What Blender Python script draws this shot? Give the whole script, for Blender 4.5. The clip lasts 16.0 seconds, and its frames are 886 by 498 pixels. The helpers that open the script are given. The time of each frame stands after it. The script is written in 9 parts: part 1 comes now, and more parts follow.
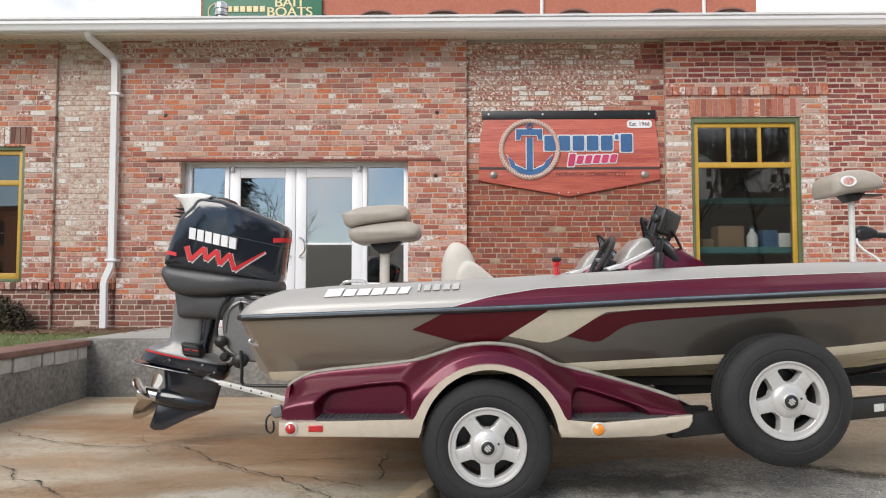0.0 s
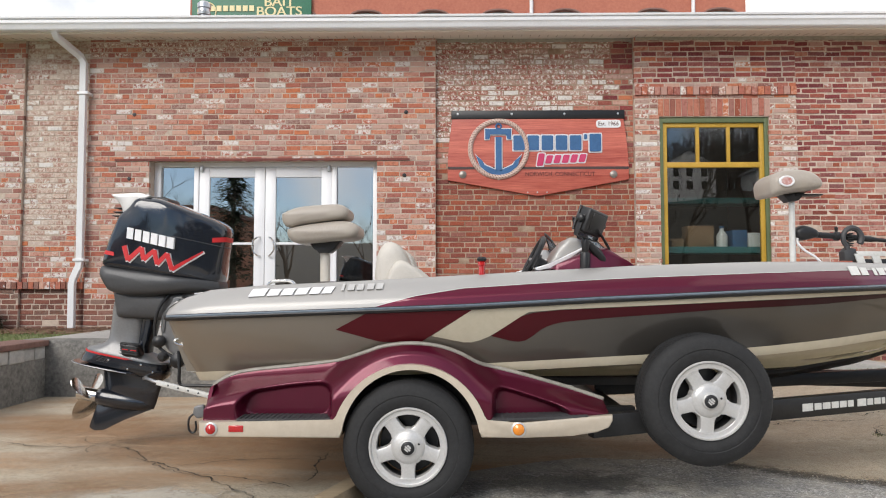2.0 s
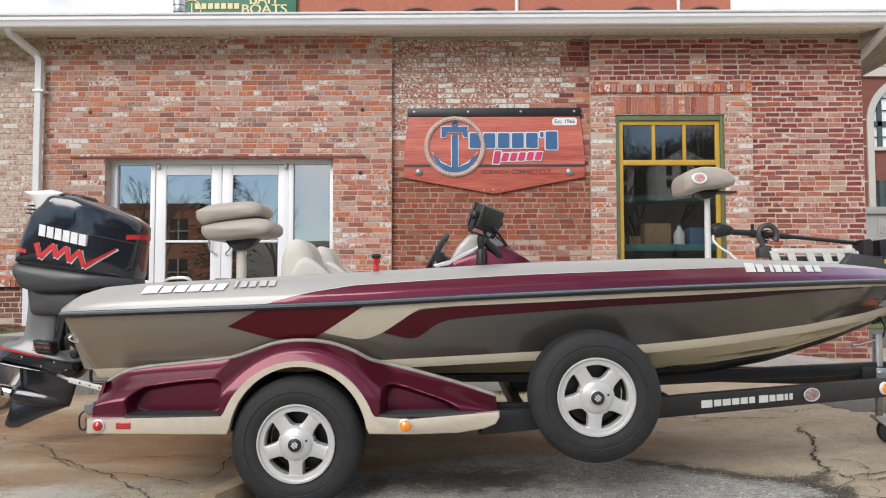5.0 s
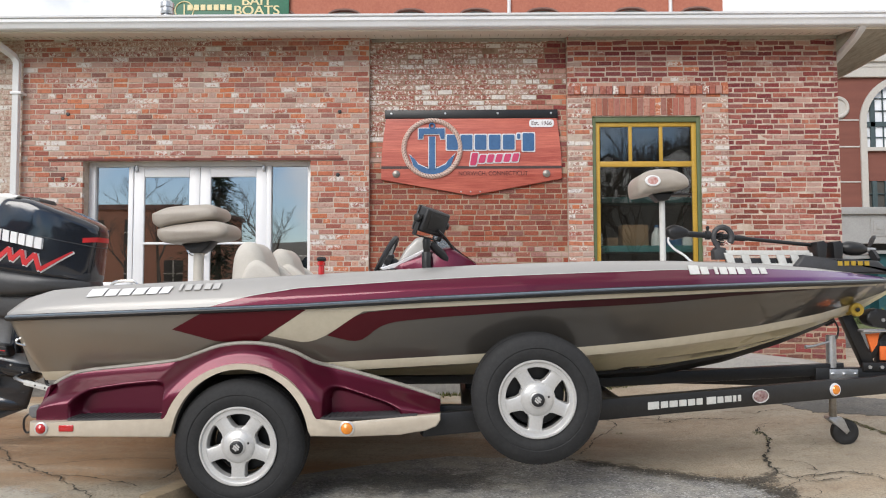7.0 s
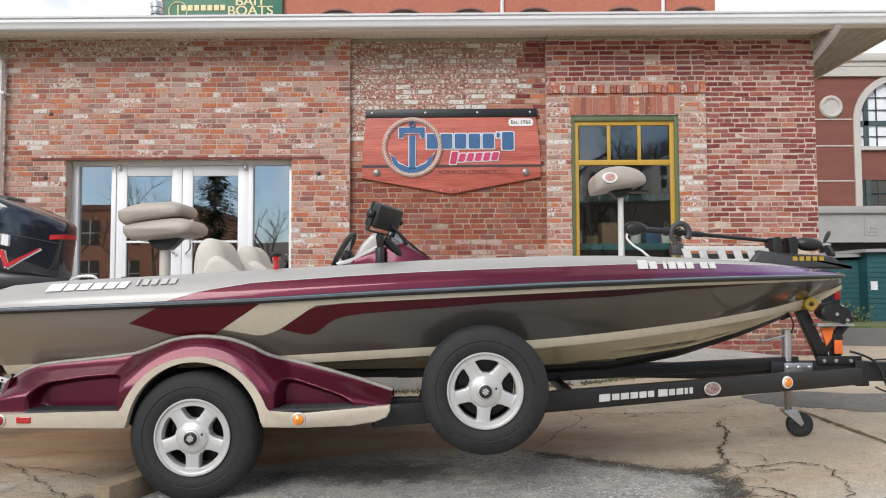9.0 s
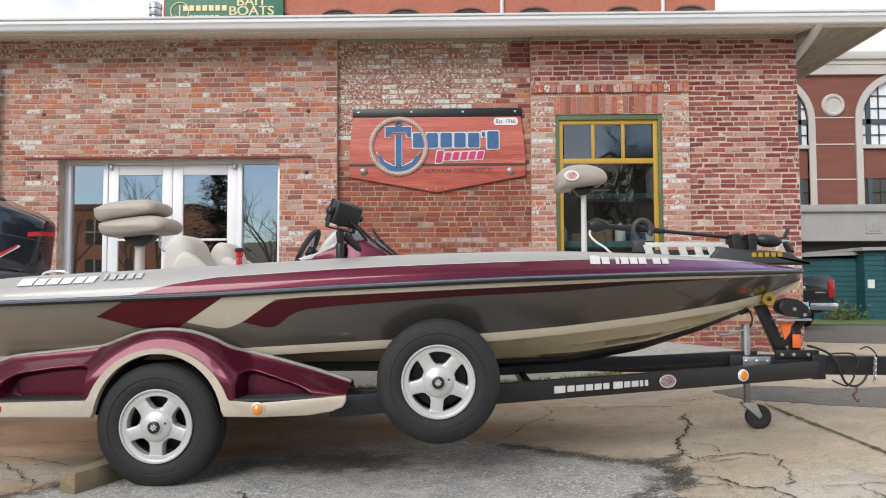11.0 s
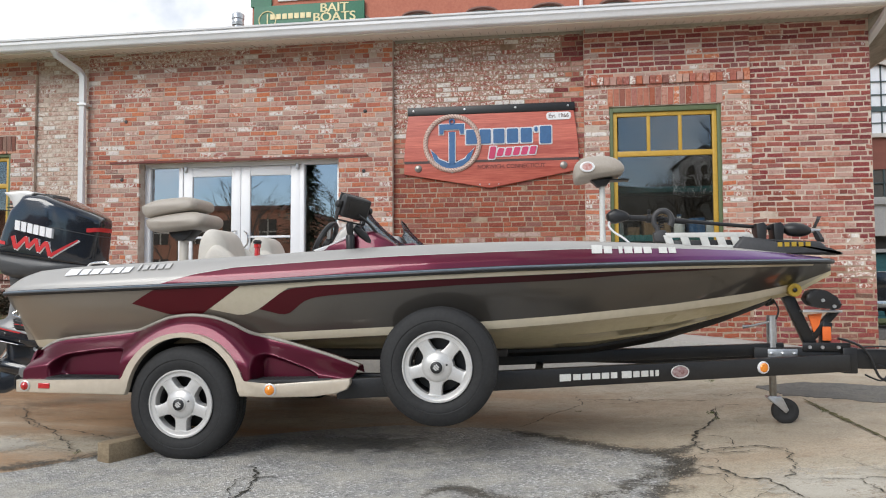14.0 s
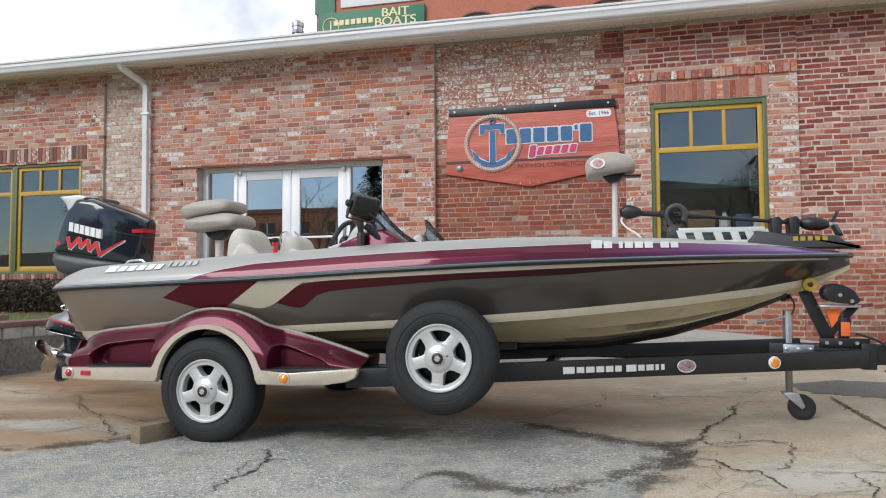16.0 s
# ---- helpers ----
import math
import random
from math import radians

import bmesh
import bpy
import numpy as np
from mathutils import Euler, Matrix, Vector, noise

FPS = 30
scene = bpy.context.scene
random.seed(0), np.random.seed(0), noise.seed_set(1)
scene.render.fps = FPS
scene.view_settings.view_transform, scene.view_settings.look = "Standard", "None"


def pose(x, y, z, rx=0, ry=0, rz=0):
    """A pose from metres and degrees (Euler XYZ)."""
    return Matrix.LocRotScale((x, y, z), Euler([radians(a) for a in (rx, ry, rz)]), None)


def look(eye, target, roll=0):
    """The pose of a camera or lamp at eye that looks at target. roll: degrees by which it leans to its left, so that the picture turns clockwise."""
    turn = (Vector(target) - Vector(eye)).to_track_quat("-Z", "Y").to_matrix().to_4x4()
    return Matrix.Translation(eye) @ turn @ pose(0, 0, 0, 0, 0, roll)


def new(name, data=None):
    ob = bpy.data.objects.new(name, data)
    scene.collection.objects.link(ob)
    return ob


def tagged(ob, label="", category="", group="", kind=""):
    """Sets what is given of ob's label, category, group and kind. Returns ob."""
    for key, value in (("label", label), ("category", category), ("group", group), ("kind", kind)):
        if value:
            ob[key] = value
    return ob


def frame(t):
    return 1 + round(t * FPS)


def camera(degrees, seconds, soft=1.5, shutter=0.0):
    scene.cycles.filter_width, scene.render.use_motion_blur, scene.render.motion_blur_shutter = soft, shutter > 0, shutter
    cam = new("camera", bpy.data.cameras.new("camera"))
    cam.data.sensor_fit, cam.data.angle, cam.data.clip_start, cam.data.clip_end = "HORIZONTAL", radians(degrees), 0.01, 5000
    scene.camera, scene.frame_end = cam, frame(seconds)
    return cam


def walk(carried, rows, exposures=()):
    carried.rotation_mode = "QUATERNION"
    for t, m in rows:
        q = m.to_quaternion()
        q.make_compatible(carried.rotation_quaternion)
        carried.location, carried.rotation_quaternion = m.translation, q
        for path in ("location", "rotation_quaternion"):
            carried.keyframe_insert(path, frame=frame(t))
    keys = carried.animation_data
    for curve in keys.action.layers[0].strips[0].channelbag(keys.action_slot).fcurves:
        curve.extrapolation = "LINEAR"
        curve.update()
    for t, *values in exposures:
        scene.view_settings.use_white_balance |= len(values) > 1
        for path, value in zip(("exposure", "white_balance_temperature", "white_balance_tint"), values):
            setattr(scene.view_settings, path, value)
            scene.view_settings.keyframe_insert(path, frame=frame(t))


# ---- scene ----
from mathutils import geometry

cam = camera(63.9, 16.0, 1.1)

PATH = [
    (0, (-0.143, -9.498, 1.16), (-0.18, -7.501, 1.267), 0.0),
    (0.5, (-0.046, -9.494, 1.163), (-0.082, -7.497, 1.27), 0.0),
    (1, (0.05, -9.494, 1.17), (0.015, -7.497, 1.276), -0.0),
    (1.5, (0.143, -9.491, 1.165), (0.11, -7.494, 1.272), -0.0),
    (2, (0.252, -9.487, 1.161), (0.22, -7.49, 1.267), 0.0),
    (2.5, (0.36, -9.484, 1.157), (0.33, -7.487, 1.262), -0.0),
    (3, (0.464, -9.479, 1.155), (0.435, -7.481, 1.26), -0.0),
    (3.5, (0.558, -9.474, 1.154), (0.53, -7.477, 1.257), -0.0),
    (4, (0.654, -9.47, 1.153), (0.627, -7.473, 1.255), -0.0),
    (4.5, (0.731, -9.475, 1.152), (0.705, -7.478, 1.253), -0.0),
    (7, (1.106, -9.495, 1.164), (1.083, -7.498, 1.267), -0.1),
    (7.5, (1.151, -9.511, 1.154), (1.128, -7.514, 1.257), -0.1),
    (8, (1.211, -9.534, 1.147), (1.189, -7.536, 1.25), -0.1),
    (8.5, (1.287, -9.554, 1.141), (1.264, -7.556, 1.244), -0.2),
    (9, (1.366, -9.569, 1.133), (1.345, -7.572, 1.236), -0.2),
    (9.5, (1.435, -9.602, 1.127), (1.415, -7.604, 1.228), -0.2),
    (12, (1.81, -9.739, 1.093), (1.715, -7.744, 1.193), -0.2),
    (12.5, (1.899, -9.768, 1.084), (1.758, -7.776, 1.183), -0.2),
    (13, (1.983, -9.794, 1.067), (1.797, -7.805, 1.165), -0.2),
    (13.5, (2.06, -9.794, 1.057), (1.826, -7.81, 1.154), -0.2),
    (14, (2.167, -9.79, 1.051), (1.875, -7.814, 1.148), -0.2),
    (14.5, (2.29, -9.808, 1.037), (1.955, -7.839, 1.134), -0.2),
    (15, (2.395, -9.825, 1.03), (2.016, -7.864, 1.128), -0.3),
    (15.5, (2.486, -9.848, 1.019), (2.053, -7.898, 1.118), -0.3),
    (16, (2.587, -9.875, 1.015), (2.103, -7.937, 1.114), -0.3),
]
walk(cam, [(t, look(eye, target, roll)) for t, eye, target, roll in PATH], ((0, 0.37, 6600, 10), (9.5, 0.36, 6500, 10), (13.0, 0.33, 6450, 9), (16.0, 0.23, 6250, 8)))

# ---- light ----
world = bpy.data.worlds.new("sky")
scene.world = world
world.use_nodes = True
wn, wl = world.node_tree.nodes, world.node_tree.links
wn.clear()
w_out = wn.new("ShaderNodeOutputWorld")
w_bg = wn.new("ShaderNodeBackground")
w_sky = wn.new("ShaderNodeTexSky")
w_sky.sky_type, w_sky.sun_disc = "NISHITA", False
SUN_EL, SUN_AZ = 33.0, 208.0
w_sky.sun_elevation, w_sky.sun_rotation = radians(SUN_EL), radians(SUN_AZ)
w_sky.dust_density, w_sky.ozone_density, w_sky.air_density = 0.0, 3.5, 1.0
w_scale = wn.new("ShaderNodeVectorMath")
w_scale.operation = "SCALE"
w_scale.inputs["Scale"].default_value = 0.11
w_co = wn.new("ShaderNodeTexCoord")
w_noise = wn.new("ShaderNodeTexNoise")
w_noise.inputs["Scale"].default_value = 4.2
w_noise.inputs["Detail"].default_value = 6.0
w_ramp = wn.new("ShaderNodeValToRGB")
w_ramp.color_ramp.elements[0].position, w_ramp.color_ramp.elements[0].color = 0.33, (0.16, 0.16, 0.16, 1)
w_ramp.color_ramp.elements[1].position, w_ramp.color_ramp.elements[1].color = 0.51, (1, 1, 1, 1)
w_mix = wn.new("ShaderNodeMix")
w_mix.data_type = "RGBA"
w_mix.inputs["B"].default_value = (1.06, 1.06, 1.08, 1)
wl.new(w_co.outputs["Generated"], w_noise.inputs["Vector"])
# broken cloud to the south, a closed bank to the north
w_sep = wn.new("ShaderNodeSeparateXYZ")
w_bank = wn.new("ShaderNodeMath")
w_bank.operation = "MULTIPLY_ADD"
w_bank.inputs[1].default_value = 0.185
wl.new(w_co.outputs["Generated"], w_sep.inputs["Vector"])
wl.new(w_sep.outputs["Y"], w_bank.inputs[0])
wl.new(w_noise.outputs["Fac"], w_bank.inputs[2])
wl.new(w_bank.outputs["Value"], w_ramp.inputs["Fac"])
wl.new(w_sky.outputs["Color"], w_scale.inputs[0])
wl.new(w_scale.outputs["Vector"], w_mix.inputs["A"])
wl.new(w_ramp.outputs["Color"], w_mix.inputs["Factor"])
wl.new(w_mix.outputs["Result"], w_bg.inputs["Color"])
wl.new(w_bg.outputs["Background"], w_out.inputs["Surface"])
w_bg.inputs["Strength"].default_value = 0.9

sun = new("sun", bpy.data.lights.new("sun", "SUN"))
sun.data.energy, sun.data.angle, sun.data.color = 2.1, radians(36), (1.0, 0.95, 0.89)
_az, _el = radians(SUN_AZ), radians(SUN_EL)
_sd = Vector((math.sin(_az) * math.cos(_el), math.cos(_az) * math.cos(_el), math.sin(_el)))
sun.matrix_world = look(_sd * 50, (0, 0, 0))


# ---- building blocks ----
ORIGIN = {}


def thing(name, label, category, base, group="", kind=""):
    """An Empty at the thing's base that carries its parts."""
    e = new(name)
    e.location = base
    ORIGIN[e] = Vector(base)
    return tagged(e, label, category, group, kind)


def mesh_of(name, bm, mats, angle=38):
    me = bpy.data.meshes.new(name)
    bmesh.ops.recalc_face_normals(bm, faces=bm.faces)
    bm.to_mesh(me)
    bm.free()
    for m in mats if isinstance(mats, (list, tuple)) else [mats]:
        me.materials.append(m)
    me.shade_smooth()
    me.set_sharp_from_angle(angle=radians(angle))
    return me


def part(name, bm, mats, parent=None, label="", angle=38):
    """Links a bmesh, in world coordinates, as one mesh object under a thing or a part."""
    ob = new(name, mesh_of(name, bm, mats, angle))
    if parent is not None:
        ob.parent = parent
        ob.location = -ORIGIN.get(parent, Vector((0, 0, 0)))
    return tagged(ob, label)


def structure(name, bm, mats, label, category="", angle=30):
    return tagged(part(name, bm, mats, None, "", angle), label, category or name.split("_")[0], "", "structure")


def B():
    return bmesh.new()


def box(bm, x0, x1, y0, y1, z0, z1, bevel=0.0, seg=2, m=None):
    vs = [Vector((x, y, z)) for z in (z0, z1) for y in (y0, y1) for x in (x0, x1)]
    if m is not None:
        vs = [m @ v for v in vs]
    v = [bm.verts.new(p) for p in vs]
    fs = [bm.faces.new([v[i] for i in f]) for f in ((0, 2, 3, 1), (4, 5, 7, 6), (0, 1, 5, 4), (2, 6, 7, 3), (0, 4, 6, 2), (1, 3, 7, 5))]
    if bevel > 0:
        es = list({e for f in fs for e in f.edges})
        bmesh.ops.bevel(bm, geom=es, offset=bevel, segments=seg, profile=0.5, affect="EDGES")
    return bm


def prism(bm, poly, a0, a1, axis="y", bevel=0.0, seg=2, m=None):
    """A closed outline pulled along an axis; poly holds the two other coordinates in order x, y, z."""
    def at(p, a):
        v = {"y": (p[0], a, p[1]), "x": (a, p[0], p[1]), "z": (p[0], p[1], a)}[axis]
        return m @ Vector(v) if m is not None else Vector(v)
    lo, hi = [bm.verts.new(at(p, a0)) for p in poly], [bm.verts.new(at(p, a1)) for p in poly]
    n = len(poly)
    fs = [bm.faces.new(lo), bm.faces.new(hi[::-1])]
    fs += [bm.faces.new((lo[i], hi[i], hi[(i + 1) % n], lo[(i + 1) % n])) for i in range(n)]
    if bevel > 0:
        es = list({e for f in fs[:2] for e in f.edges})
        bmesh.ops.bevel(bm, geom=es, offset=bevel, segments=seg, profile=0.5, affect="EDGES")
    return bm


def pillow(bm, poly, y0, y1, r, seg=5):
    """An outline in x and z with fat rounded rims, like a moulded cover; r: how far the rim rounds."""
    n = 72
    ring = [Vector(p) for p in poly]
    ln = [0.0]
    for a, b in zip(ring, ring[1:] + ring[:1]):
        ln.append(ln[-1] + (b - a).length)
    pts = []
    for k in range(n):
        t = ln[-1] * k / n
        i = max(j for j in range(len(ring)) if ln[j] <= t + 1e-9)
        u = (t - ln[i]) / max(ln[i + 1] - ln[i], 1e-9)
        pts.append(ring[i].lerp(ring[(i + 1) % len(ring)], u))
    c = sum(pts, Vector((0, 0))) / n
    hx, hz = max(abs(p.x - c.x) for p in pts), max(abs(p.y - c.y) for p in pts)
    rings = []
    for side in (0, 1):
        for k in range(seg + 1):
            a = math.pi / 2 * (k / seg if side == 0 else 1 - k / seg)
            d, h = r * (1 - math.sin(a)), r * (1 - math.cos(a))
            y = y0 + h if side == 0 else y1 - h
            sx, sz = 1 - d / hx, 1 - d / hz
            rings.append([Vector((c.x + (p.x - c.x) * sx, y, c.y + (p.y - c.y) * sz)) for p in pts])
    for side, y, inn in ((0, y0, -1), (1, y1, 1)):
        base = rings[0] if side == 0 else rings[-1]
        mid = [Vector((c.x + (p.x - c.x) * 0.55, y + inn * r * 0.10, c.y + (p.z - c.y) * 0.55)) for p in base]
        if side == 0:
            rings.insert(0, mid)
        else:
            rings.append(mid)
    return loft(bm, rings)


def tube(bm, pts, r, n=10, closed=False):
    """A round bar along points; r may be one radius or one per point."""
    pts = [Vector(p) for p in pts]
    rs = r if isinstance(r, (list, tuple)) else [r] * len(pts)
    rings, side = [], None
    for i, p in enumerate(pts):
        a = pts[i - 1] if (i or closed) else p
        b = pts[(i + 1) % len(pts)] if (i < len(pts) - 1 or closed) else p
        d = (b - a).normalized()
        if side is None:
            side = d.orthogonal().normalized()
        side = (side - d * side.dot(d)).normalized()
        up = d.cross(side)
        rings.append([bm.verts.new(p + rs[i] * (math.cos(t) * side + math.sin(t) * up)) for t in (2 * math.pi * k / n for k in range(n))])
    pairs = list(zip(rings, rings[1:])) + ([(rings[-1], rings[0])] if closed else [])
    for q, s in pairs:
        for k in range(n):
            bm.faces.new((q[k], q[(k + 1) % n], s[(k + 1) % n], s[k]))
    if not closed:
        bm.faces.new(rings[0][::-1])
        bm.faces.new(rings[-1])
    return bm


def lathe(bm, profile, centre, axis=(0, -1, 0), n=48, cap=False):
    """A profile of (radius, along) turned round an axis through centre."""
    ax = Vector(axis).normalized()
    u = ax.orthogonal().normalized()
    w = ax.cross(u)
    c = Vector(centre)
    rings = [[bm.verts.new(c + ax * a + r * (math.cos(t) * u + math.sin(t) * w)) for t in (2 * math.pi * k / n for k in range(n))] for r, a in profile]
    for q, s in zip(rings, rings[1:]):
        for k in range(n):
            bm.faces.new((q[k], q[(k + 1) % n], s[(k + 1) % n], s[k]))
    if cap:
        bm.faces.new(rings[0][::-1])
        bm.faces.new(rings[-1])
    return bm


def loft(bm, rings, closed=True, caps=True):
    vs = [[bm.verts.new(p) for p in ring] for ring in rings]
    n = len(vs[0])
    for q, s in zip(vs, vs[1:]):
        for k in range(n if closed else n - 1):
            bm.faces.new((q[k], q[(k + 1) % n], s[(k + 1) % n], s[k]))
    if caps:
        bm.faces.new(vs[0][::-1])
        bm.faces.new(vs[-1])
    return bm


def rounded_poly(pts, r, n=4):
    out = []
    m = len(pts)
    for i in range(m):
        a, b, c = Vector(pts[i - 1]), Vector(pts[i]), Vector(pts[(i + 1) % m])
        d1, d2 = (a - b), (c - b)
        k = min(r, d1.length * 0.45, d2.length * 0.45)
        p, q = b + d1.normalized() * k, b + d2.normalized() * k
        for t in np.linspace(0, 1, n + 1):
            out.append(tuple((1 - t) ** 2 * p + 2 * t * (1 - t) * b + t * t * q))
    return out


def lerp(x, xs, ys):
    return float(np.interp(x, xs, ys))


def smooth_curve(pts, n=8):
    """Points along a smooth line through the given ones (Catmull-Rom)."""
    p = [Vector(q) for q in pts]
    out = []
    for i in range(len(p) - 1):
        a, b, c, d = p[max(i - 1, 0)], p[i], p[i + 1], p[min(i + 2, len(p) - 1)]
        for k in range(n):
            t = k / n
            out.append(0.5 * ((2 * b) + (c - a) * t + (2 * a - 5 * b + 4 * c - d) * t * t + (3 * b - a - 3 * c + d) * t ** 3))
    return out + [p[-1]]


def words(name, text, size, place, mat, parent, depth=0.004, turn=(90, 0, 0), squeeze=1.0, align="CENTER"):
    """Raised lettering in the built-in font, as a mesh."""
    cu = bpy.data.curves.new(name, "FONT")
    cu.body, cu.size, cu.extrude, cu.align_x, cu.align_y = text, size, depth, align, "CENTER"
    tmp = bpy.data.objects.new(name, cu)
    scene.collection.objects.link(tmp)
    me = bpy.data.meshes.new_from_object(tmp.evaluated_get(bpy.context.evaluated_depsgraph_get()))
    bpy.data.objects.remove(tmp)
    bpy.data.curves.remove(cu)
    m = pose(*place, *turn) @ Matrix.Diagonal((squeeze, 1, 1, 1))
    me.transform(m)
    me.materials.clear()
    me.materials.append(mat)
    ob = new(name, me)
    ob.parent = parent
    ob.location = -ORIGIN.get(parent, Vector((0, 0, 0)))
    return ob


# ---- materials ----
def mat_new(name):
    m = bpy.data.materials.new(name)
    m.use_nodes = True
    nt = m.node_tree
    return m, nt.nodes, nt.links, nt.nodes["Principled BSDF"]


def tex_noise(n, l, scale, detail=5.0, rough=0.6, vec=None, stretch=None):
    co = n.new("ShaderNodeTexCoord")
    t = n.new("ShaderNodeTexNoise")
    t.inputs["Scale"].default_value, t.inputs["Detail"].default_value, t.inputs["Roughness"].default_value = scale, detail, rough
    src = vec or co.outputs["Object"]
    if stretch:
        mp = n.new("ShaderNodeMapping")
        mp.inputs["Scale"].default_value = stretch
        l.new(src, mp.inputs["Vector"])
        src = mp.outputs["Vector"]
    l.new(src, t.inputs["Vector"])
    return t.outputs["Fac"]


def ramp(n, l, fac, stops):
    r = n.new("ShaderNodeValToRGB")
    while len(r.color_ramp.elements) < len(stops):
        r.color_ramp.elements.new(0.5)
    for e, (p, c) in zip(r.color_ramp.elements, stops):
        e.position = p
        e.color = (*c, 1) if isinstance(c, (tuple, list)) else (c, c, c, 1)
    l.new(fac, r.inputs["Fac"])
    return r.outputs["Color"]


def mix(n, l, fac, a, b, mode="MIX"):
    x = n.new("ShaderNodeMix")
    x.data_type, x.blend_type = "RGBA", mode
    for key, v in (("Factor", fac), ("A", a), ("B", b)):
        if hasattr(v, "is_linked"):
            l.new(v, x.inputs[key])
        elif isinstance(v, (tuple, list)):
            x.inputs[key].default_value = (*v, 1)
        else:
            x.inputs[key].default_value = v
    return x.outputs["Result"]


def calc(n, l, op, a, b=0.0, clamp=False):
    x = n.new("ShaderNodeMath")
    x.operation, x.use_clamp = op, clamp
    for i, v in enumerate((a, b)):
        if hasattr(v, "is_linked"):
            l.new(v, x.inputs[i])
        else:
            x.inputs[i].default_value = v
    return x.outputs["Value"]


def add_bump(n, l, bsdf, height, strength=0.3, dist=0.01):
    b = n.new("ShaderNodeBump")
    b.inputs["Strength"].default_value, b.inputs["Distance"].default_value = strength, dist
    l.new(height, b.inputs["Height"])
    l.new(b.outputs["Normal"], bsdf.inputs["Normal"])


def surface(name, c1, c2, rough=0.6, metal=0.0, grain=40.0, big=1.5, bump=0.15, dist=0.004, coat=0.0, rvar=0.12, stretch=None):
    """A surface of two close colours that vary at two scales, with fine relief."""
    m, n, l, p = mat_new(name)
    fine, wide = tex_noise(n, l, grain, 6, 0.65, stretch=stretch), tex_noise(n, l, big, 4, 0.6, stretch=stretch)
    f = calc(n, l, "ADD", calc(n, l, "MULTIPLY", fine, 0.5), calc(n, l, "MULTIPLY", wide, 0.5))
    l.new(ramp(n, l, f, [(0.36, c1), (0.64, c2)]), p.inputs["Base Color"])
    l.new(calc(n, l, "ADD", calc(n, l, "MULTIPLY", calc(n, l, "SUBTRACT", wide, 0.5), rvar * 2), rough, True), p.inputs["Roughness"])
    p.inputs["Metallic"].default_value = metal
    p.inputs["Coat Weight"].default_value = coat
    p.inputs["Coat Roughness"].default_value = 0.06
    if bump:
        add_bump(n, l, p, fine, bump, dist)
    return m


def flake(name, c1, c2, metal=0.55, rough=0.32, coat=1.0, spec=0.5):
    """Gel-coat with metal flake under a clear coat, a little dusty."""
    m, n, l, p = mat_new(name)
    fl = tex_noise(n, l, 900.0, 2, 0.5)
    wide = tex_noise(n, l, 1.3, 4, 0.6)
    l.new(mix(n, l, calc(n, l, "MULTIPLY", fl, 0.8), c1, c2), p.inputs["Base Color"])
    l.new(calc(n, l, "ADD", calc(n, l, "MULTIPLY", wide, 0.12), rough - 0.06), p.inputs["Roughness"])
    p.inputs["Metallic"].default_value = metal
    p.inputs["Coat Weight"].default_value, p.inputs["Coat Roughness"].default_value = coat, 0.07
    p.inputs["Specular IOR Level"].default_value = spec
    return m


# hull sides: a tan metallic that fades into charcoal amidships
def hull_paint():
    m, n, l, p = mat_new("hull_side_paint")
    co = n.new("ShaderNodeTexCoord")
    sp = n.new("ShaderNodeSeparateXYZ")
    l.new(co.outputs["Object"], sp.inputs["Vector"])
    fade = n.new("ShaderNodeMapRange")
    fade.interpolation_type = "SMOOTHSTEP"
    fade.inputs["From Min"].default_value, fade.inputs["From Max"].default_value = -0.9, 1.5
    l.new(sp.outputs["X"], fade.inputs["Value"])
    fl = tex_noise(n, l, 900.0, 2, 0.5)
    tan = mix(n, l, fl, (0.19, 0.161, 0.127), (0.30, 0.26, 0.21))
    coal = mix(n, l, fl, (0.042, 0.038, 0.034), (0.088, 0.081, 0.072))
    l.new(mix(n, l, fade.outputs["Result"], tan, coal), p.inputs["Base Color"])
    p.inputs["Metallic"].default_value, p.inputs["Roughness"].default_value = 0.5, 0.36
    p.inputs["Coat Weight"].default_value, p.inputs["Coat Roughness"].default_value = 1.0, 0.07
    return m


def fade_x(name, c1, c2, c3, c4, a, b, coat=0.25):
    m, n, l, p = mat_new(name)
    co, sp, mr = n.new("ShaderNodeTexCoord"), n.new("ShaderNodeSeparateXYZ"), n.new("ShaderNodeMapRange")
    l.new(co.outputs["Object"], sp.inputs["Vector"])
    mr.inputs["From Min"].default_value, mr.inputs["From Max"].default_value = a, b
    l.new(sp.outputs["X"], mr.inputs["Value"])
    fl = tex_noise(n, l, 900.0, 2, 0.5)
    l.new(mix(n, l, mr.outputs["Result"], mix(n, l, fl, c1, c2), mix(n, l, fl, c3, c4)), p.inputs["Base Color"])
    p.inputs["Metallic"].default_value, p.inputs["Roughness"].default_value = 0.5, 0.36
    p.inputs["Specular IOR Level"].default_value = 0.2
    p.inputs["Coat Weight"].default_value, p.inputs["Coat Roughness"].default_value = coat, 0.06
    return m


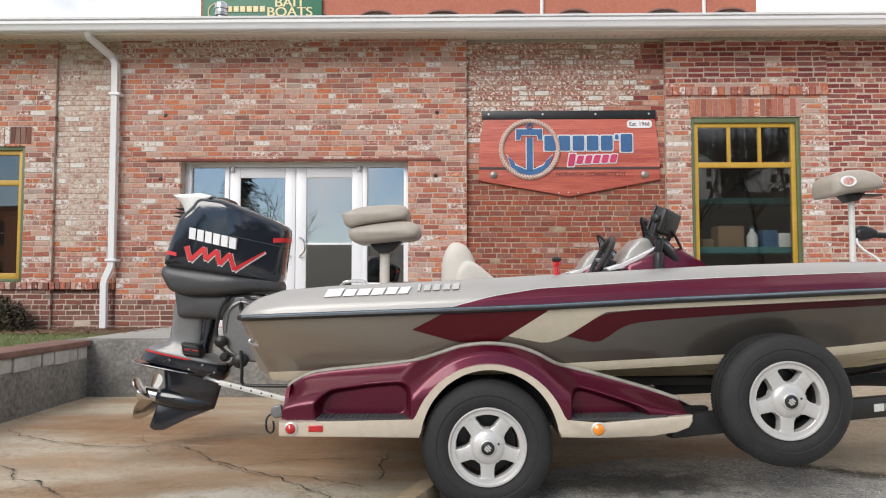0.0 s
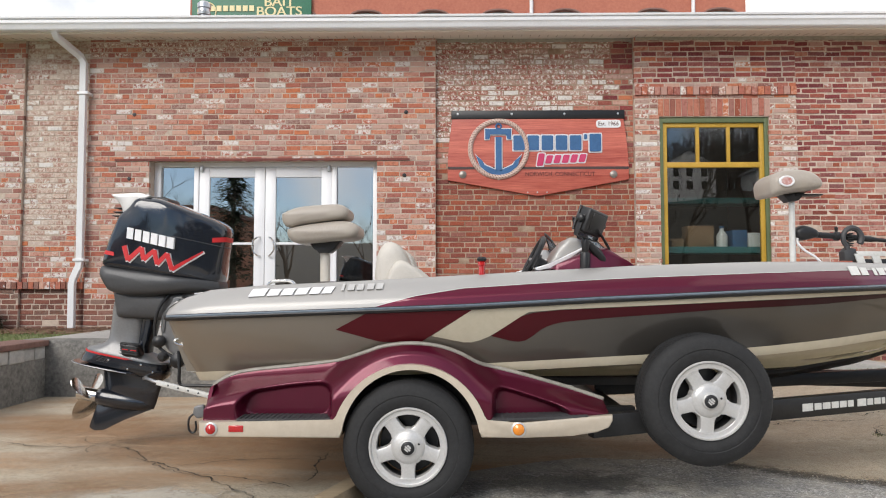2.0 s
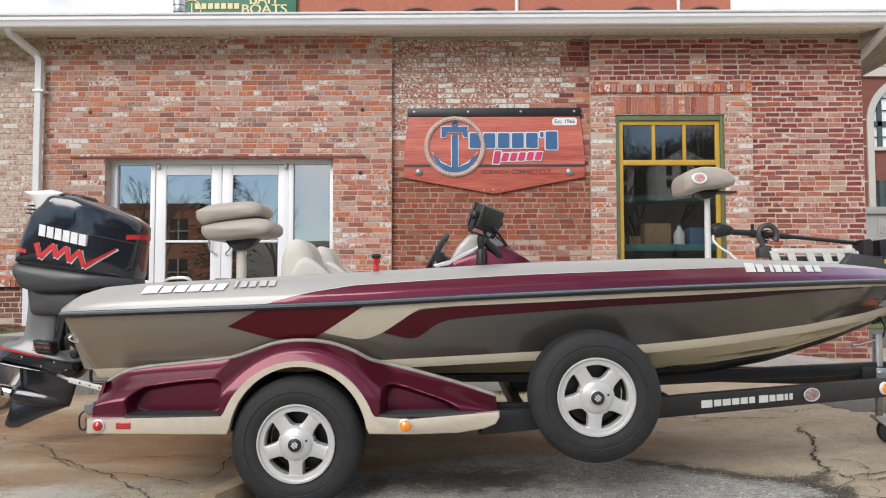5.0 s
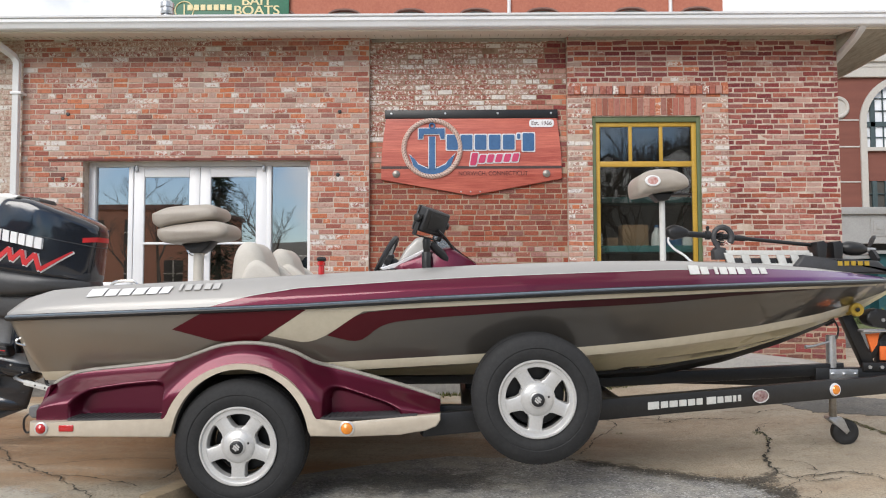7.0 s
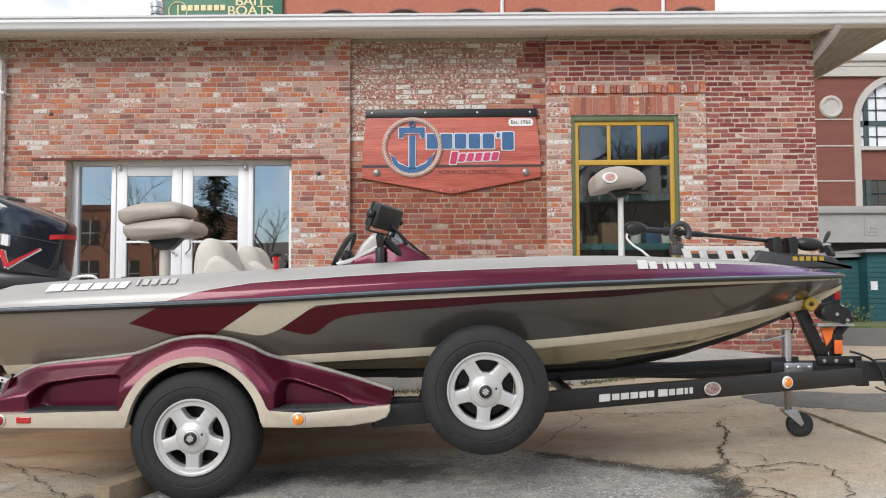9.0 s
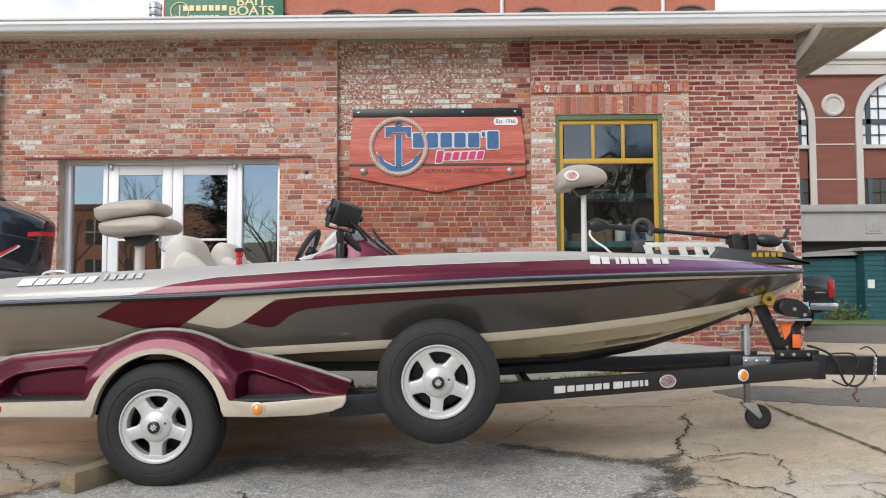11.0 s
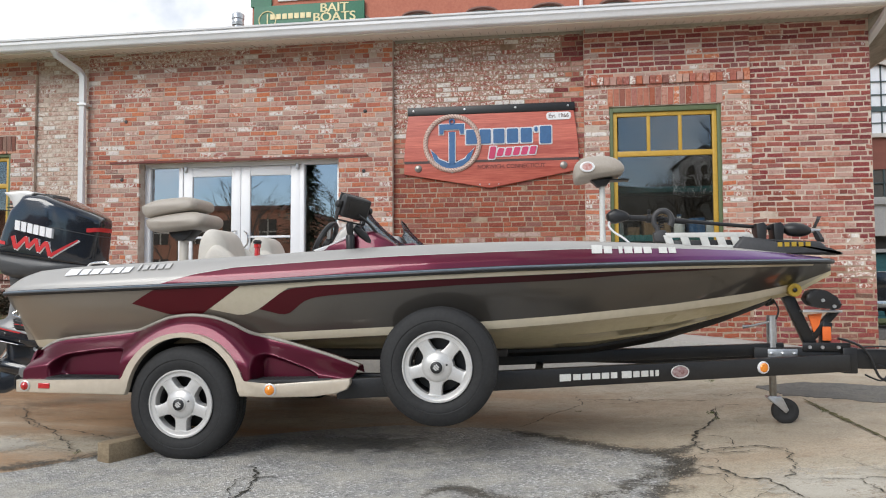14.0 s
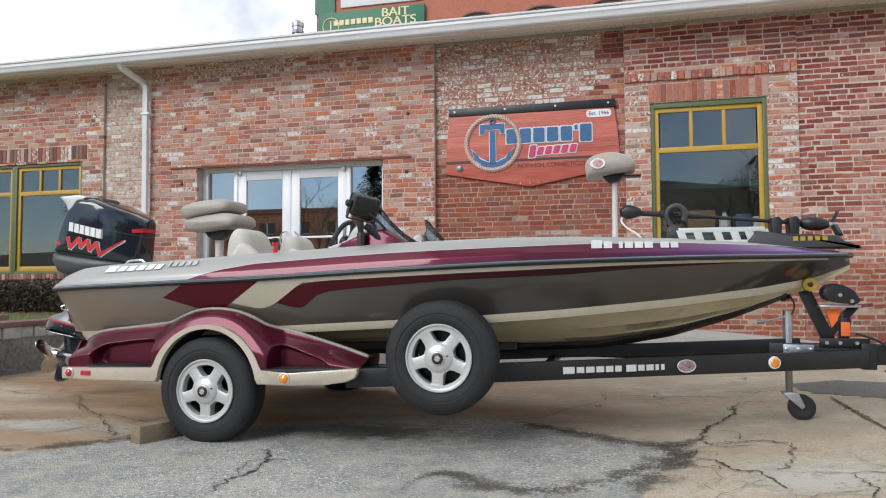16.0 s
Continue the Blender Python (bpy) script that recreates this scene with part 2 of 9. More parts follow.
def brick_paint(name, palette, white=0.25, haze=0.2, flakes=0.0):
    """Old brick: each one takes its colour by chance; some carry flaking whitewash, lime smears and soot."""
    m, n, l, p = mat_new(name)
    geo, inf = n.new("ShaderNodeNewGeometry"), n.new("ShaderNodeObjectInfo")
    rnd = calc(n, l, "FRACT", calc(n, l, "ADD", geo.outputs["Random Per Island"], inf.outputs["Random"]))
    base = ramp(n, l, rnd, [(i / (len(palette) - 1), c) for i, c in enumerate(palette)])
    pos = n.new("ShaderNodeNewGeometry").outputs["Position"]
    fine = tex_noise(n, l, 90.0, 6, 0.72, pos)
    mott = tex_noise(n, l, 24.0, 6, 0.7, pos)
    mid = tex_noise(n, l, 7.0, 5, 0.65, pos)
    wide = tex_noise(n, l, 0.9, 4, 0.6, pos)
    base = mix(n, l, ramp(n, l, mott, [(0.38, 0.5), (0.50, 0.0)]), base, (0.17, 0.055, 0.04))
    base = mix(n, l, ramp(n, l, fine, [(0.52, 0.0), (0.70, 0.55)]), base, (0.52, 0.26, 0.17))
    r2 = calc(n, l, "FRACT", calc(n, l, "MULTIPLY", rnd, 17.31))
    r3 = calc(n, l, "FRACT", calc(n, l, "MULTIPLY", rnd, 41.7))
    # lime smears
    lime = calc(n, l, "ADD", calc(n, l, "MULTIPLY", mott, 0.6), calc(n, l, "MULTIPLY", r3, 0.4))
    base = mix(n, l, calc(n, l, "MULTIPLY", ramp(n, l, lime, [(0.48, 0.0), (0.62, 1.0)]), haze), base, (0.56, 0.47, 0.40))
    # flaking whitewash, brick by brick
    ww = calc(n, l, "ADD", calc(n, l, "MULTIPLY", r2, 0.75), calc(n, l, "MULTIPLY", mid, 0.28))
    ww = calc(n, l, "ADD", ww, calc(n, l, "MULTIPLY", calc(n, l, "SUBTRACT", wide, 0.5), 0.30))
    ww = calc(n, l, "ADD", ww, calc(n, l, "MULTIPLY", calc(n, l, "SUBTRACT", mott, 0.5), 0.75))
    ww = ramp(n, l, ww, [(0.97 - white * 0.6, 0.0), (1.05 - white * 0.6, 0.85)])
    base = mix(n, l, ww, base, (0.68, 0.66, 0.63))
    if flakes:
        fl = calc(n, l, "ADD", calc(n, l, "MULTIPLY", mott, 0.6), calc(n, l, "MULTIPLY", fine, 0.4))
        base = mix(n, l, calc(n, l, "MULTIPLY", ramp(n, l, fl, [(0.515, 0.0), (0.545, 1.0)]), flakes), base, (0.74, 0.71, 0.65))
    l.new(base, p.inputs["Base Color"])
    p.inputs["Roughness"].default_value = 0.9
    add_bump(n, l, p, calc(n, l, "ADD", fine, mott), 0.6, 0.005)
    return m


def mortar_mat(name, c1, c2):
    m, n, l, p = mat_new(name)
    pos = n.new("ShaderNodeNewGeometry").outputs["Position"]
    fine, mid = tex_noise(n, l, 70.0, 6, 0.7, pos), tex_noise(n, l, 5.0, 5, 0.7, pos)
    c = mix(n, l, ramp(n, l, mid, [(0.35, 0.0), (0.65, 1.0)]), c1, c2)
    c = mix(n, l, ramp(n, l, fine, [(0.5, 0.0), (0.68, 0.5)]), c, (0.34, 0.27, 0.22))
    l.new(c, p.inputs["Base Color"])
    p.inputs["Roughness"].default_value = 0.95
    add_bump(n, l, p, fine, 0.6, 0.006)
    return m


BRICK = brick_paint("brick_orange_red", [(0.30, 0.095, 0.07), (0.40, 0.125, 0.08), (0.53, 0.165, 0.07), (0.44, 0.19, 0.14), (0.55, 0.18, 0.08), (0.38, 0.16, 0.125), (0.20, 0.085, 0.07), (0.42, 0.20, 0.16), (0.46, 0.14, 0.08), (0.34, 0.12, 0.095), (0.48, 0.23, 0.17)], 0.30, 0.48)
BRICK_PALE = brick_paint("brick_limewashed", [(0.32, 0.11, 0.08), (0.42, 0.18, 0.13), (0.46, 0.27, 0.21), (0.30, 0.10, 0.075), (0.40, 0.14, 0.10)], 0.42, 0.35, 1.0)
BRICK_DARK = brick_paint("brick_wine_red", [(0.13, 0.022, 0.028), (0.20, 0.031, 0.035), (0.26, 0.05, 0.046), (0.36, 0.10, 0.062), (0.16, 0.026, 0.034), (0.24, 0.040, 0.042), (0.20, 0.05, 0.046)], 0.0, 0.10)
BRICK_RED = brick_paint("brick_red_orange", [(0.19, 0.038, 0.024), (0.27, 0.056, 0.028), (0.32, 0.08, 0.036), (0.22, 0.048, 0.028), (0.16, 0.04, 0.032)], 0.0, 0.10)
BRICK_WASH = brick_paint("brick_thin_limewash", [(0.44, 0.30, 0.24), (0.50, 0.37, 0.30), (0.36, 0.19, 0.145), (0.54, 0.43, 0.36), (0.42, 0.25, 0.19), (0.48, 0.36, 0.29)], 0.36, 0.75, 0.4)
BRICK_SALMON = brick_paint("brick_salmon", [(0.31, 0.09, 0.075), (0.40, 0.135, 0.095), (0.36, 0.145, 0.12), (0.44, 0.165, 0.105), (0.33, 0.11, 0.09), (0.40, 0.175, 0.14)], 0.06, 0.4)
BRICK_BLOOM = brick_paint("brick_lime_bloom", [(0.27, 0.085, 0.07), (0.33, 0.13, 0.105), (0.25, 0.09, 0.085), (0.30, 0.15, 0.13)], 0.03, 0.55)
BRICK_LOW = brick_paint("brick_weathered_brown", [(0.10, 0.045, 0.036), (0.17, 0.062, 0.045), (0.22, 0.08, 0.055), (0.13, 0.075, 0.055)], 0.0, 0.14)
MORTAR = mortar_mat("lime_mortar", (0.42, 0.325, 0.26), (0.60, 0.505, 0.42))
MORTAR_EAST = mortar_mat("sooty_lime_mortar", (0.42, 0.32, 0.255), (0.62, 0.52, 0.43))
MORTAR_DULL = mortar_mat("dull_red_mortar", (0.25, 0.16, 0.105), (0.44, 0.34, 0.25))
CONCRETE_WALL = surface("weathered_concrete", (0.09, 0.087, 0.08), (0.30, 0.29, 0.265), 0.92, 0, 26, 1.6, 0.4, 0.01)
CONCRETE_LIGHT = surface("pale_concrete", (0.34, 0.33, 0.31), (0.48, 0.47, 0.44), 0.9, 0, 30, 0.8, 0.3, 0.006)
CAP_STONE = surface("reddish_cap_stone", (0.16, 0.09, 0.075), (0.26, 0.15, 0.125), 0.9, 0, 25, 2, 0.4, 0.006)
PALE_STONE = surface("pale_split_stone", (0.36, 0.36, 0.35), (0.55, 0.55, 0.53), 0.9, 0, 18, 2, 0.6, 0.015)
WHITE_METAL = surface("white_painted_metal", (0.68, 0.68, 0.685), (0.79, 0.79, 0.795), 0.4, 0, 60, 1.0, 0.03)
WHITE_DOOR = surface("white_door_paint", (0.72, 0.72, 0.73), (0.82, 0.82, 0.83), 0.35, 0, 60, 1.0, 0.03)
CREAM_TRIM = surface("cream_painted_soffit", (0.70, 0.65, 0.56), (0.80, 0.75, 0.66), 0.7, 0, 30, 1.0, 0.1)
GREEN_TRIM = surface("olive_green_paint", (0.085, 0.115, 0.05), (0.13, 0.165, 0.08), 0.55, 0, 40, 2, 0.08)
YELLOW_TRIM = surface("ochre_yellow_paint", (0.42, 0.25, 0.025), (0.56, 0.34, 0.05), 0.5, 0, 40, 2, 0.08)
STUCCO = surface("salmon_painted_brick", (0.40, 0.13, 0.085), (0.52, 0.20, 0.13), 0.85, 0, 8, 0.25, 0.3, 0.01)
SIGN_GREEN = surface("green_sign_paint", (0.02, 0.12, 0.065), (0.035, 0.17, 0.095), 0.5, 0, 10, 0.6, 0.03)
CREAM_PAINT = surface("cream_lettering", (0.72, 0.62, 0.32), (0.82, 0.72, 0.42), 0.5, 0, 30, 2, 0.0)
ROOF = surface("grey_shingle", (0.10, 0.10, 0.10), (0.2, 0.2, 0.2), 0.9, 0, 30, 1, 0.4, 0.01)
# the shade of unlit rooms as a dark colour; also fills far windows
DARK_ROOM = surface("plaster_painted_dim", (0.06, 0.055, 0.05), (0.10, 0.095, 0.085), 0.9, 0, 20, 1, 0.1)
SIDING_TEAL = surface("teal_siding", (0.012, 0.075, 0.085), (0.025, 0.11, 0.12), 0.6, 0, 20, 1, 0.1)
GALV = surface("galvanised_steel", (0.45, 0.46, 0.47), (0.62, 0.63, 0.64), 0.38, 0.85, 60, 6, 0.1)
PROP_STEEL = surface("polished_propeller_steel", (0.58, 0.56, 0.52), (0.72, 0.70, 0.67), 0.17, 1.0, 40, 5, 0.04)
STUD = surface("dull_bronze_stud", (0.22, 0.20, 0.18), (0.34, 0.31, 0.28), 0.4, 0.6, 60, 5, 0.05)
CHROME = surface("bright_steel", (0.62, 0.62, 0.60), (0.75, 0.75, 0.73), 0.18, 1.0, 90, 5, 0.02, rvar=0.05)
ALLOY = surface("silver_painted_alloy", (0.50, 0.492, 0.475), (0.61, 0.60, 0.58), 0.36, 0.35, 90, 5, 0.04)
RUBBER = surface("tyre_rubber", (0.008, 0.0082, 0.0086), (0.022, 0.022, 0.0225), 0.74, 0, 50, 6, 0.25, 0.003)
BLACK_STEEL = surface("black_painted_steel", (0.006, 0.006, 0.0065), (0.016, 0.016, 0.0165), 0.42, 0, 60, 3, 0.06, 0.003)
BLACK_PLASTIC = surface("black_plastic", (0.008, 0.008, 0.0085), (0.020, 0.020, 0.021), 0.42, 0, 120, 4, 0.12, 0.002)
GREY_PLASTIC = surface("charcoal_plastic", (0.028, 0.028, 0.03), (0.05, 0.05, 0.052), 0.5, 0, 90, 4, 0.08, 0.002)
COWL_BLACK = surface("cowl_deep_blue_black", (0.006, 0.009, 0.015), (0.010, 0.015, 0.024), 0.13, 0.0, 300, 2, 0.0, coat=0.8, rvar=0.03)
COWL_GREY = surface("cowl_grey", (0.05, 0.051, 0.053), (0.07, 0.071, 0.073), 0.42, 0.2, 90, 3, 0.03)
LEG_BLACK = surface("lower_unit_black", (0.007, 0.009, 0.013), (0.014, 0.018, 0.025), 0.2, 0.0, 60, 4, 0.03, coat=0.7)
LEG_PALE = surface("light_grey_enamel", (0.15, 0.152, 0.152), (0.20, 0.20, 0.20), 0.34, 0.25, 70, 3, 0.03, coat=0.2)
PALE_STEEL = surface("pale_painted_steel", (0.52, 0.52, 0.49), (0.66, 0.66, 0.63), 0.5, 0.1, 60, 6, 0.05)
CAP_SILVER = flake("deck_cap_champagne", (0.31, 0.30, 0.285), (0.48, 0.468, 0.447), 0.4, 0.48, 0.3)
HULL_TAN = hull_paint()
HULL_CREAM = surface("hull_cream_gelcoat", (0.44, 0.39, 0.29), (0.52, 0.465, 0.35), 0.3, 0, 20, 0.9, 0.0, coat=1.0)
HULL_KHAKI = surface("hull_bottom_khaki_gelcoat", (0.54, 0.47, 0.29), (0.66, 0.585, 0.385), 0.3, 0, 20, 0.9, 0.0, coat=1.0)
WINE = flake("wine_red_flake", (0.064, 0.0035, 0.014), (0.148, 0.0075, 0.034), 0.5, 0.34, 0.45, 0.3)
WINE_FLAT = fade_x("wine_red_graphic", (0.075, 0.006, 0.010), (0.12, 0.011, 0.017), (0.020, 0.004, 0.007), (0.034, 0.007, 0.011), 0.2, 2.3)
BEIGE_GEL = surface("beige_gelcoat", (0.48, 0.41, 0.32), (0.57, 0.50, 0.40), 0.34, 0, 24, 1.5, 0.02, coat=0.8)
VINYL = surface("taupe_marine_vinyl", (0.32, 0.28, 0.235), (0.42, 0.375, 0.32), 0.42, 0, 160, 4, 0.15, 0.002)
VINYL_LIGHT = surface("ivory_marine_vinyl", (0.50, 0.47, 0.41), (0.62, 0.58, 0.52), 0.5, 0, 160, 4, 0.15, 0.002)
CARPET = surface("dark_deck_carpet", (0.05, 0.045, 0.042), (0.10, 0.09, 0.085), 0.95, 0, 200, 3, 0.4)
RED_PAINT = surface("bright_red_decal", (0.50, 0.015, 0.02), (0.60, 0.03, 0.03), 0.35, 0, 40, 3, 0.0)
WHITE_PAINT = surface("white_decal", (0.74, 0.74, 0.74), (0.82, 0.82, 0.82), 0.4, 0, 40, 3, 0.0)
RED_LENS = surface("red_lens", (0.42, 0.01, 0.012), (0.52, 0.02, 0.02), 0.15, 0, 30, 3, 0.0, coat=1.0)
AMBER_LENS = surface("amber_lens", (0.75, 0.22, 0.012), (0.82, 0.28, 0.02), 0.18, 0, 30, 3, 0.0, coat=1.0)
ORANGE = surface("orange_webbing", (0.72, 0.13, 0.025), (0.82, 0.18, 0.03), 0.6, 0, 120, 6, 0.1)
YELLOW_ROLLER = surface("yellow_polyurethane", (0.36, 0.235, 0.025), (0.52, 0.35, 0.05), 0.4, 0, 40, 4, 0.05)
SIGN_WOOD = surface("sign_red_stained_wood", (0.32, 0.05, 0.035), (0.66, 0.19, 0.13), 0.5, 0, 26, 2.2, 0.12, 0.003, stretch=(0.12, 1, 2.5))
SIGN_BLUE = surface("sign_blue_paint", (0.03, 0.10, 0.24), (0.045, 0.14, 0.30), 0.5, 0, 30, 3, 0.02)
SIGN_PINK = surface("sign_crimson_paint", (0.48, 0.03, 0.10), (0.56, 0.05, 0.14), 0.5, 0, 30, 3, 0.02)
ROPE = surface("tan_rope_paint", (0.55, 0.39, 0.32), (0.68, 0.53, 0.46), 0.6, 0, 60, 8, 0.1)
BROWN_INK = surface("dark_brown_lettering", (0.07, 0.015, 0.012), (0.09, 0.02, 0.016), 0.6, 0, 30, 3, 0.0)
WOOD_BLOCK = surface("weathered_timber", (0.17, 0.125, 0.075), (0.30, 0.235, 0.15), 0.85, 0, 30, 3, 0.4, 0.004, stretch=(0.3, 3, 3))
CARDBOARD = surface("brown_cardboard", (0.22, 0.13, 0.07), (0.30, 0.19, 0.11), 0.8, 0, 40, 3, 0.05)
BUSH = surface("brown_winter_shrub", (0.035, 0.030, 0.018), (0.10, 0.085, 0.05), 0.8, 0, 14, 2, 0.0)
GRASS = surface("lawn_green", (0.07, 0.10, 0.03), (0.18, 0.20, 0.08), 0.9, 0, 60, 1.2, 0.4, 0.01)
SOIL = surface("leaf_litter", (0.13, 0.07, 0.045), (0.28, 0.17, 0.11), 0.95, 0, 50, 3, 0.6, 0.015)
LEAF = surface("evergreen_needles", (0.012, 0.028, 0.012), (0.04, 0.065, 0.03), 0.7, 0, 8, 0.5, 0.0)
BARK = surface("grey_bark", (0.07, 0.06, 0.05), (0.15, 0.13, 0.11), 0.9, 0, 20, 2, 0.4)


def pane_mat(name, tint, refl):
    """Double glazing as one sheet: a mirror-like share over a clear, darkened view."""
    m, n, l, p = mat_new(name)
    n.remove(p)
    gl, tr, mx = n.new("ShaderNodeBsdfGlossy"), n.new("ShaderNodeBsdfTransparent"), n.new("ShaderNodeMixShader")
    gl.inputs["Roughness"].default_value = 0.012
    tr.inputs["Color"].default_value = (*tint, 1)
    wob = tex_noise(n, l, 1.1, 2, 0.5)
    b = n.new("ShaderNodeBump")
    b.inputs["Strength"].default_value, b.inputs["Distance"].default_value = 0.03, 0.02
    l.new(wob, b.inputs["Height"])
    l.new(b.outputs["Normal"], gl.inputs["Normal"])
    mx.inputs["Fac"].default_value = refl
    l.new(tr.outputs["BSDF"], mx.inputs[1])
    l.new(gl.outputs["BSDF"], mx.inputs[2])
    l.new(mx.outputs["Shader"], n["Material Output"].inputs["Surface"])
    return m


GLASS_DOOR = pane_mat("door_glass", (0.35, 0.38, 0.38), 0.5)
GLASS_WINDOW = pane_mat("window_glass", (0.72, 0.75, 0.73), 0.15)
SCREEN = pane_mat("smoked_acrylic", (0.10, 0.22, 0.34), 0.36)


# ---- ground ----
def clamp(v, a=0.0, b=1.0):
    return max(a, min(b, v))


def ground_z(x, y):
    z = 0.02 + 0.035 * clamp((-0.4 - x) / 0.8) + 0.13 * clamp((x - 2.8) / 1.6) + 0.03 * clamp((y + 4.4) / 4.4)
    return z - clamp(y / 9) * 0.26


def spread(a, b, step, far):
    near = list(np.arange(a, b + 1e-6, step))
    out, d = [], step
    while d < far:
        d *= 1.7
        out.append(d)
    return [a - d for d in out[::-1]] + near + [b + d for d in out]


def ground_mat():
    """Old stained concrete: pale slabs with rusty ochre staining, damp patches and exposed sand."""
    m, n, l, p = mat_new("stained_concrete_slab")
    wide, mid, fine = tex_noise(n, l, 0.55, 5, 0.6), tex_noise(n, l, 3.2, 7, 0.7), tex_noise(n, l, 85, 6, 0.75)
    spot = tex_noise(n, l, 14, 6, 0.7)
    streak = tex_noise(n, l, 0.9, 6, 0.62, stretch=(0.45, 1.5, 1))
    grit = tex_noise(n, l, 240, 3, 0.6)
    c = mix(n, l, ramp(n, l, mid, [(0.32, 0.0), (0.66, 1.0)]), (0.43, 0.365, 0.265), (0.60, 0.53, 0.415))
    co = n.new("ShaderNodeTexCoord")
    sx = n.new("ShaderNodeSeparateXYZ")
    l.new(co.outputs["Object"], sx.inputs["Vector"])
    rust = n.new("ShaderNodeMapRange")
    for k, v in (("From Min", 0.8), ("From Max", 3.2), ("To Min", 1.0), ("To Max", 0.35)):
        rust.inputs[k].default_value = v
    l.new(sx.outputs["X"], rust.inputs["Value"])
    c = mix(n, l, calc(n, l, "MULTIPLY", ramp(n, l, streak, [(0.40, 0.0), (0.60, 0.85)]), rust.outputs["Result"]), c, (0.38, 0.205, 0.09))
    c = mix(n, l, ramp(n, l, wide, [(0.50, 0.0), (0.70, 0.65)]), c, (0.27, 0.235, 0.18))
    c = mix(n, l, ramp(n, l, spot, [(0.54, 0.0), (0.68, 0.55)]), c, (0.26, 0.17, 0.10))
    c = mix(n, l, ramp(n, l, fine, [(0.40, 0.65), (0.54, 0.0)]), c, (0.22, 0.19, 0.15))
    c = mix(n, l, ramp(n, l, grit, [(0.60, 0.0), (0.74, 0.6)]), c, (0.70, 0.67, 0.60))
    l.new(c, p.inputs["Base Color"])
    l.new(calc(n, l, "SUBTRACT", 0.95, calc(n, l, "MULTIPLY", wide, 0.3)), p.inputs["Roughness"])
    add_bump(n, l, p, calc(n, l, "ADD", fine, mid), 0.45, 0.006)
    return m


def asphalt_mat(name, c0, c1, c2):
    """Worn asphalt with the stones of its aggregate showing."""
    m, n, l, p = mat_new(name)
    co = n.new("ShaderNodeTexCoord")
    v = n.new("ShaderNodeTexVoronoi")
    v.inputs["Scale"].default_value = 95.0
    l.new(co.outputs["Object"], v.inputs["Vector"])
    sep = n.new("ShaderNodeSeparateColor")
    l.new(v.outputs["Color"], sep.inputs["Color"])
    wide, mid = tex_noise(n, l, 0.8, 5, 0.6), tex_noise(n, l, 6, 6, 0.7)
    c = ramp(n, l, sep.outputs["Red"], [(0.0, c0), (0.55, c1), (0.8, c1), (1.0, c2)])
    c = mix(n, l, ramp(n, l, wide, [(0.4, 0.0), (0.62, 0.55)]), c, tuple(k * 1.4 for k in c0))
    stain = tex_noise(n, l, 2.2, 6, 0.65)
    c = mix(n, l, ramp(n, l, stain, [(0.56, 0.0), (0.66, 0.55)]), c, tuple(k * 0.75 for k in c0))
    dusty = ramp(n, l, calc(n, l, "ADD", calc(n, l, "MULTIPLY", mid, 0.6), calc(n, l, "MULTIPLY", stain, 0.4)), [(0.44, 0.0), (0.62, 0.6)])
    c = mix(n, l, dusty, c, tuple(k * f for k, f in zip(c1, (1.45, 1.38, 1.22))))
    l.new(c, p.inputs["Base Color"])
    p.inputs["Roughness"].default_value = 0.9
    add_bump(n, l, p, v.outputs["Distance"], 0.7, 0.008)
    return m


SLAB = ground_mat()
ASPHALT = asphalt_mat("worn_asphalt", (0.16, 0.158, 0.15), (0.36, 0.352, 0.335), (0.72, 0.71, 0.69))
ROAD = asphalt_mat("grey_street_asphalt", (0.085, 0.082, 0.076), (0.145, 0.14, 0.13), (0.25, 0.245, 0.23))

bm = B()
gx, gy = spread(-8, 12, 0.4, 1500), spread(-12, 12, 0.4, 1500)
rows_ = [[bm.verts.new((x, y, ground_z(x, y))) for x in gx] for y in gy]
for q, s in zip(rows_, rows_[1:]):
    for k in range(len(gx) - 1):
        bm.faces.new((q[k], q[k + 1], s[k + 1], s[k]))
structure("ground", bm, SLAB, "old stained cracked concrete yard", "ground")


def patch(name, outline, lift, mat, label, category, kind="structure"):
    """A thin layer over the ground with an irregular edge."""
    bm = B()
    pts = smooth_curve([(*p, 0) for p in outline] + [(*outline[0], 0)], 26)[:-1]
    rim = []
    for p in pts:
        j = 0.05 * noise.noise(p * 3.1) + 0.035 * noise.noise(p * 11) + 0.03 * noise.noise(p * 31)
        rim.append((p.x + j, p.y + 0.7 * j))
    flat, _, tris, *_ = geometry.delaunay_2d_cdt([Vector(p) for p in rim], [], [list(range(len(rim)))], 1, 1e-5)
    vs = [bm.verts.new((p.x, p.y, ground_z(p.x, p.y) + lift)) for p in flat]
    for t in tris:
        bm.faces.new([vs[i] for i in t])
    for e in [e for e in bm.edges if e.is_boundary]:
        p, q = (v.co for v in e.verts)
        low = [bm.verts.new((c.x, c.y, ground_z(c.x, c.y) - 0.02)) for c in (p, q)]
        bm.faces.new((e.verts[0], e.verts[1], low[1], low[0]))
    for k in range(-20, 36):
        for no, co in (((1, 0, 0), (k * 0.4, 0, 0)), ((0, 1, 0), (0, k * 0.4 - 4.0, 0))):
            bmesh.ops.bisect_plane(bm, geom=bm.verts[:] + bm.edges[:] + bm.faces[:], plane_co=co, plane_no=no)
    for v in bm.verts:
        g = ground_z(v.co.x, v.co.y)
        v.co.z = g + lift if v.co.z > g - 0.015 else v.co.z
    return tagged(part(name, bm, mat, None), label, category, "", kind)


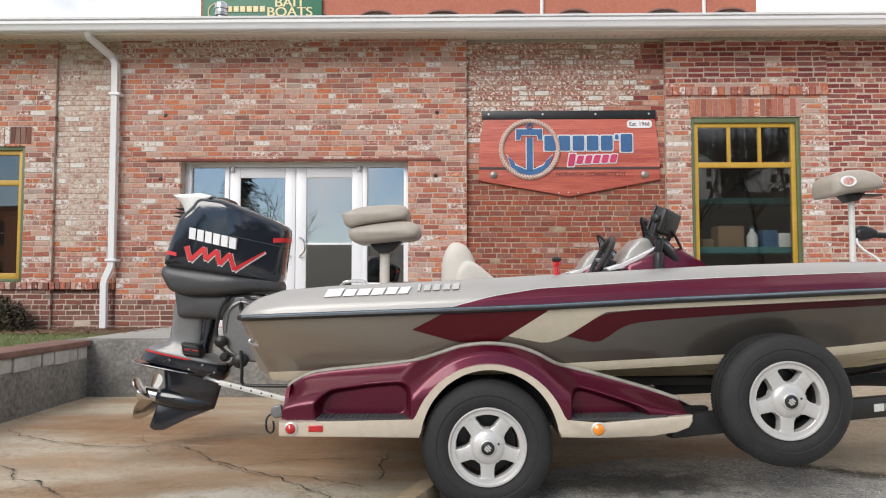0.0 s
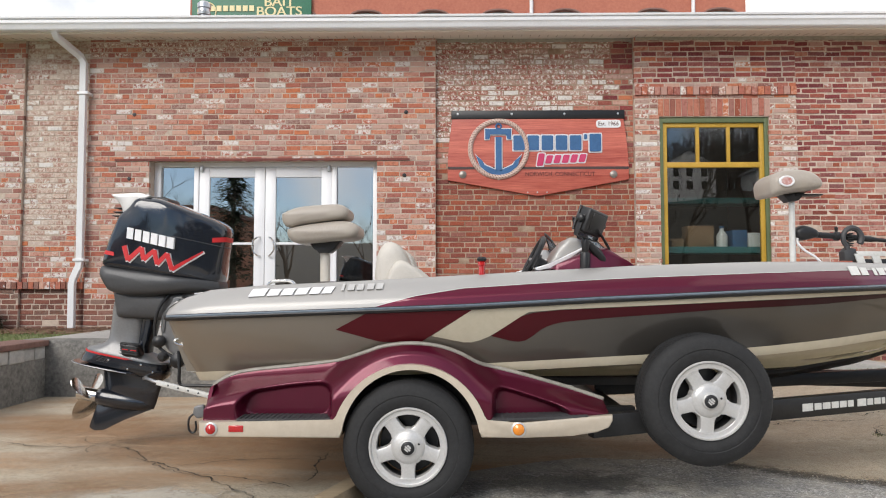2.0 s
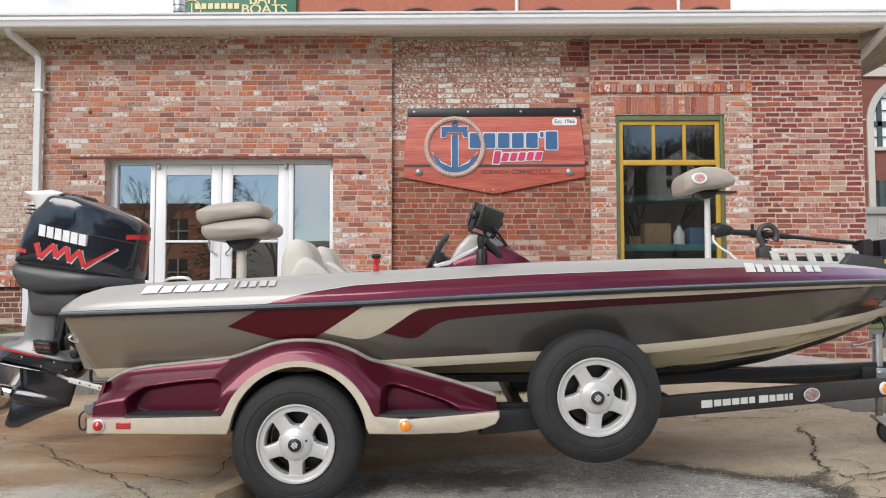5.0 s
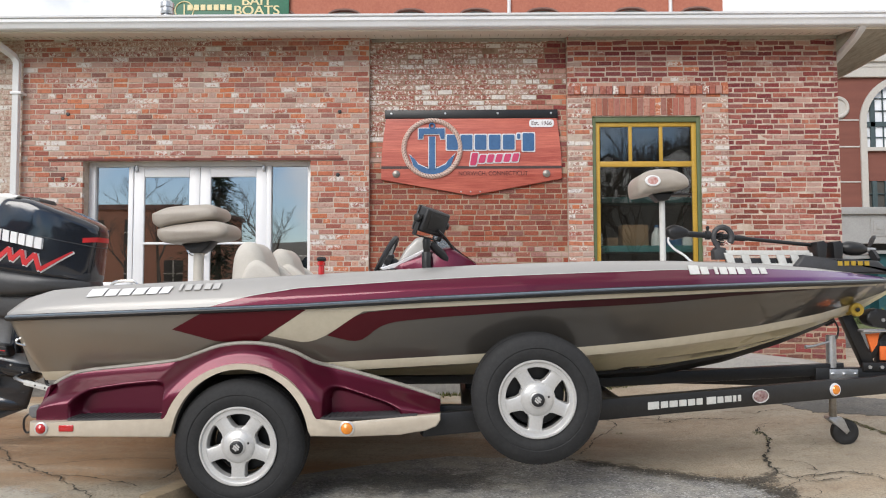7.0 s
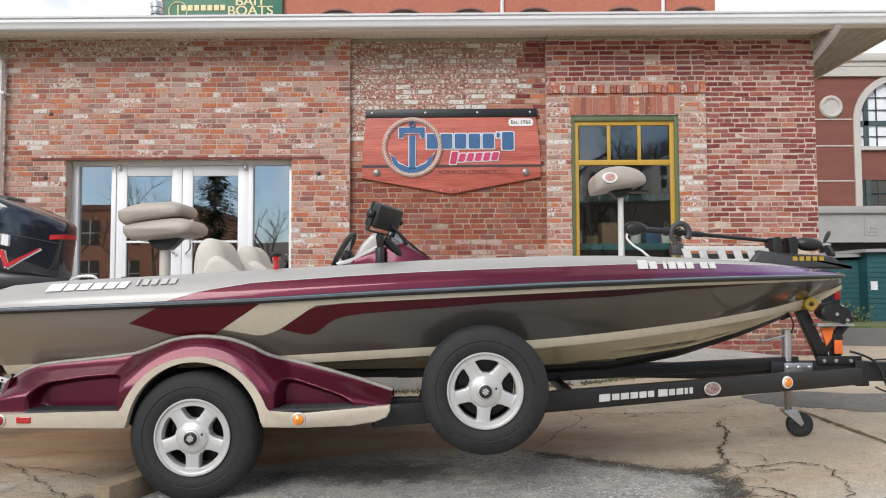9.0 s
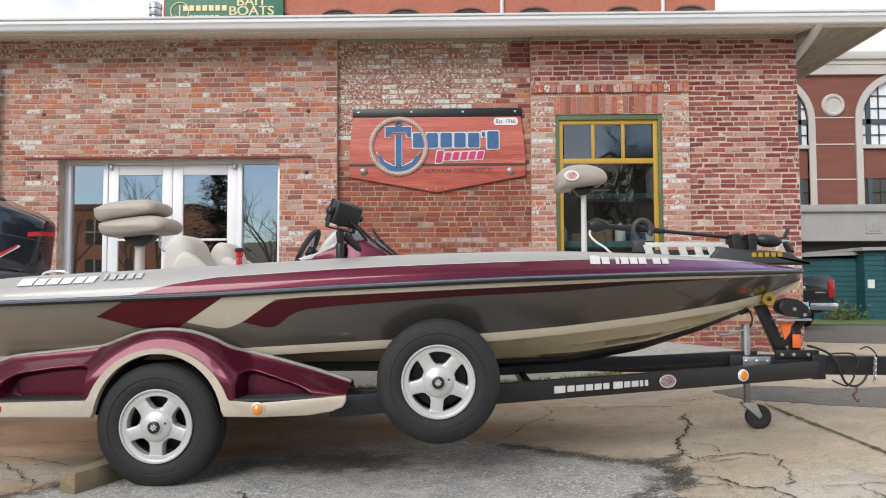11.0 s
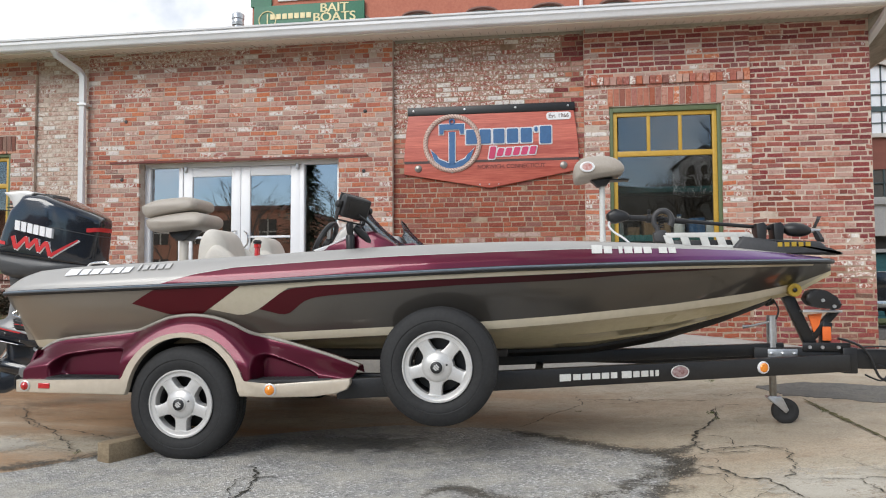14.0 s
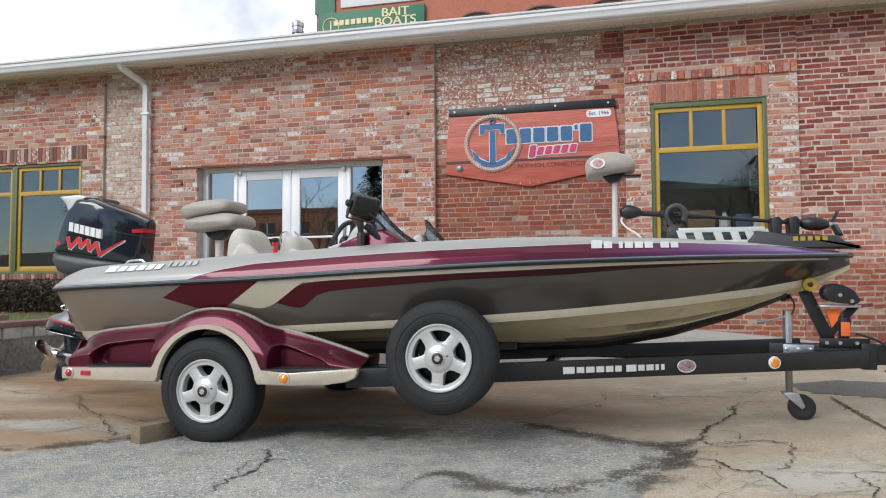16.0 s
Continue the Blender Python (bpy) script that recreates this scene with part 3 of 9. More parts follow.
patch("asphalt_apron", [(-14, -6.9), (-5, -6.75), (-1.6, -6.6), (-0.92, -6.47), (-0.80, -6.33), (-0.70, -6.22), (-0.56, -5.92), (-0.4, -5.7), (0.0, -5.3), (0.55, -4.92), (1.13, -4.68), (1.44, -4.7), (1.76, -4.7), (2.04, -4.86), (2.24, -4.98), (2.52, -5.16), (2.74, -5.25), (2.87, -5.33), (2.89, -5.46), (2.86, -5.7), (2.79, -5.90), (2.72, -6.13), (2.66, -6.4), (2.55, -6.9), (2.9, -7.8), (4, -8.8), (6, -9.4), (14, -9.6), (14, -16), (-14, -16)],
      0.004, ASPHALT, "worn grey asphalt with exposed stones", "asphalt")
patch("asphalt_strip", [(4.0, -3.05), (4.05, -3.54), (4.24, -3.78), (4.5, -3.97), (4.8, -4.1), (5.6, -4.3), (7.5, -4.5), (12, -4.8), (12, -2.6), (7.0, -2.9), (5.1, -3.14), (4.7, -3.03), (4.3, -3.03)],
      0.004, ROAD, "dark grey asphalt strip at the foot of the walk", "asphalt")
patch("street", [(7.3, 4), (8.4, 2.2), (14, 1.0), (40, 0.5), (40, 9.8), (20, 9.9), (7.6, 10.2)], 0.01, ROAD, "sunlit grey side street behind the building", "road")


def crack_strip(bm, line, width):
    last = None
    for i, p in enumerate(line):
        a, b = line[max(i - 1, 0)], line[min(i + 1, len(line) - 1)]
        d = (b - a).normalized()
        s = Vector((-d.y, d.x, 0))
        w = width * (0.15 + 1.5 * abs(noise.noise(p * 17)) + 0.5 * abs(noise.noise(p * 47))) * min(1, 5 * min(i + 0.2, len(line) - i) / len(line))
        pair = []
        for k in (-1, 1):
            v = p + s * w * k
            pair.append(bm.verts.new((v.x, v.y, ground_z(v.x, v.y) + 0.0098)))
        if last:
            bm.faces.new((last[0], last[1], pair[1], pair[0]))
        last = pair


def crack(pts, width, twigs=1):
    """A wandering, branching, soil-filled crack."""
    r = random.Random(int(pts[0][0] * 1000) + 7)
    bm = B()
    line = smooth_curve([(*p, 0) for p in pts], 24)
    wob = []
    for i, p in enumerate(line):
        d = (line[min(i + 1, len(line) - 1)] - line[max(i - 1, 0)]).normalized()
        s = Vector((-d.y, d.x, 0))
        wob.append(p + s * (0.03 * noise.noise(p * 4) + 0.03 * noise.noise(p * 15) + 0.014 * noise.noise(p * 45)))
    crack_strip(bm, wob, width)
    for k in range(twigs):
        q = r.choice(wob[2:-2])
        a = r.uniform(0, 6.28)
        n_ = r.randint(9, 22)
        tw = [q]
        for j in range(n_):
            a += r.gauss(0, 0.35)
            tw.append(tw[-1] + Vector((math.cos(a), math.sin(a), 0)) * 0.028)
        crack_strip(bm, tw, width * 0.5)
    tagged(part("crack", bm, CRACK, None), "dark soil-filled crack in the concrete", "crack", "cracks in the yard", "structure")


CRACK = surface("crack_soil", (0.02, 0.018, 0.014), (0.06, 0.055, 0.04), 0.98, 0, 50, 4, 0.5)
# ---- cracks ----
for pts, w in [
    ([(3.54, -3.89), (3.46, -4.01), (3.39, -4.11), (3.37, -4.34), (3.29, -4.49), (3.19, -4.71), (3.12, -4.89), (3.08, -5.02), (3.05, -5.15), (3.01, -5.22)], 0.016),
    ([(3.39, -4.23), (3.55, -4.30), (3.71, -4.39)], 0.005),
    ([(3.05, -5.15), (3.09, -5.27), (3.20, -5.28), (3.39, -5.28), (3.48, -5.34), (3.52, -5.34)], 0.011),
    ([(3.10, -5.35), (3.15, -5.40), (3.25, -5.38), (3.36, -5.35)], 0.009),
    ([(3.52, -5.34), (3.52, -5.47), (3.47, -5.60), (3.46, -5.71), (3.41, -5.83), (3.37, -5.94), (3.35, -6.0)], 0.009),
    ([(3.35, -5.99), (3.63, -6.02), (3.79, -6.03), (4.1, -6.02)], 0.006),
    ([(3.67, -6.04), (3.66, -6.18), (3.66, -6.28), (3.65, -6.35), (3.60, -6.55)], 0.009),
    ([(2.88, -5.51), (2.96, -5.58), (3.01, -5.68), (3.07, -5.73), (3.14, -5.91), (3.20, -5.97), (3.25, -5.98), (3.27, -6.10), (3.31, -6.25), (3.34, -6.45)], 0.011),
    ([(2.96, -5.58), (2.99, -5.48), (3.04, -5.41), (3.08, -5.35), (3.08, -5.24)], 0.009),
    ([(2.88, -5.46), (2.97, -5.46), (3.02, -5.45)], 0.008),
    ([(2.87, -5.75), (2.93, -5.81), (3.01, -5.84), (3.05, -5.83), (3.07, -5.90), (3.13, -5.91)], 0.007),
    ([(2.39, -3.46), (2.58, -3.42), (2.79, -3.41), (3.04, -3.49), (3.21, -3.58), (3.47, -3.67), (3.59, -3.66)], 0.014),
    ([(2.38, -3.07), (2.42, -3.48), (2.43, -3.66), (2.26, -4.00), (2.11, -4.30), (2.00, -4.58), (1.84, -4.75)], 0.008),
    ([(2.81, -3.58), (2.95, -3.55), (3.11, -3.49)], 0.010),
    ([(3.55, -3.38), (3.62, -3.50), (3.72, -3.44), (3.81, -3.42), (3.90, -3.51)], 0.010),
    ([(0.43, -5.92), (0.54, -5.98), (0.62, -6.11), (0.65, -6.23), (0.66, -6.33), (0.67, -6.44), (0.64, -6.56), (0.66, -6.68), (0.69, -6.9)], 0.015),
    ([(-1.92, -4.82), (-1.68, -4.99), (-1.23, -5.32), (-1.02, -5.50), (-0.80, -5.71), (-0.69, -5.78), (-0.61, -5.88)], 0.011),
    ([(-2.14, -4.53), (-1.92, -4.69), (-1.65, -5.02), (-1.55, -5.13), (-1.25, -5.32)], 0.010),
    ([(-3.68, -3.98), (-3.21, -4.33), (-2.73, -4.54), (-2.41, -4.58), (-2.14, -4.53)], 0.010),
    ([(-3.1, -5.0), (-2.81, -5.22), (-2.66, -5.41), (-2.50, -5.46), (-2.34, -5.63), (-2.15, -5.8)], 0.011),
    ([(-0.60, -4.56), (-0.62, -4.87), (-0.59, -5.14), (-0.63, -5.35)], 0.009),
    ([(-1.55, -5.13), (-1.17, -4.95), (-0.90, -4.85), (-0.63, -4.84)], 0.008),
    ([(-1.25, -5.32), (-1.09, -5.30), (-0.82, -5.37), (-0.64, -5.45)], 0.008),
    ([(-2.41, -4.62), (-2.05, -4.35), (-1.73, -4.19), (-1.3, -4.12)], 0.008),
]:
    crack(pts, w * 0.7)

# the joint between two pours, filled with moss
bm = B()
crack_strip(bm, smooth_curve([(4.13, -3.80, 0), (4.125, -4.2, 0), (4.12, -5.2, 0), (4.12, -6.2, 0), (4.13, -7.6, 0)], 30), 0.022)
tagged(part("joint", bm, surface("mossy_joint", (0.06, 0.055, 0.02), (0.13, 0.115, 0.045), 0.95)), "mossy joint between two concrete pours", "joint", "", "structure")
# soil, damp, and a stain holding the boat's shade: thin films whose edges break up
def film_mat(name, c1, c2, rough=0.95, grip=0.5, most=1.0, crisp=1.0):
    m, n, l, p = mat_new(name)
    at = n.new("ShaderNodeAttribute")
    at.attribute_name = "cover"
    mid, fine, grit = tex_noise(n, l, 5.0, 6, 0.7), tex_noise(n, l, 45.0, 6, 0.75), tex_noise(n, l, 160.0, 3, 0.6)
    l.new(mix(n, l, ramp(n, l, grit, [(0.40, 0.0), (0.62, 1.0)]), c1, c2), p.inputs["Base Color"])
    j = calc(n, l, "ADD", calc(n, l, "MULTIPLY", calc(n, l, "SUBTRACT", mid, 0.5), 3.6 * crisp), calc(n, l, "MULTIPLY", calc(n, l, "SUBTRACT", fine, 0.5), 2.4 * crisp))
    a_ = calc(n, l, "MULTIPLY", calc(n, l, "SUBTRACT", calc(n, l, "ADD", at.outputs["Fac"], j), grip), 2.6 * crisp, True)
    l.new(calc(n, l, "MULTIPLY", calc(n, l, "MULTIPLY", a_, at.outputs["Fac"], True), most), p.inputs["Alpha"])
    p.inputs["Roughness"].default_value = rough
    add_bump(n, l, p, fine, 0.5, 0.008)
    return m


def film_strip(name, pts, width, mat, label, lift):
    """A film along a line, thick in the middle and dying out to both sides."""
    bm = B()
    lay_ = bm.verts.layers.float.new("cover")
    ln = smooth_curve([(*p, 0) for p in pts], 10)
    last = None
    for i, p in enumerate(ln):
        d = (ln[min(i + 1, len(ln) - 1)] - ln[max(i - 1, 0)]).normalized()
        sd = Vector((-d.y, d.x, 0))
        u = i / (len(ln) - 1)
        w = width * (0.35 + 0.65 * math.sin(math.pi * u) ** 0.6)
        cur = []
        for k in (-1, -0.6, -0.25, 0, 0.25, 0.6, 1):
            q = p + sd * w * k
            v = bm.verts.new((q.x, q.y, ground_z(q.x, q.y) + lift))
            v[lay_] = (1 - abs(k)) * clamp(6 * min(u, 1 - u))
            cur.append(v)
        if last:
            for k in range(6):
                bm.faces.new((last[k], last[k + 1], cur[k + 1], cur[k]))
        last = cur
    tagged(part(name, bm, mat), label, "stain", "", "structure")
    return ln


def film_blot(name, c, rx, ry, turn, mat, label, lift):
    """A film round a spot, dying out to its rim."""
    bm = B()
    lay_ = bm.verts.layers.float.new("cover")
    rings = []
    for r in (0.02, 0.3, 0.55, 0.8, 1.0):
        row = []
        for k in range(40):
            a = 2 * math.pi * k / 40
            e = r * (1 + 0.25 * noise.noise(Vector((math.cos(a) * 1.5, math.sin(a) * 1.5, c[0]))))
            x, y = rx * e * math.cos(a), ry * e * math.sin(a)
            ct, st_ = math.cos(radians(turn)), math.sin(radians(turn))
            x, y = c[0] + x * ct - y * st_, c[1] + x * st_ + y * ct
            v = bm.verts.new((x, y, ground_z(x, y) + lift))
            v[lay_] = min(1.0, 1.5 * (1 - r))
            row.append(v)
        rings.append(row)
    bm.faces.new(rings[0])
    for q, t in zip(rings, rings[1:]):
        for k in range(40):
            bm.faces.new((q[k], q[(k + 1) % 40], t[(k + 1) % 40], t[k]))
    tagged(part(name, bm, mat), label, "stain", "", "structure")


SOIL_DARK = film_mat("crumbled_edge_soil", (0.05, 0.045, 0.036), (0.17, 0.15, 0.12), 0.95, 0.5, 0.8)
UNDER_BOAT = film_mat("stain_and_boat_shade", (0.03, 0.029, 0.027), (0.075, 0.072, 0.066), 0.7, 0.35, 0.5)
DAMP = film_mat("rust_brown_stain", (0.30, 0.165, 0.08), (0.40, 0.24, 0.125), 0.85, 0.0, 0.55, 0.35)
LIME = film_mat("pale_washed_cement", (0.50, 0.46, 0.38), (0.66, 0.62, 0.54), 0.9, 0.45, 0.75)
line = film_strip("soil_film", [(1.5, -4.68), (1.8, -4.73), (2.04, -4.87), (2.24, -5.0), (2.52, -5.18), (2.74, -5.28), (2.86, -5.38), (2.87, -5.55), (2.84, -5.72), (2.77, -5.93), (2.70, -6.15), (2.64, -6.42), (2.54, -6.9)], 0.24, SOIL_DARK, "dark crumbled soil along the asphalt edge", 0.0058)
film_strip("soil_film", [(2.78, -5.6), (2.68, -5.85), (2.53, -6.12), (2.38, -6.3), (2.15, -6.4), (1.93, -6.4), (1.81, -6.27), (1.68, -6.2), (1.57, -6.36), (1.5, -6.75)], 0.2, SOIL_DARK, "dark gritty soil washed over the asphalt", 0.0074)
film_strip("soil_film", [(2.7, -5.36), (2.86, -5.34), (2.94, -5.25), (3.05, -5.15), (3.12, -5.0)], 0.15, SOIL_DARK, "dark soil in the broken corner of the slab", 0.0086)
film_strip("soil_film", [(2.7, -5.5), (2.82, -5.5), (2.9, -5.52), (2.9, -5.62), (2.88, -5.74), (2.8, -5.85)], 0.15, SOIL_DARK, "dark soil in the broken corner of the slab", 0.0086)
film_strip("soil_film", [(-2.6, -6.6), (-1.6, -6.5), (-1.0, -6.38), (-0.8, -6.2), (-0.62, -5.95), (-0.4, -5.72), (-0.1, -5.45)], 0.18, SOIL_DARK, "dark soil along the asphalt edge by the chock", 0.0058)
# dark blot under the boat: a stain, with the boat's shade painted in
film_blot("under_boat_film", (0.95, -5.32), 0.95, 0.42, 6, UNDER_BOAT, "dark stain on the asphalt with the boat's shade painted in", 0.0094)
film_blot("rust_film", (-1.2, -4.5), 1.6, 0.7, 8, DAMP, "rust-brown stain on the concrete", 0.0052)
film_blot("rust_film", (-2.6, -3.8), 1.2, 0.8, -10, DAMP, "rust-brown stain on the concrete", 0.0052)
film_blot("rust_film", (-2.1, -5.6), 1.3, 0.35, 12, DAMP, "rust-brown stain on the concrete", 0.0052)
film_blot("lime_film", (-1.3, -5.75), 0.8, 0.32, 8, LIME, "pale washed cement on the slab", 0.0104)
film_blot("lime_film", (3.5, -6.1), 0.6, 0.5, 5, LIME, "pale washed cement on the slab", 0.0052)
film_blot("lime_film", (4.9, -5.1), 0.6, 0.6, 5, LIME, "pale washed cement on the slab", 0.0052)
bm = B()
rs = random.Random(5)
for k in range(420):
    if k < 260:
        p = rs.choice(line) + Vector((rs.gauss(0, 0.07), rs.gauss(0, 0.07), 0))
    else:
        p = Vector((rs.uniform(-2.5, 3.8), rs.uniform(-6.8, -5.2), 0))
    q = rs.uniform(0.002, 0.0065)
    z = ground_z(p.x, p.y) + 0.008
    m4 = Matrix.Translation((p.x, p.y, z)) @ Matrix.Rotation(rs.uniform(0, 3), 4, "Z") @ Matrix.Diagonal((q, q * rs.uniform(0.6, 1), q * 0.6, 1))
    bmesh.ops.create_icosphere(bm, subdivisions=1, radius=1, matrix=m4)
tagged(part("gravel", bm, surface("loose_gravel", (0.14, 0.12, 0.09), (0.46, 0.42, 0.36), 0.9, 0, 30, 9, 0.2)), "loose gravel and crumbs on the yard", "gravel", "", "stuff")

# weeds rooted in the cracks
bm = B()
for cx, cy, n_ in ((3.38, -4.15, 34), (3.36, -4.36, 16), (4.12, -4.3, 24), (-0.66, -5.78, 14), (3.7, -2.6, 30), (2.4, -3.95, 10)):
    for k in range(n_):
        x, y, a = cx + rs.gauss(0, 0.018), cy + rs.gauss(0, 0.03), rs.uniform(0, 6.28)
        z, h = ground_z(x, y), rs.uniform(0.005, 0.017)
        v = [bm.verts.new((x - 0.003, y, z)), bm.verts.new((x + 0.003, y, z)), bm.verts.new((x + 0.011 * math.cos(a), y + 0.011 * math.sin(a), z + h))]
        bm.faces.new(v)
tagged(part("weeds", bm, surface("crack_weed_green", (0.09, 0.11, 0.035), (0.17, 0.19, 0.075), 0.9)), "small weeds growing in the cracks", "weeds", "", "stuff")

# moss, weeds and dead leaves along the foot of the walk
GREENERY, DEAD = B(), B()
for k in range(1500):
    x = rs.uniform(-0.1, 5.6)
    y = lerp(x, [-0.2, 0.6, 3.0, 4.5, 5.75], [-2.42, -2.2, -1.55, -1.15, -0.85]) - abs(rs.gauss(0, 0.07)) - 0.01
    if noise.noise(Vector((x * 1.3, 7, 0))) < -0.15:
        continue
    z, a, h = ground_z(x, y), rs.uniform(0, 6.28), rs.uniform(0.01, 0.05)
    bm = GREENERY if k % 3 else DEAD
    if bm is DEAD:
        bm.faces.new([bm.verts.new((x + 0.025 * math.cos(a + t), y + 0.02 * math.sin(a + t), z + 0.006 + 0.012 * rs.random())) for t in (0, 2.1, 4.2)])
    else:
        bm.faces.new([bm.verts.new((x - 0.008, y, z)), bm.verts.new((x + 0.008, y, z)), bm.verts.new((x + 0.025 * math.cos(a), y + 0.02 * math.sin(a), z + h))])
tagged(part("moss", GREENERY, surface("damp_moss", (0.07, 0.085, 0.025), (0.17, 0.18, 0.06), 0.95)), "moss and small weeds along the foot of the walk", "moss", "", "stuff")
tagged(part("dead_leaves", DEAD, surface("dead_leaf_brown", (0.16, 0.09, 0.05), (0.32, 0.21, 0.12), 0.95)), "dead brown leaves along the foot of the walk", "leaves", "", "stuff")

# ---- terrace, retaining walls, landing and ramp ----
PIT_X, PIT_Y, TOP = -3.82, -2.42, 0.62
bm = B()
box(bm, -60, PIT_X - 0.28, -9.0, -0.001, -0.3, TOP - 0.03)
structure("lawn_terrace", bm, GRASS, "raised lawn in front of the building", "lawn")
bm = B()
box(bm, -40, PIT_X - 0.285, -0.95, -0.002, TOP - 0.1, TOP - 0.022)
structure("mulch_bed", bm, SOIL, "brown mulch bed along the brick wall", "bed")
bm = B()
for k in range(4200):
    x, y = random.uniform(-9, PIT_X - 0.02), -0.02 - 1.25 * random.random() ** 1.4
    a, s = random.uniform(0, 6.28), random.uniform(0.015, 0.042)
    z = TOP - 0.02 + random.uniform(0, 0.015)
    v = [bm.verts.new((x + s * math.cos(a + t), y + 0.6 * s * math.sin(a + t), z + random.uniform(0, 0.012))) for t in (0, 2.1, 4.2)]
    bm.faces.new(v)
tagged(part("leaf_litter", bm, SOIL), "dry brown leaf litter along the wall base", "leaf litter", "", "stuff")
bm = B()
box(bm, PIT_X - 0.28, PIT_X, -9.0, PIT_Y, -0.3, TOP - 0.16, 0.01)
structure("retaining_wall_west", bm, CONCRETE_WALL, "weathered grey concrete retaining wall", "wall")
bm = B()
box(bm, PIT_X - 0.28, -0.2, PIT_Y, PIT_Y + 0.25, -0.3, TOP + 0.01, 0.012)
structure("retaining_wall_north", bm, CONCRETE_WALL, "dark weathered concrete edge of the landing", "wall")
cap = thing("wall_coping", "pale split stones under a reddish cap on the retaining wall", "coping", (PIT_X - 0.14, -6, TOP - 0.16))
y = PIT_Y - 0.02
rr = random.Random(4)
while y > -8.8:
    w = rr.uniform(0.15, 0.24)
    bm = B()
    box(bm, PIT_X - 0.3, PIT_X + rr.uniform(0.004, 0.022), y - w, y, TOP - 0.165 - rr.uniform(0, 0.012), TOP - 0.045, 0.014)
    part("stone", bm, PALE_STONE, cap)
    y -= w + 0.012
y = PIT_Y
while y > -8.8:
    w = rr.uniform(0.55, 0.8)
    bm = B()
    box(bm, PIT_X - 0.33, PIT_X + 0.035, y - w, y - 0.006, TOP - 0.046, TOP + 0.012, 0.01)
    part("cap_stone", bm, CAP_STONE, cap)
    y -= w
bm = B()
prism(bm, [(-3.82 - 0.28, PIT_Y + 0.25), (-0.2, PIT_Y + 0.25), (-0.2, -0.001), (-3.82 - 0.28, -0.001)], -0.3, TOP, "z")
structure("landing", bm, CONCRETE_LIGHT, "pale concrete landing before the glass doors", "landing")
bm = B()
RAMP = [(-0.2, 0.62, -2.42), (0.6, 0.60, -2.2), (3.0, 0.45, -1.55), (4.5, 0.325, -1.15), (5.75, 0.19, -0.85)]
loft(bm, [[Vector((x, -0.001, z)), Vector((x, yf, z - 0.01)), Vector((x, yf, -0.3)), Vector((x, -0.001, -0.3))] for x, z, yf in RAMP])
structure("ramp", bm, CONCRETE_LIGHT, "sloping concrete walk along the brick wall", "ramp")
bm = B()
box(bm, -4.05, -3.6, -4.75, -4.25, -0.1, 0.21, 0.02)
tagged(part("concrete_block", bm, CONCRETE_WALL), "rough grey concrete block beside the retaining wall", "block")

# ---- the brick building: plain cores behind the bricks ----
DOOR = (-3.88, -0.79, TOP, 2.87)
WIN = (3.01, 4.47, 1.2, 3.44)
LWIN = (-8.85, -6.02, 1.22, 3.10)
EAVE, CORNER, WEST, DEEP = 4.545, 6.33, -22.0, 13.0


def wall_with_holes(bm, x0, x1, z0, z1, y0, y1, holes):
    xs = sorted({x0, x1, *[h[0] for h in holes], *[h[1] for h in holes]})
    zs = sorted({z0, z1, *[h[2] for h in holes], *[h[3] for h in holes]})
    for a, b in zip(xs, xs[1:]):
        for c, d in zip(zs, zs[1:]):
            if not any(h[0] <= a and b <= h[1] and h[2] <= c and d <= h[3] for h in holes):
                box(bm, a, b, y0, y1, c, d)


SET = 0.005   # bricks stand this far before the mortar
SECTIONS = [  # x0, x1, front of the bricks
    ("wall_west", WEST, -5.62, 0.0), ("wall_pier", -5.62, -4.73, 0.05), ("wall_door", -4.73, 0.0, 0.0),
    ("wall_sign", 0.0, 2.68, 0.085), ("wall_window", 2.68, 4.84, 0.0), ("wall_east_bay", 4.84, CORNER, 0.03)]
for name, x0, x1, y in SECTIONS:
    bm = B()
    wall_with_holes(bm, x0, x1, -0.3, EAVE, y + SET, 0.36, [h for h in (DOOR, WIN, LWIN) if x0 < h[0] < x1])
    bmesh.ops.remove_doubles(bm, verts=bm.verts, dist=0.0005)
    structure(name, bm, MORTAR_DULL if name == "wall_sign" else MORTAR_EAST if name == "wall_east_bay" else MORTAR, "mortar bed of the old brick front", "wall")
bm = B()
box(bm, 2.70, 4.82, SET - 0.0015, 0.2, -0.3, 0.96)
box(bm, 4.86, CORNER - 0.004, 0.03 + SET - 0.0015, 0.2, -0.3, 1.26)
structure("wall_east_base", bm, MORTAR_DULL, "duller, darker mortar bed low on the brick bay", "wall")
bm = B()
box(bm, CORNER - 0.36, CORNER, 0.36, DEEP, -0.4, EAVE)
structure("wall_east", bm, BRICK_DARK, "brick side wall of the building", "wall")
bm = B()
box(bm, WEST, CORNER, DEEP, DEEP + 0.3, -0.4, EAVE)
structure("wall_north", bm, BRICK_DARK, "rear brick wall", "wall")

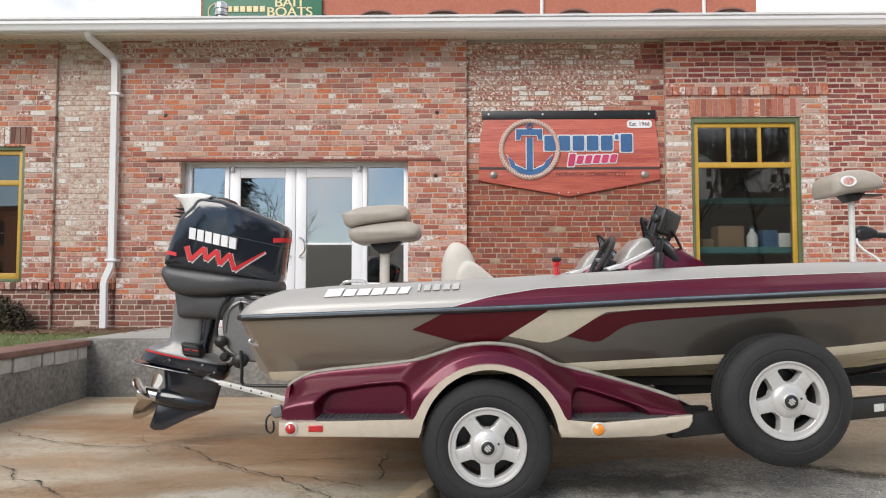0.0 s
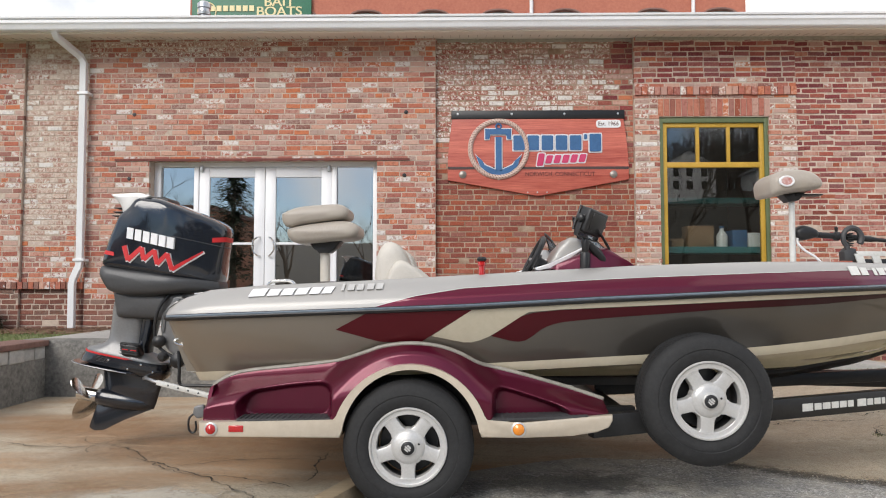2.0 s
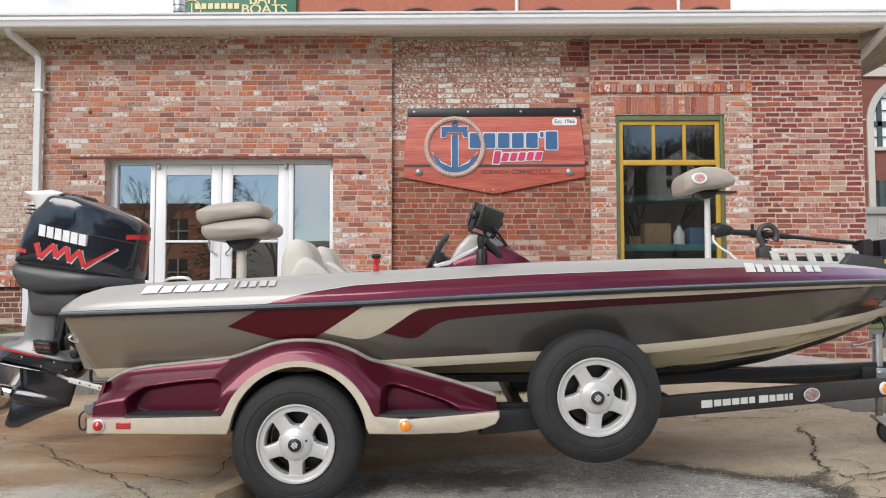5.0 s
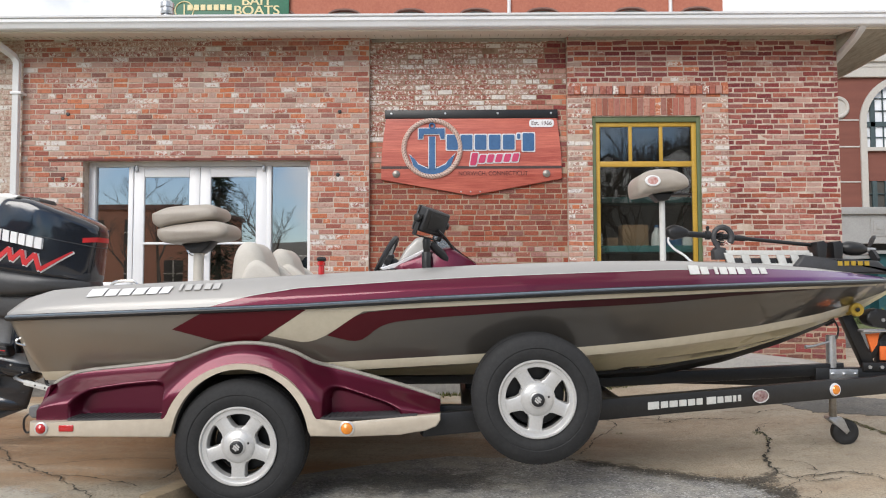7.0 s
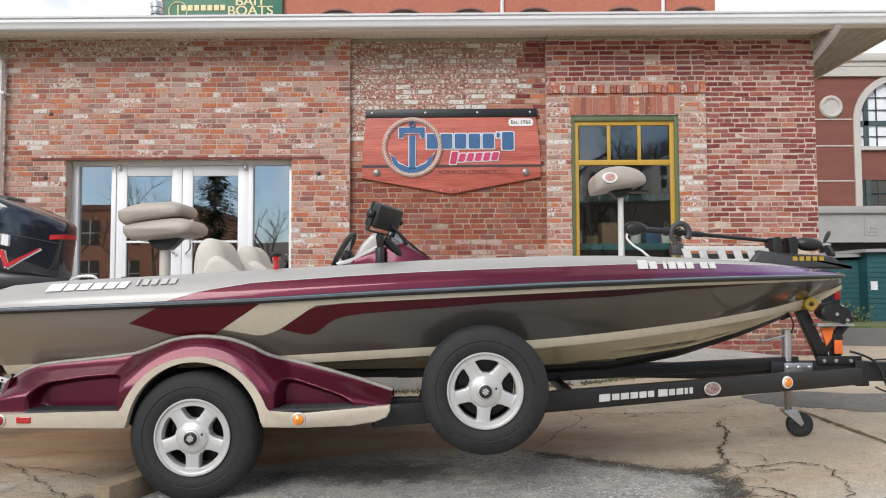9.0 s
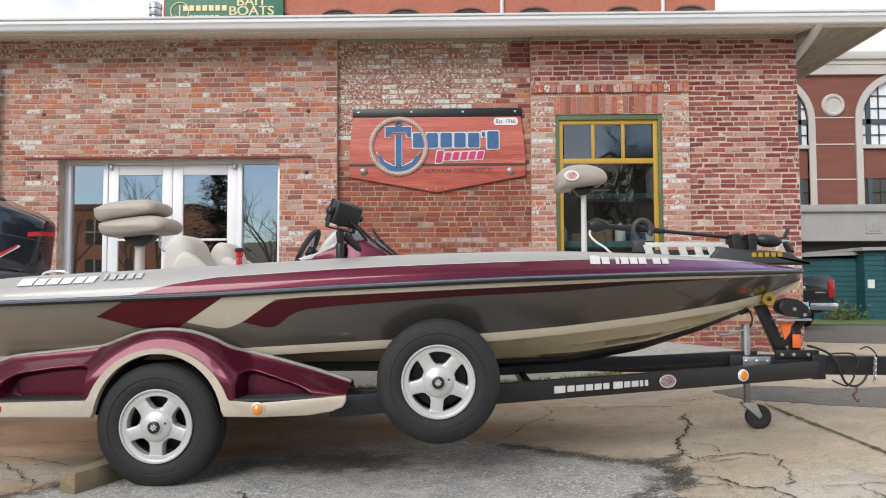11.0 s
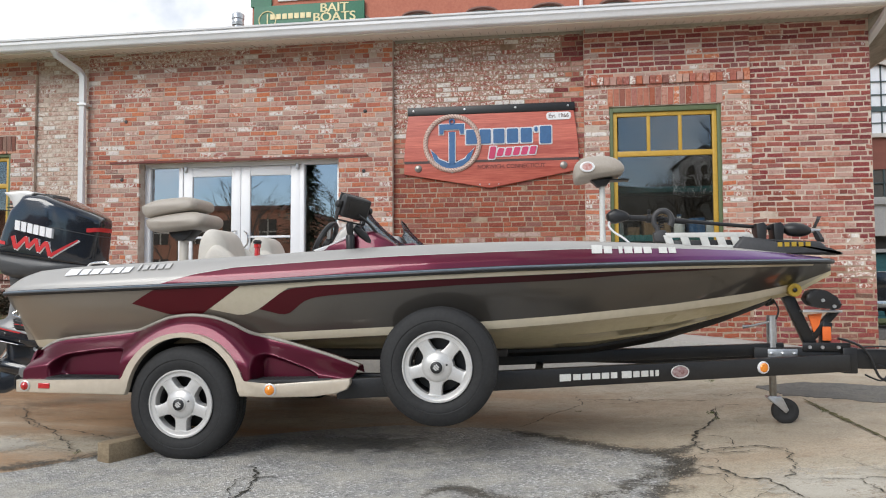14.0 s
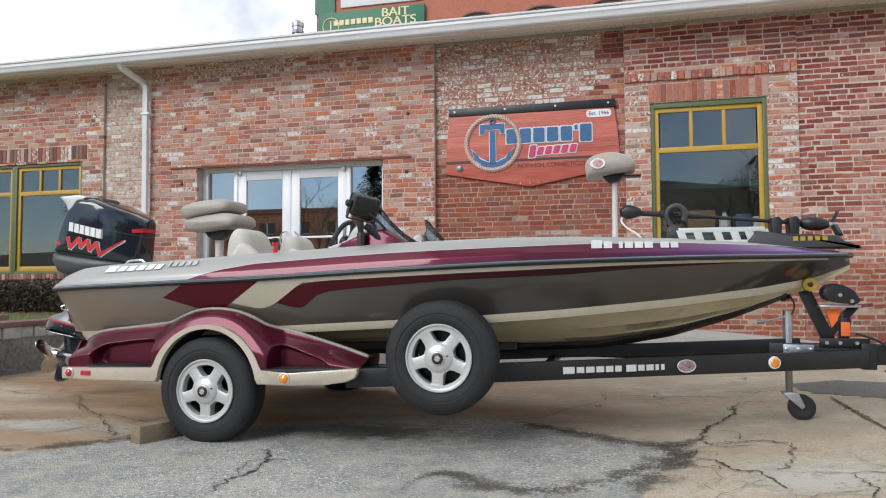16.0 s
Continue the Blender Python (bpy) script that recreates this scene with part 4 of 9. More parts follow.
# roof, soffit, fascia and gutter
OVER_E = 7.27
bm = B()
prism(bm, [(-0.47, 4.62), (-0.47, 4.655), (7.5, 7.3), (13.9, 4.7), (13.9, 4.66), (7.5, 7.2)], WEST, OVER_E, "x")
structure("roof", bm, ROOF, "low grey shingle roof", "roof")
bm = B()
prism(bm, [(-0.46, 4.452), (0.09, 4.548), (0.09, 4.59), (-0.46, 4.50)], WEST, CORNER, "x")
structure("soffit", bm, CREAM_TRIM, "cream painted boarded soffit", "soffit")
bm = B()
prism(bm, [(CORNER, 4.452), (OVER_E, 4.452), (OVER_E, 4.50), (CORNER, 4.55)], -0.46, 13.5, "y")
structure("soffit_east", bm, surface("stained_plywood", (0.26, 0.25, 0.20), (0.50, 0.47, 0.40), 0.9, 0, 12, 1.6, 0.2, 0.004, stretch=(3, 0.5, 1)), "stained plywood soffit past the corner", "soffit")
bm = B()
box(bm, WEST, OVER_E + 0.02, -0.49, -0.462, 4.446, 4.60, 0.004)
box(bm, OVER_E, OVER_E + 0.028, -0.462, 13.5, 4.446, 4.64, 0.004)
structure("fascia_trim", bm, CREAM_TRIM, "cream fascia board", "fascia")
bm = B()
prism(bm, [(-0.492, 4.465), (-0.545, 4.465), (-0.563, 4.474), (-0.574, 4.492), (-0.578, 4.52), (-0.596, 4.545), (-0.603, 4.552), (-0.603, 4.588), (-0.592, 4.593), (-0.592, 4.602), (-0.617, 4.606), (-0.62, 4.63), (-0.588, 4.632), (-0.586, 4.56), (-0.548, 4.48), (-0.492, 4.48)], WEST, OVER_E + 0.06, "x", 0.0)
tagged(part("gutter", bm, WHITE_METAL), "white metal eaves gutter with a rolled lip", "gutter", "", "structure")
# ribs between the soffit boards, and a cement strip along the top of the brickwork
bm = B()
for x in np.arange(-9.0, 6.3, 0.118):
    prism(bm, [(-0.22, 4.4905), (-0.06, 4.5185), (-0.06, 4.526), (-0.22, 4.498)], x, x + 0.005, "x")
ribs = part("rib", bm, surface("soffit_groove_tan", (0.30, 0.26, 0.20), (0.40, 0.35, 0.28), 0.9), bpy.data.objects["soffit"])
ribs["kind"] = "stuff"
bm = B()
for x0, x1, zz in ((0.02, 2.66, 4.500), (2.70, 6.32, 4.488)):
    low_ = []
    for x in np.linspace(x0, x1, 60):
        low_.append((x, zz + 0.014 * noise.noise(Vector((x * 5, 2, 0))) + 0.008 * noise.noise(Vector((x * 19, 4, 0)))))
    prism(bm, low_ + [(x1, 4.542), (x0, 4.542)], 0.078 if x0 < 1 else -0.008, 0.2, "y")
structure("cement_strip", bm, surface("grey_cement_strip", (0.26, 0.24, 0.195), (0.42, 0.39, 0.32), 0.95, 0, 30, 2, 0.4, 0.006), "rough grey cement under the soffit", "trim")


def downpipe(path, label):
    t = thing("downpipe", label, "downpipe", path[-1])
    bm = B()
    line = [Vector(p) for p in path]
    rings = []
    for i, p in enumerate(line):
        d = (line[min(i + 1, len(line) - 1)] - line[max(i - 1, 0)]).normalized()
        w = Vector((1, 0, 0)) - d * d.x
        w = w.normalized()
        s = d.cross(w)
        rings.append([p + w * 0.043 * i_ + s * 0.034 * j_ for i_, j_ in ((-1, -0.85), (-0.9, -1), (0.9, -1), (1, -0.85), (1, 0.85), (0.9, 1), (-0.9, 1), (-1, 0.85))])
    loft(bm, rings)
    part("pipe", bm, WHITE_METAL, t)
    for z in (3.75, 1.5) if len(path) > 6 else ():
        bm = B()
        p = path[4]
        box(bm, p[0] - 0.075, p[0] + 0.075, -0.135, 0.04, z, z + 0.035, 0.004)
        part("strap", bm, WHITE_METAL, t)
    return t


downpipe([(-4.935, -0.53, 4.50), (-4.935, -0.46, 4.42), (-4.80, -0.12, 4.27), (-4.765, -0.085, 4.19), (-4.75, -0.085, 1.50), (-4.76, -0.085, 1.43), (-4.83, -0.085, 1.27), (-4.845, -0.085, 1.19), (-4.84, -0.085, 0.6)], "white rectangular metal downpipe on the brick wall")
downpipe([(6.37, -0.53, 4.50), (6.37, -0.47, 4.44), (6.385, -0.25, 4.37), (6.385, 0.05, 4.28), (6.385, 0.3, 4.2), (6.385, 0.33, 0.3)], "white downpipe elbow under the corner of the eaves")

# ---- glass doors ----
DY = 0.22
bm = B()
for a, b, c, d in ((-3.88, -3.79, TOP, 2.87), (-0.86, -0.79, TOP, 2.87), (-3.79, -0.86, 2.81, 2.87), (-3.33, -3.265, TOP, 2.81), (-1.425, -1.36, TOP, 2.81), (-3.79, -3.33, TOP, 1.22), (-1.36, -0.86, TOP, 1.22)):
    box(bm, a, b, DY - 0.05, DY + 0.06, c, d, 0.005)
frame_ob = structure("door_frame", bm, WHITE_DOOR, "white aluminium frame of the glazed entrance", "door frame")
for a, b, c, d in ((-3.79, -3.33, 1.22, 2.81), (-1.36, -0.86, 1.22, 2.81)):
    bm = B()
    box(bm, a + 0.002, b - 0.002, DY, DY + 0.008, c + 0.002, d - 0.002)
    part("sidelight_pane", bm, GLASS_DOOR, frame_ob).visible_shadow = False
for i, (a, b) in enumerate(((-3.262, -2.352), (-2.346, -1.428))):
    bm = B()
    st, rail = 0.145, 0.16
    for c in ((a, a + st, TOP + 0.02, 2.805), (b - st, b, TOP + 0.02, 2.805), (a + st, b - st, 2.665, 2.805), (a + st, b - st, TOP + 0.02, TOP + 0.3)):
        box(bm, c[0], c[1], DY - 0.035, DY + 0.02, c[2], c[3], 0.006)
    leaf = tagged(part(f"door_{i + 1}", bm, WHITE_DOOR), "white framed glass entrance door, closed", "door", "entrance doors", "structure")
    bm = B()
    box(bm, a + st + 0.002, b - st - 0.002, DY - 0.012, DY - 0.004, TOP + 0.302, 2.663)
    part("pane", bm, GLASS_DOOR, leaf).visible_shadow = False
    bm = B()
    s = 1 if i == 0 else -1
    e = b - 0.055 if i == 0 else a + 0.055
    tube(bm, smooth_curve([(e, DY - 0.035, 1.84), (e - s * 0.03, DY - 0.09, 1.83), (e - s * 0.08, DY - 0.1, 1.78), (e - s * 0.085, DY - 0.1, 1.66), (e - s * 0.03, DY - 0.09, 1.59), (e, DY - 0.035, 1.58)], 5), 0.012, 8)
    part("door_handle", bm, CHROME, leaf, "curved chrome pull handle")
    bm = B()
    box(bm, a + st, b - st, DY - 0.055, DY - 0.036, 1.735, 1.765, 0.003)
    part("push_bar", bm, WHITE_DOOR, leaf)
    bm = B()
    hx = a + 0.02 if i == 0 else b - 0.06
    box(bm, hx, hx + 0.04, DY - 0.065, DY - 0.03, 2.74, 2.83, 0.004)
    part("hinge", bm, GALV, leaf)
bm = B()
box(bm, -4.35, -0.35, -0.012, 0.03, 2.862, 2.892)
structure("steel_lintel", bm, surface("rusty_lintel", (0.12, 0.03, 0.025), (0.2, 0.06, 0.045), 0.8), "rusty red steel lintel over the doors", "lintel")


# ---- timber windows ----
def timber_window(name, x0, x1, z0, z1, y, transom, lights, label):
    bm = B()
    t = 0.052
    for a, b, c, d in ((x0, x0 + t, z0, z1), (x1 - t, x1, z0, z1), (x0 + t, x1 - t, z1 - t - 0.02, z1), (x0 + t, x1 - t, z0, z0 + t)):
        box(bm, a, b, y - 0.02, y + 0.12, c, d, 0.004)
    w = tagged(part(name, bm, GREEN_TRIM), label, "window", "", "structure")
    a, b, c, d, s = x0 + t, x1 - t, z0 + t, z1 - t - 0.02, 0.058
    bm = B()
    for q in ((a, a + s, c, d), (b - s, b, c, d), (a + s, b - s, d - s, d), (a + s, b - s, c, c + s + 0.02), (a + s, b - s, transom - 0.036, transom + 0.036)):
        box(bm, q[0], q[1], y + 0.01, y + 0.06, q[2], q[3], 0.004)
    wide = (b - a - 2 * s)
    for k in range(1, lights):
        xm = a + s + wide * k / lights
        box(bm, xm - 0.022, xm + 0.022, y + 0.012, y + 0.058, transom + 0.036, d - s, 0.003)
    part("sash", bm, YELLOW_TRIM, w, "ochre yellow sash")
    for k in range(lights):
        bm = B()
        l0, l1 = a + s + wide * k / lights, a + s + wide * (k + 1) / lights
        box(bm, l0 + 0.015, l1 - 0.015, y + 0.034, y + 0.038, transom + 0.03, d - s + 0.01)
        part("pane", bm, GLASS_WINDOW, w).visible_shadow = False
    bm = B()
    box(bm, a + s - 0.005, b - s + 0.005, y + 0.034, y + 0.038, c + s, transom - 0.03)
    part("pane", bm, GLASS_WINDOW, w).visible_shadow = False
    bm = B()
    box(bm, x0 - 0.05, x1 + 0.05, y - 0.07, y + 0.05, z0 - 0.06, z0, 0.006)
    part("sill", bm, GREEN_TRIM, w)
    return w


timber_window("window_1", *WIN, 0.045, 2.80, 3, "tall shop window with green frame and ochre sash")
timber_window("window_2", -7.40, -6.02, LWIN[2], LWIN[3], 0.045, 2.585, 3, "shop window with green frame and ochre sash")
timber_window("window_3", -8.85, -7.40, LWIN[2], LWIN[3], 0.045, 2.585, 3, "shop window with green frame and ochre sash")

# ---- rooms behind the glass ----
# floor, ceiling and partitions carry the rooms' dimness in their colour
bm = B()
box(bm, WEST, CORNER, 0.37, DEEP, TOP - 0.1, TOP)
structure("floor", bm, DARK_ROOM, "shop floor, coloured dark for the room's shade", "floor")
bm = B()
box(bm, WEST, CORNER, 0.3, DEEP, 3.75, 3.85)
structure("ceiling", bm, DARK_ROOM, "shop ceiling, coloured dark for the room's shade", "ceiling")
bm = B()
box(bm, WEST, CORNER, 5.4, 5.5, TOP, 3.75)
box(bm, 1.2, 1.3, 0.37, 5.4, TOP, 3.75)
structure("wall_inner", bm, DARK_ROOM, "partition walls inside the shop, coloured dark for the room's shade", "wall")


# ---- tall painted building behind ----
tall = thing("mill_building", "tall salmon-painted brick mill building behind the shop", "building", (0.8, 26, 0))
bm = B()
box(bm, -11.9, 13.5, 22.4, 36, -0.4, 17.6)
part("wall", bm, STUCCO, tall)
for k in range(8):
    x = -10.4 + 3.02 * k + (1.6 if k > 5 else 0.6)
    bm = B()
    pts = [(x - 0.62, 11.6)] + [(x + 0.62 * math.sin(a), 13.5 + 0.2 * math.cos(a) - 0.03) for a in np.linspace(-1.57, 1.57, 9)] + [(x + 0.62, 11.6)]
    prism(bm, pts, 22.33, 22.41, "y")
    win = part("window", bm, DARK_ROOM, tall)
    bm = B()
    arc = [(x + 0.72 * math.sin(a), 22.36, 13.52 + 0.26 * math.cos(a)) for a in np.linspace(-1.5, 1.5, 11)]
    tube(bm, arc, 0.07, 6)
    part("arch", bm, CAP_STONE, win, "dark brick arch")
for x in (3.77, 11.1):
    bm = B()
    tube(bm, [(x, 22.3, 0), (x, 22.3, 17.4)], 0.085, 8)
    part("downpipe", bm, WHITE_METAL, tall, "white rain pipe")
bm = B()
box(bm, -10.6, -6.4, 22.32, 22.4, 14.66, 15.9, 0.02)
part("window", bm, WHITE_METAL, tall, "white framed window")
bm = B()
box(bm, -11.95, -10.9, 22.3, 22.4, 14.45, 15.6)
part("panel", bm, SIGN_GREEN, tall, "green painted panel")
gs = thing("green_sign", "green painted signboard with cream lettering on the tall building", "sign", (-9.05, 22.3, 12.2))
bm = B()
box(bm, -11.75, -6.27, 22.2, 22.32, 12.3, 14.42, 0.02)
part("board", bm, SIGN_GREEN, gs)
for txt, z in (("BAIT", 14.14), ("BOATS", 13.70), ("TACKLE", 13.26)):
    words("lettering", txt, 0.60, (-7.75, 22.19, z), CREAM_PAINT, gs, 0.01, (90, 0, 0), 1.13)
    words("lettering", txt, 0.60, (-7.725, 22.193, z), CREAM_PAINT, gs, 0.01, (90, 0, 0), 1.13)
bm = B()
tube(bm, [(-11.05 + 0.42 * math.cos(a), 22.19, 13.72 + 0.42 * math.sin(a)) for a in np.linspace(0, 6.283, 33)[:-1]], 0.03, 6, True)
part("ring", bm, CREAM_PAINT, gs, "cream ring")
bm = B()
box(bm, -11.08, -11.02, 22.17, 22.2, 13.4, 14.0)
prism(bm, [(-11.3, 13.55), (-11.05, 13.36), (-10.8, 13.55), (-11.05, 13.46)], 22.17, 22.2, "y")
part("anchor", bm, CREAM_PAINT, gs)
for x0, x1, z, hgt in [(-10.9 + 0.3 * k, -10.9 + 0.3 * k + 0.22, 13.86, 0.26) for k in range(7)] + [(-10.6 + 0.24 * k, -10.6 + 0.24 * k + 0.18, 13.42, 0.2) for k in range(6)]:
    bm = B()
    box(bm, x0, x1, 22.17, 22.2, z - hgt / 2, z + hgt / 2)
    part("bar", bm, CREAM_PAINT, gs)

vent = thing("roof_vent", "galvanised roof vent pipe with a cap", "vent", (-6.2, 8.4, 7.2))
bm = B()
lathe(bm, [(0.12, 0), (0.12, 1.0)], (-6.2, 8.4, 7.15), (0, 0, 1), 16, True)
part("pipe", bm, GALV, vent)
bm = B()
lathe(bm, [(0.16, 0), (0.17, 0.06), (0.15, 0.08), (0.15, 0.16), (0.17, 0.18), (0.17, 0.3), (0.1, 0.36)], (-6.2, 8.4, 8.15), (0, 0, 1), 16, True)
part("cap", bm, GALV, vent)

# ---- arcaded brick building across the side street ----
BRICK_FAR = surface("far_brown_brick", (0.17, 0.062, 0.047), (0.24, 0.095, 0.07), 0.9, 0, 14, 0.3, 0.2, 0.01, stretch=(1, 1, 6))
STONE_FAR = surface("far_pale_limestone", (0.46, 0.44, 0.40), (0.56, 0.54, 0.50), 0.85, 0, 12, 0.4, 0.1)
STONE_GREY = surface("far_grey_concrete", (0.30, 0.30, 0.29), (0.38, 0.38, 0.37), 0.85, 0, 12, 0.4, 0.1)
FRAME_TEAL = surface("far_slate_green_frame", (0.05, 0.075, 0.08), (0.07, 0.10, 0.105), 0.5, 0, 12, 0.4, 0.0)
arcade = thing("arcade_building", "brown brick building with tall arched windows over a parking deck", "building", (25, 32, 0))
R, PITCH, SPRING = 2.35, 7.65, 10.2
CX = [23.9 + 0.36 + R + PITCH * k for k in (-2, -1, 0, 1)]
x0, x1 = CX[0] - 6, CX[-1] + 6
for a, b in zip([x0] + [c + R for c in CX], [c - R for c in CX] + [x1]):
    bm = B()
    box(bm, a, b, 30.0, 30.4, 5.45, 12.75)
    part("wall_pier", bm, BRICK_FAR, arcade)
for c in CX:
    arc = [(c + R * math.sin(a), SPRING + R * math.cos(a)) for a in np.linspace(-1.5708, 1.5708, 25)]
    bm = B()
    prism(bm, [(c - R, 12.75)] + arc + [(c + R, 12.75)], 30.0, 30.4, "y")
    part("spandrel", bm, BRICK_FAR, arcade)
    bm = B()
    box(bm, c - R, c + R, 30.15, 30.4, 6.95, 8.7)
    part("window_apron", bm, BRICK_FAR, arcade)
bm = B()
box(bm, x0, x1, 29.8, 30.5, 12.75, 13.3)
box(bm, x0, x1, 29.6, 30.5, 13.55, 14.0, 0.05)
box(bm, x0, x1, 29.75, 30.5, 13.3, 13.55)
part("cornice", bm, STONE_FAR, arcade, "pale stone cornice")
bm = B()
box(bm, x0, x1, 29.7, 30.5, 5.05, 5.45, 0.04)
box(bm, x0, x1, 29.9, 30.5, 3.45, 5.05)
band = part("concrete_band", bm, STONE_GREY, arcade, "grey concrete band")
# solid near-black box: the shade inside the open deck, put into colour
bm = B()
box(bm, x0, x1, 30.6, 40, -0.5, 3.5)
part("parking_deck", bm, surface("deck_shadow", (0.02, 0.02, 0.02), (0.04, 0.04, 0.04), 0.9), arcade)
for z in (10.35, 8.85, 6.88):
    for a, b in zip([x0] + [c + R + 0.4 for c in CX], [c - R - 0.4 for c in CX] + [x1]):
        bm = B()
        box(bm, a, b, 29.96, 30.01, z - 0.035, z + 0.035)
        part("string_course", bm, STONE_FAR, arcade)
# the sky in the far panes is painted as an opaque pale colour
SKY_PANE = surface("glazing_sky_painted", (0.75, 0.78, 0.82), (0.85, 0.87, 0.9), 0.2, 0, 3, 0.5, 0.0)
for c in CX:
    bm = B()
    arc_o = [(c + (R + 0.36) * math.sin(a), SPRING + (R + 0.36) * math.cos(a)) for a in np.linspace(-1.5708, 1.5708, 25)]
    arc_i = [(c + R * math.sin(a), SPRING + R * math.cos(a)) for a in np.linspace(1.5708, -1.5708, 25)]
    prism(bm, [(c - R - 0.36, 5.45)] + arc_o + [(c + R + 0.36, 5.45), (c + R, 5.45)] + arc_i + [(c - R, 5.45)], 29.9, 30.2, "y")
    box(bm, c - R, c + R, 29.95, 30.2, 8.62, 8.82)
    sur = part("arch_surround", bm, STONE_FAR, arcade, "pale stone arch surround")
    bm = B()
    prism(bm, [(c - R, 8.8)] + arc_i[::-1] + [(c + R, 8.8)], 30.2, 30.24, "y")
    part("pane", bm, SKY_PANE, sur, "glazing with the bright sky painted in")
    bm = B()
    for a in (-1.9, 0, 1.9):
        top = SPRING + math.sqrt(max(R * R - a * a, 0.01))
        box(bm, c + a - 0.13, c + a + 0.13, 30.1, 30.2, 8.8, top)
    box(bm, c - R, c + R, 30.1, 30.2, 10.0, 10.28)
    for a in (-1.3, -0.65, 0.65, 1.3):
        top = SPRING + math.sqrt(max(R * R - a * a, 0.01))
        box(bm, c + a - 0.025, c + a + 0.025, 30.12, 30.2, 8.8, top)
    for z in (9.4, 10.9, 11.6):
        hw = R if z < SPRING else math.sqrt(R * R - (z - SPRING) ** 2)
        box(bm, c - hw, c + hw, 30.12, 30.2, z - 0.025, z + 0.025)
    part("mullion", bm, FRAME_TEAL, sur)
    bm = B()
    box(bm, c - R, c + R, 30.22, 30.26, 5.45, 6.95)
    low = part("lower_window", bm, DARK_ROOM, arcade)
    bm = B()
    for a in (-1.9, 0, 1.9):
        box(bm, c + a - 0.13, c + a + 0.13, 30.1, 30.22, 5.45, 6.95)
    for a in (-1.3, -0.65, 0.65, 1.3):
        box(bm, c + a - 0.025, c + a + 0.025, 30.12, 30.22, 5.45, 6.95)
    box(bm, c - R, c + R, 30.12, 30.22, 6.2, 6.25)
    part("mullion", bm, FRAME_TEAL, low)
    mx = c - R - 0.36 - 1.2
    bm = B()
    lathe(bm, [(0.0001, 0.06), (0.42, 0.06), (0.46, 0.14), (0.56, 0.16), (0.64, 0.08), (0.64, 0)], (mx, 30.0, 11.05), (0, -1, 0), 28)
    part("medallion", bm, STONE_FAR, arcade, "round pale stone medallion")
    for q in (mx + 2.0, mx + 5.3):
        bm = B()
        box(bm, q - 0.42, q + 0.42, 29.86, 29.9, 3.85, 4.85)
        box(bm, q - 0.3, q + 0.3, 29.83, 29.9, 3.97, 4.73, 0.02)
        box(bm, q - 0.14, q + 0.14, 29.8, 29.9, 4.2, 4.5, 0.02)
        part("square_relief", bm, STONE_GREY, band)

# ---- teal shed ----
shed = thing("shed", "low dark teal clapboard shed with pale roof edges", "shed", (16.5, 15.5, 0))


def shed_box(xa, xb, ya, yb, h):
    bm = B()
    box(bm, xa, xb, ya, yb, -0.3, h)
    wall = part("wall", bm, SIDING_TEAL, shed)
    z = -0.1
    while z < h - 0.1:
        bm = B()
        prism(bm, [(ya, z), (ya - 0.025, z), (ya - 0.006, z + 0.16), (ya, z + 0.16)], xa - 0.01, xb + 0.01, "x")
        part("clapboard", bm, SIDING_TEAL, wall)
        z += 0.16
    bm = B()
    prism(bm, [(xa - 0.15, h), (xa - 0.15, h + 0.1), (xb + 0.05, h + 0.2), (xb + 0.05, h + 0.1)], ya - 0.2, yb + 0.2, "y")
    part("roof", bm, STONE_GREY, shed, "pale roof edge")


shed_box(11.0, 14.35, 13.2, 18, 1.9)
shed_box(14.35, 22, 12.7, 18, 2.12)
bm = B()
box(bm, 15.0, 16.2, 12.62, 12.7, 1.15, 1.95)
part("opening", bm, DARK_ROOM, shed)
bm = B()
box(bm, 14.42, 14.62, 12.65, 12.7, 0.95, 1.22)
part("notice", bm, WHITE_PAINT, shed, "small white notice")
bm = B()
rr = random.Random(9)
for k in range(500):
    x, y, z = 13.6 + rr.gauss(0, 0.3), 12.5 + rr.gauss(0, 0.15), ground_z(13.6, 12.5) + abs(rr.gauss(0, 0.22))
    a, s = rr.uniform(0, 6.3), rr.uniform(0.03, 0.07)
    bm.faces.new([bm.verts.new((x + s * math.cos(a + t), y + s * math.sin(a + t) * 0.5, z + s * math.sin(a * 3 + t))) for t in (0, 2.1, 4.2)])
tagged(part("weeds", bm, GRASS), "green weeds at the foot of the shed", "weeds", "", "stuff")
bm = B()
prism(bm, [(7.5, 10.3), (30, 10.0), (30, 12.6), (7.5, 12.9)], -0.4, ground_z(10, 11) + 0.06, "z")
structure("grass_verge", bm, GRASS, "strip of rough grass beside the street", "grass")

# ---- pickup truck seen past the corner ----
TRUCK_BLUE = flake("truck_black_paint", (0.006, 0.009, 0.013), (0.012, 0.018, 0.024), 0.2, 0.2)
tx, ty, tz = 10.22, 8.3, ground_z(10, 8.6) + 0.01
truck = thing("pickup_truck", "black pickup truck parked with its tail towards the yard", "truck", (tx, ty + 2.5, tz))
Mt = Matrix.Translation((tx, ty, tz)) @ Matrix.Rotation(radians(10), 4, "Z")
bm = B()
prism(bm, [(-0.96, 0.62), (0.96, 0.62), (0.99, 0.9), (0.95, 1.32), (0.88, 1.36), (-0.88, 1.36), (-0.95, 1.32), (-0.99, 0.9)], 0.0, 2.2, "y", 0.03, 2, Mt)
body = part("body", bm, TRUCK_BLUE, truck)
bm = B()
box(bm, -0.78, 0.78, -0.015, 0.03, 0.74, 1.34, 0.03, 2, Mt)
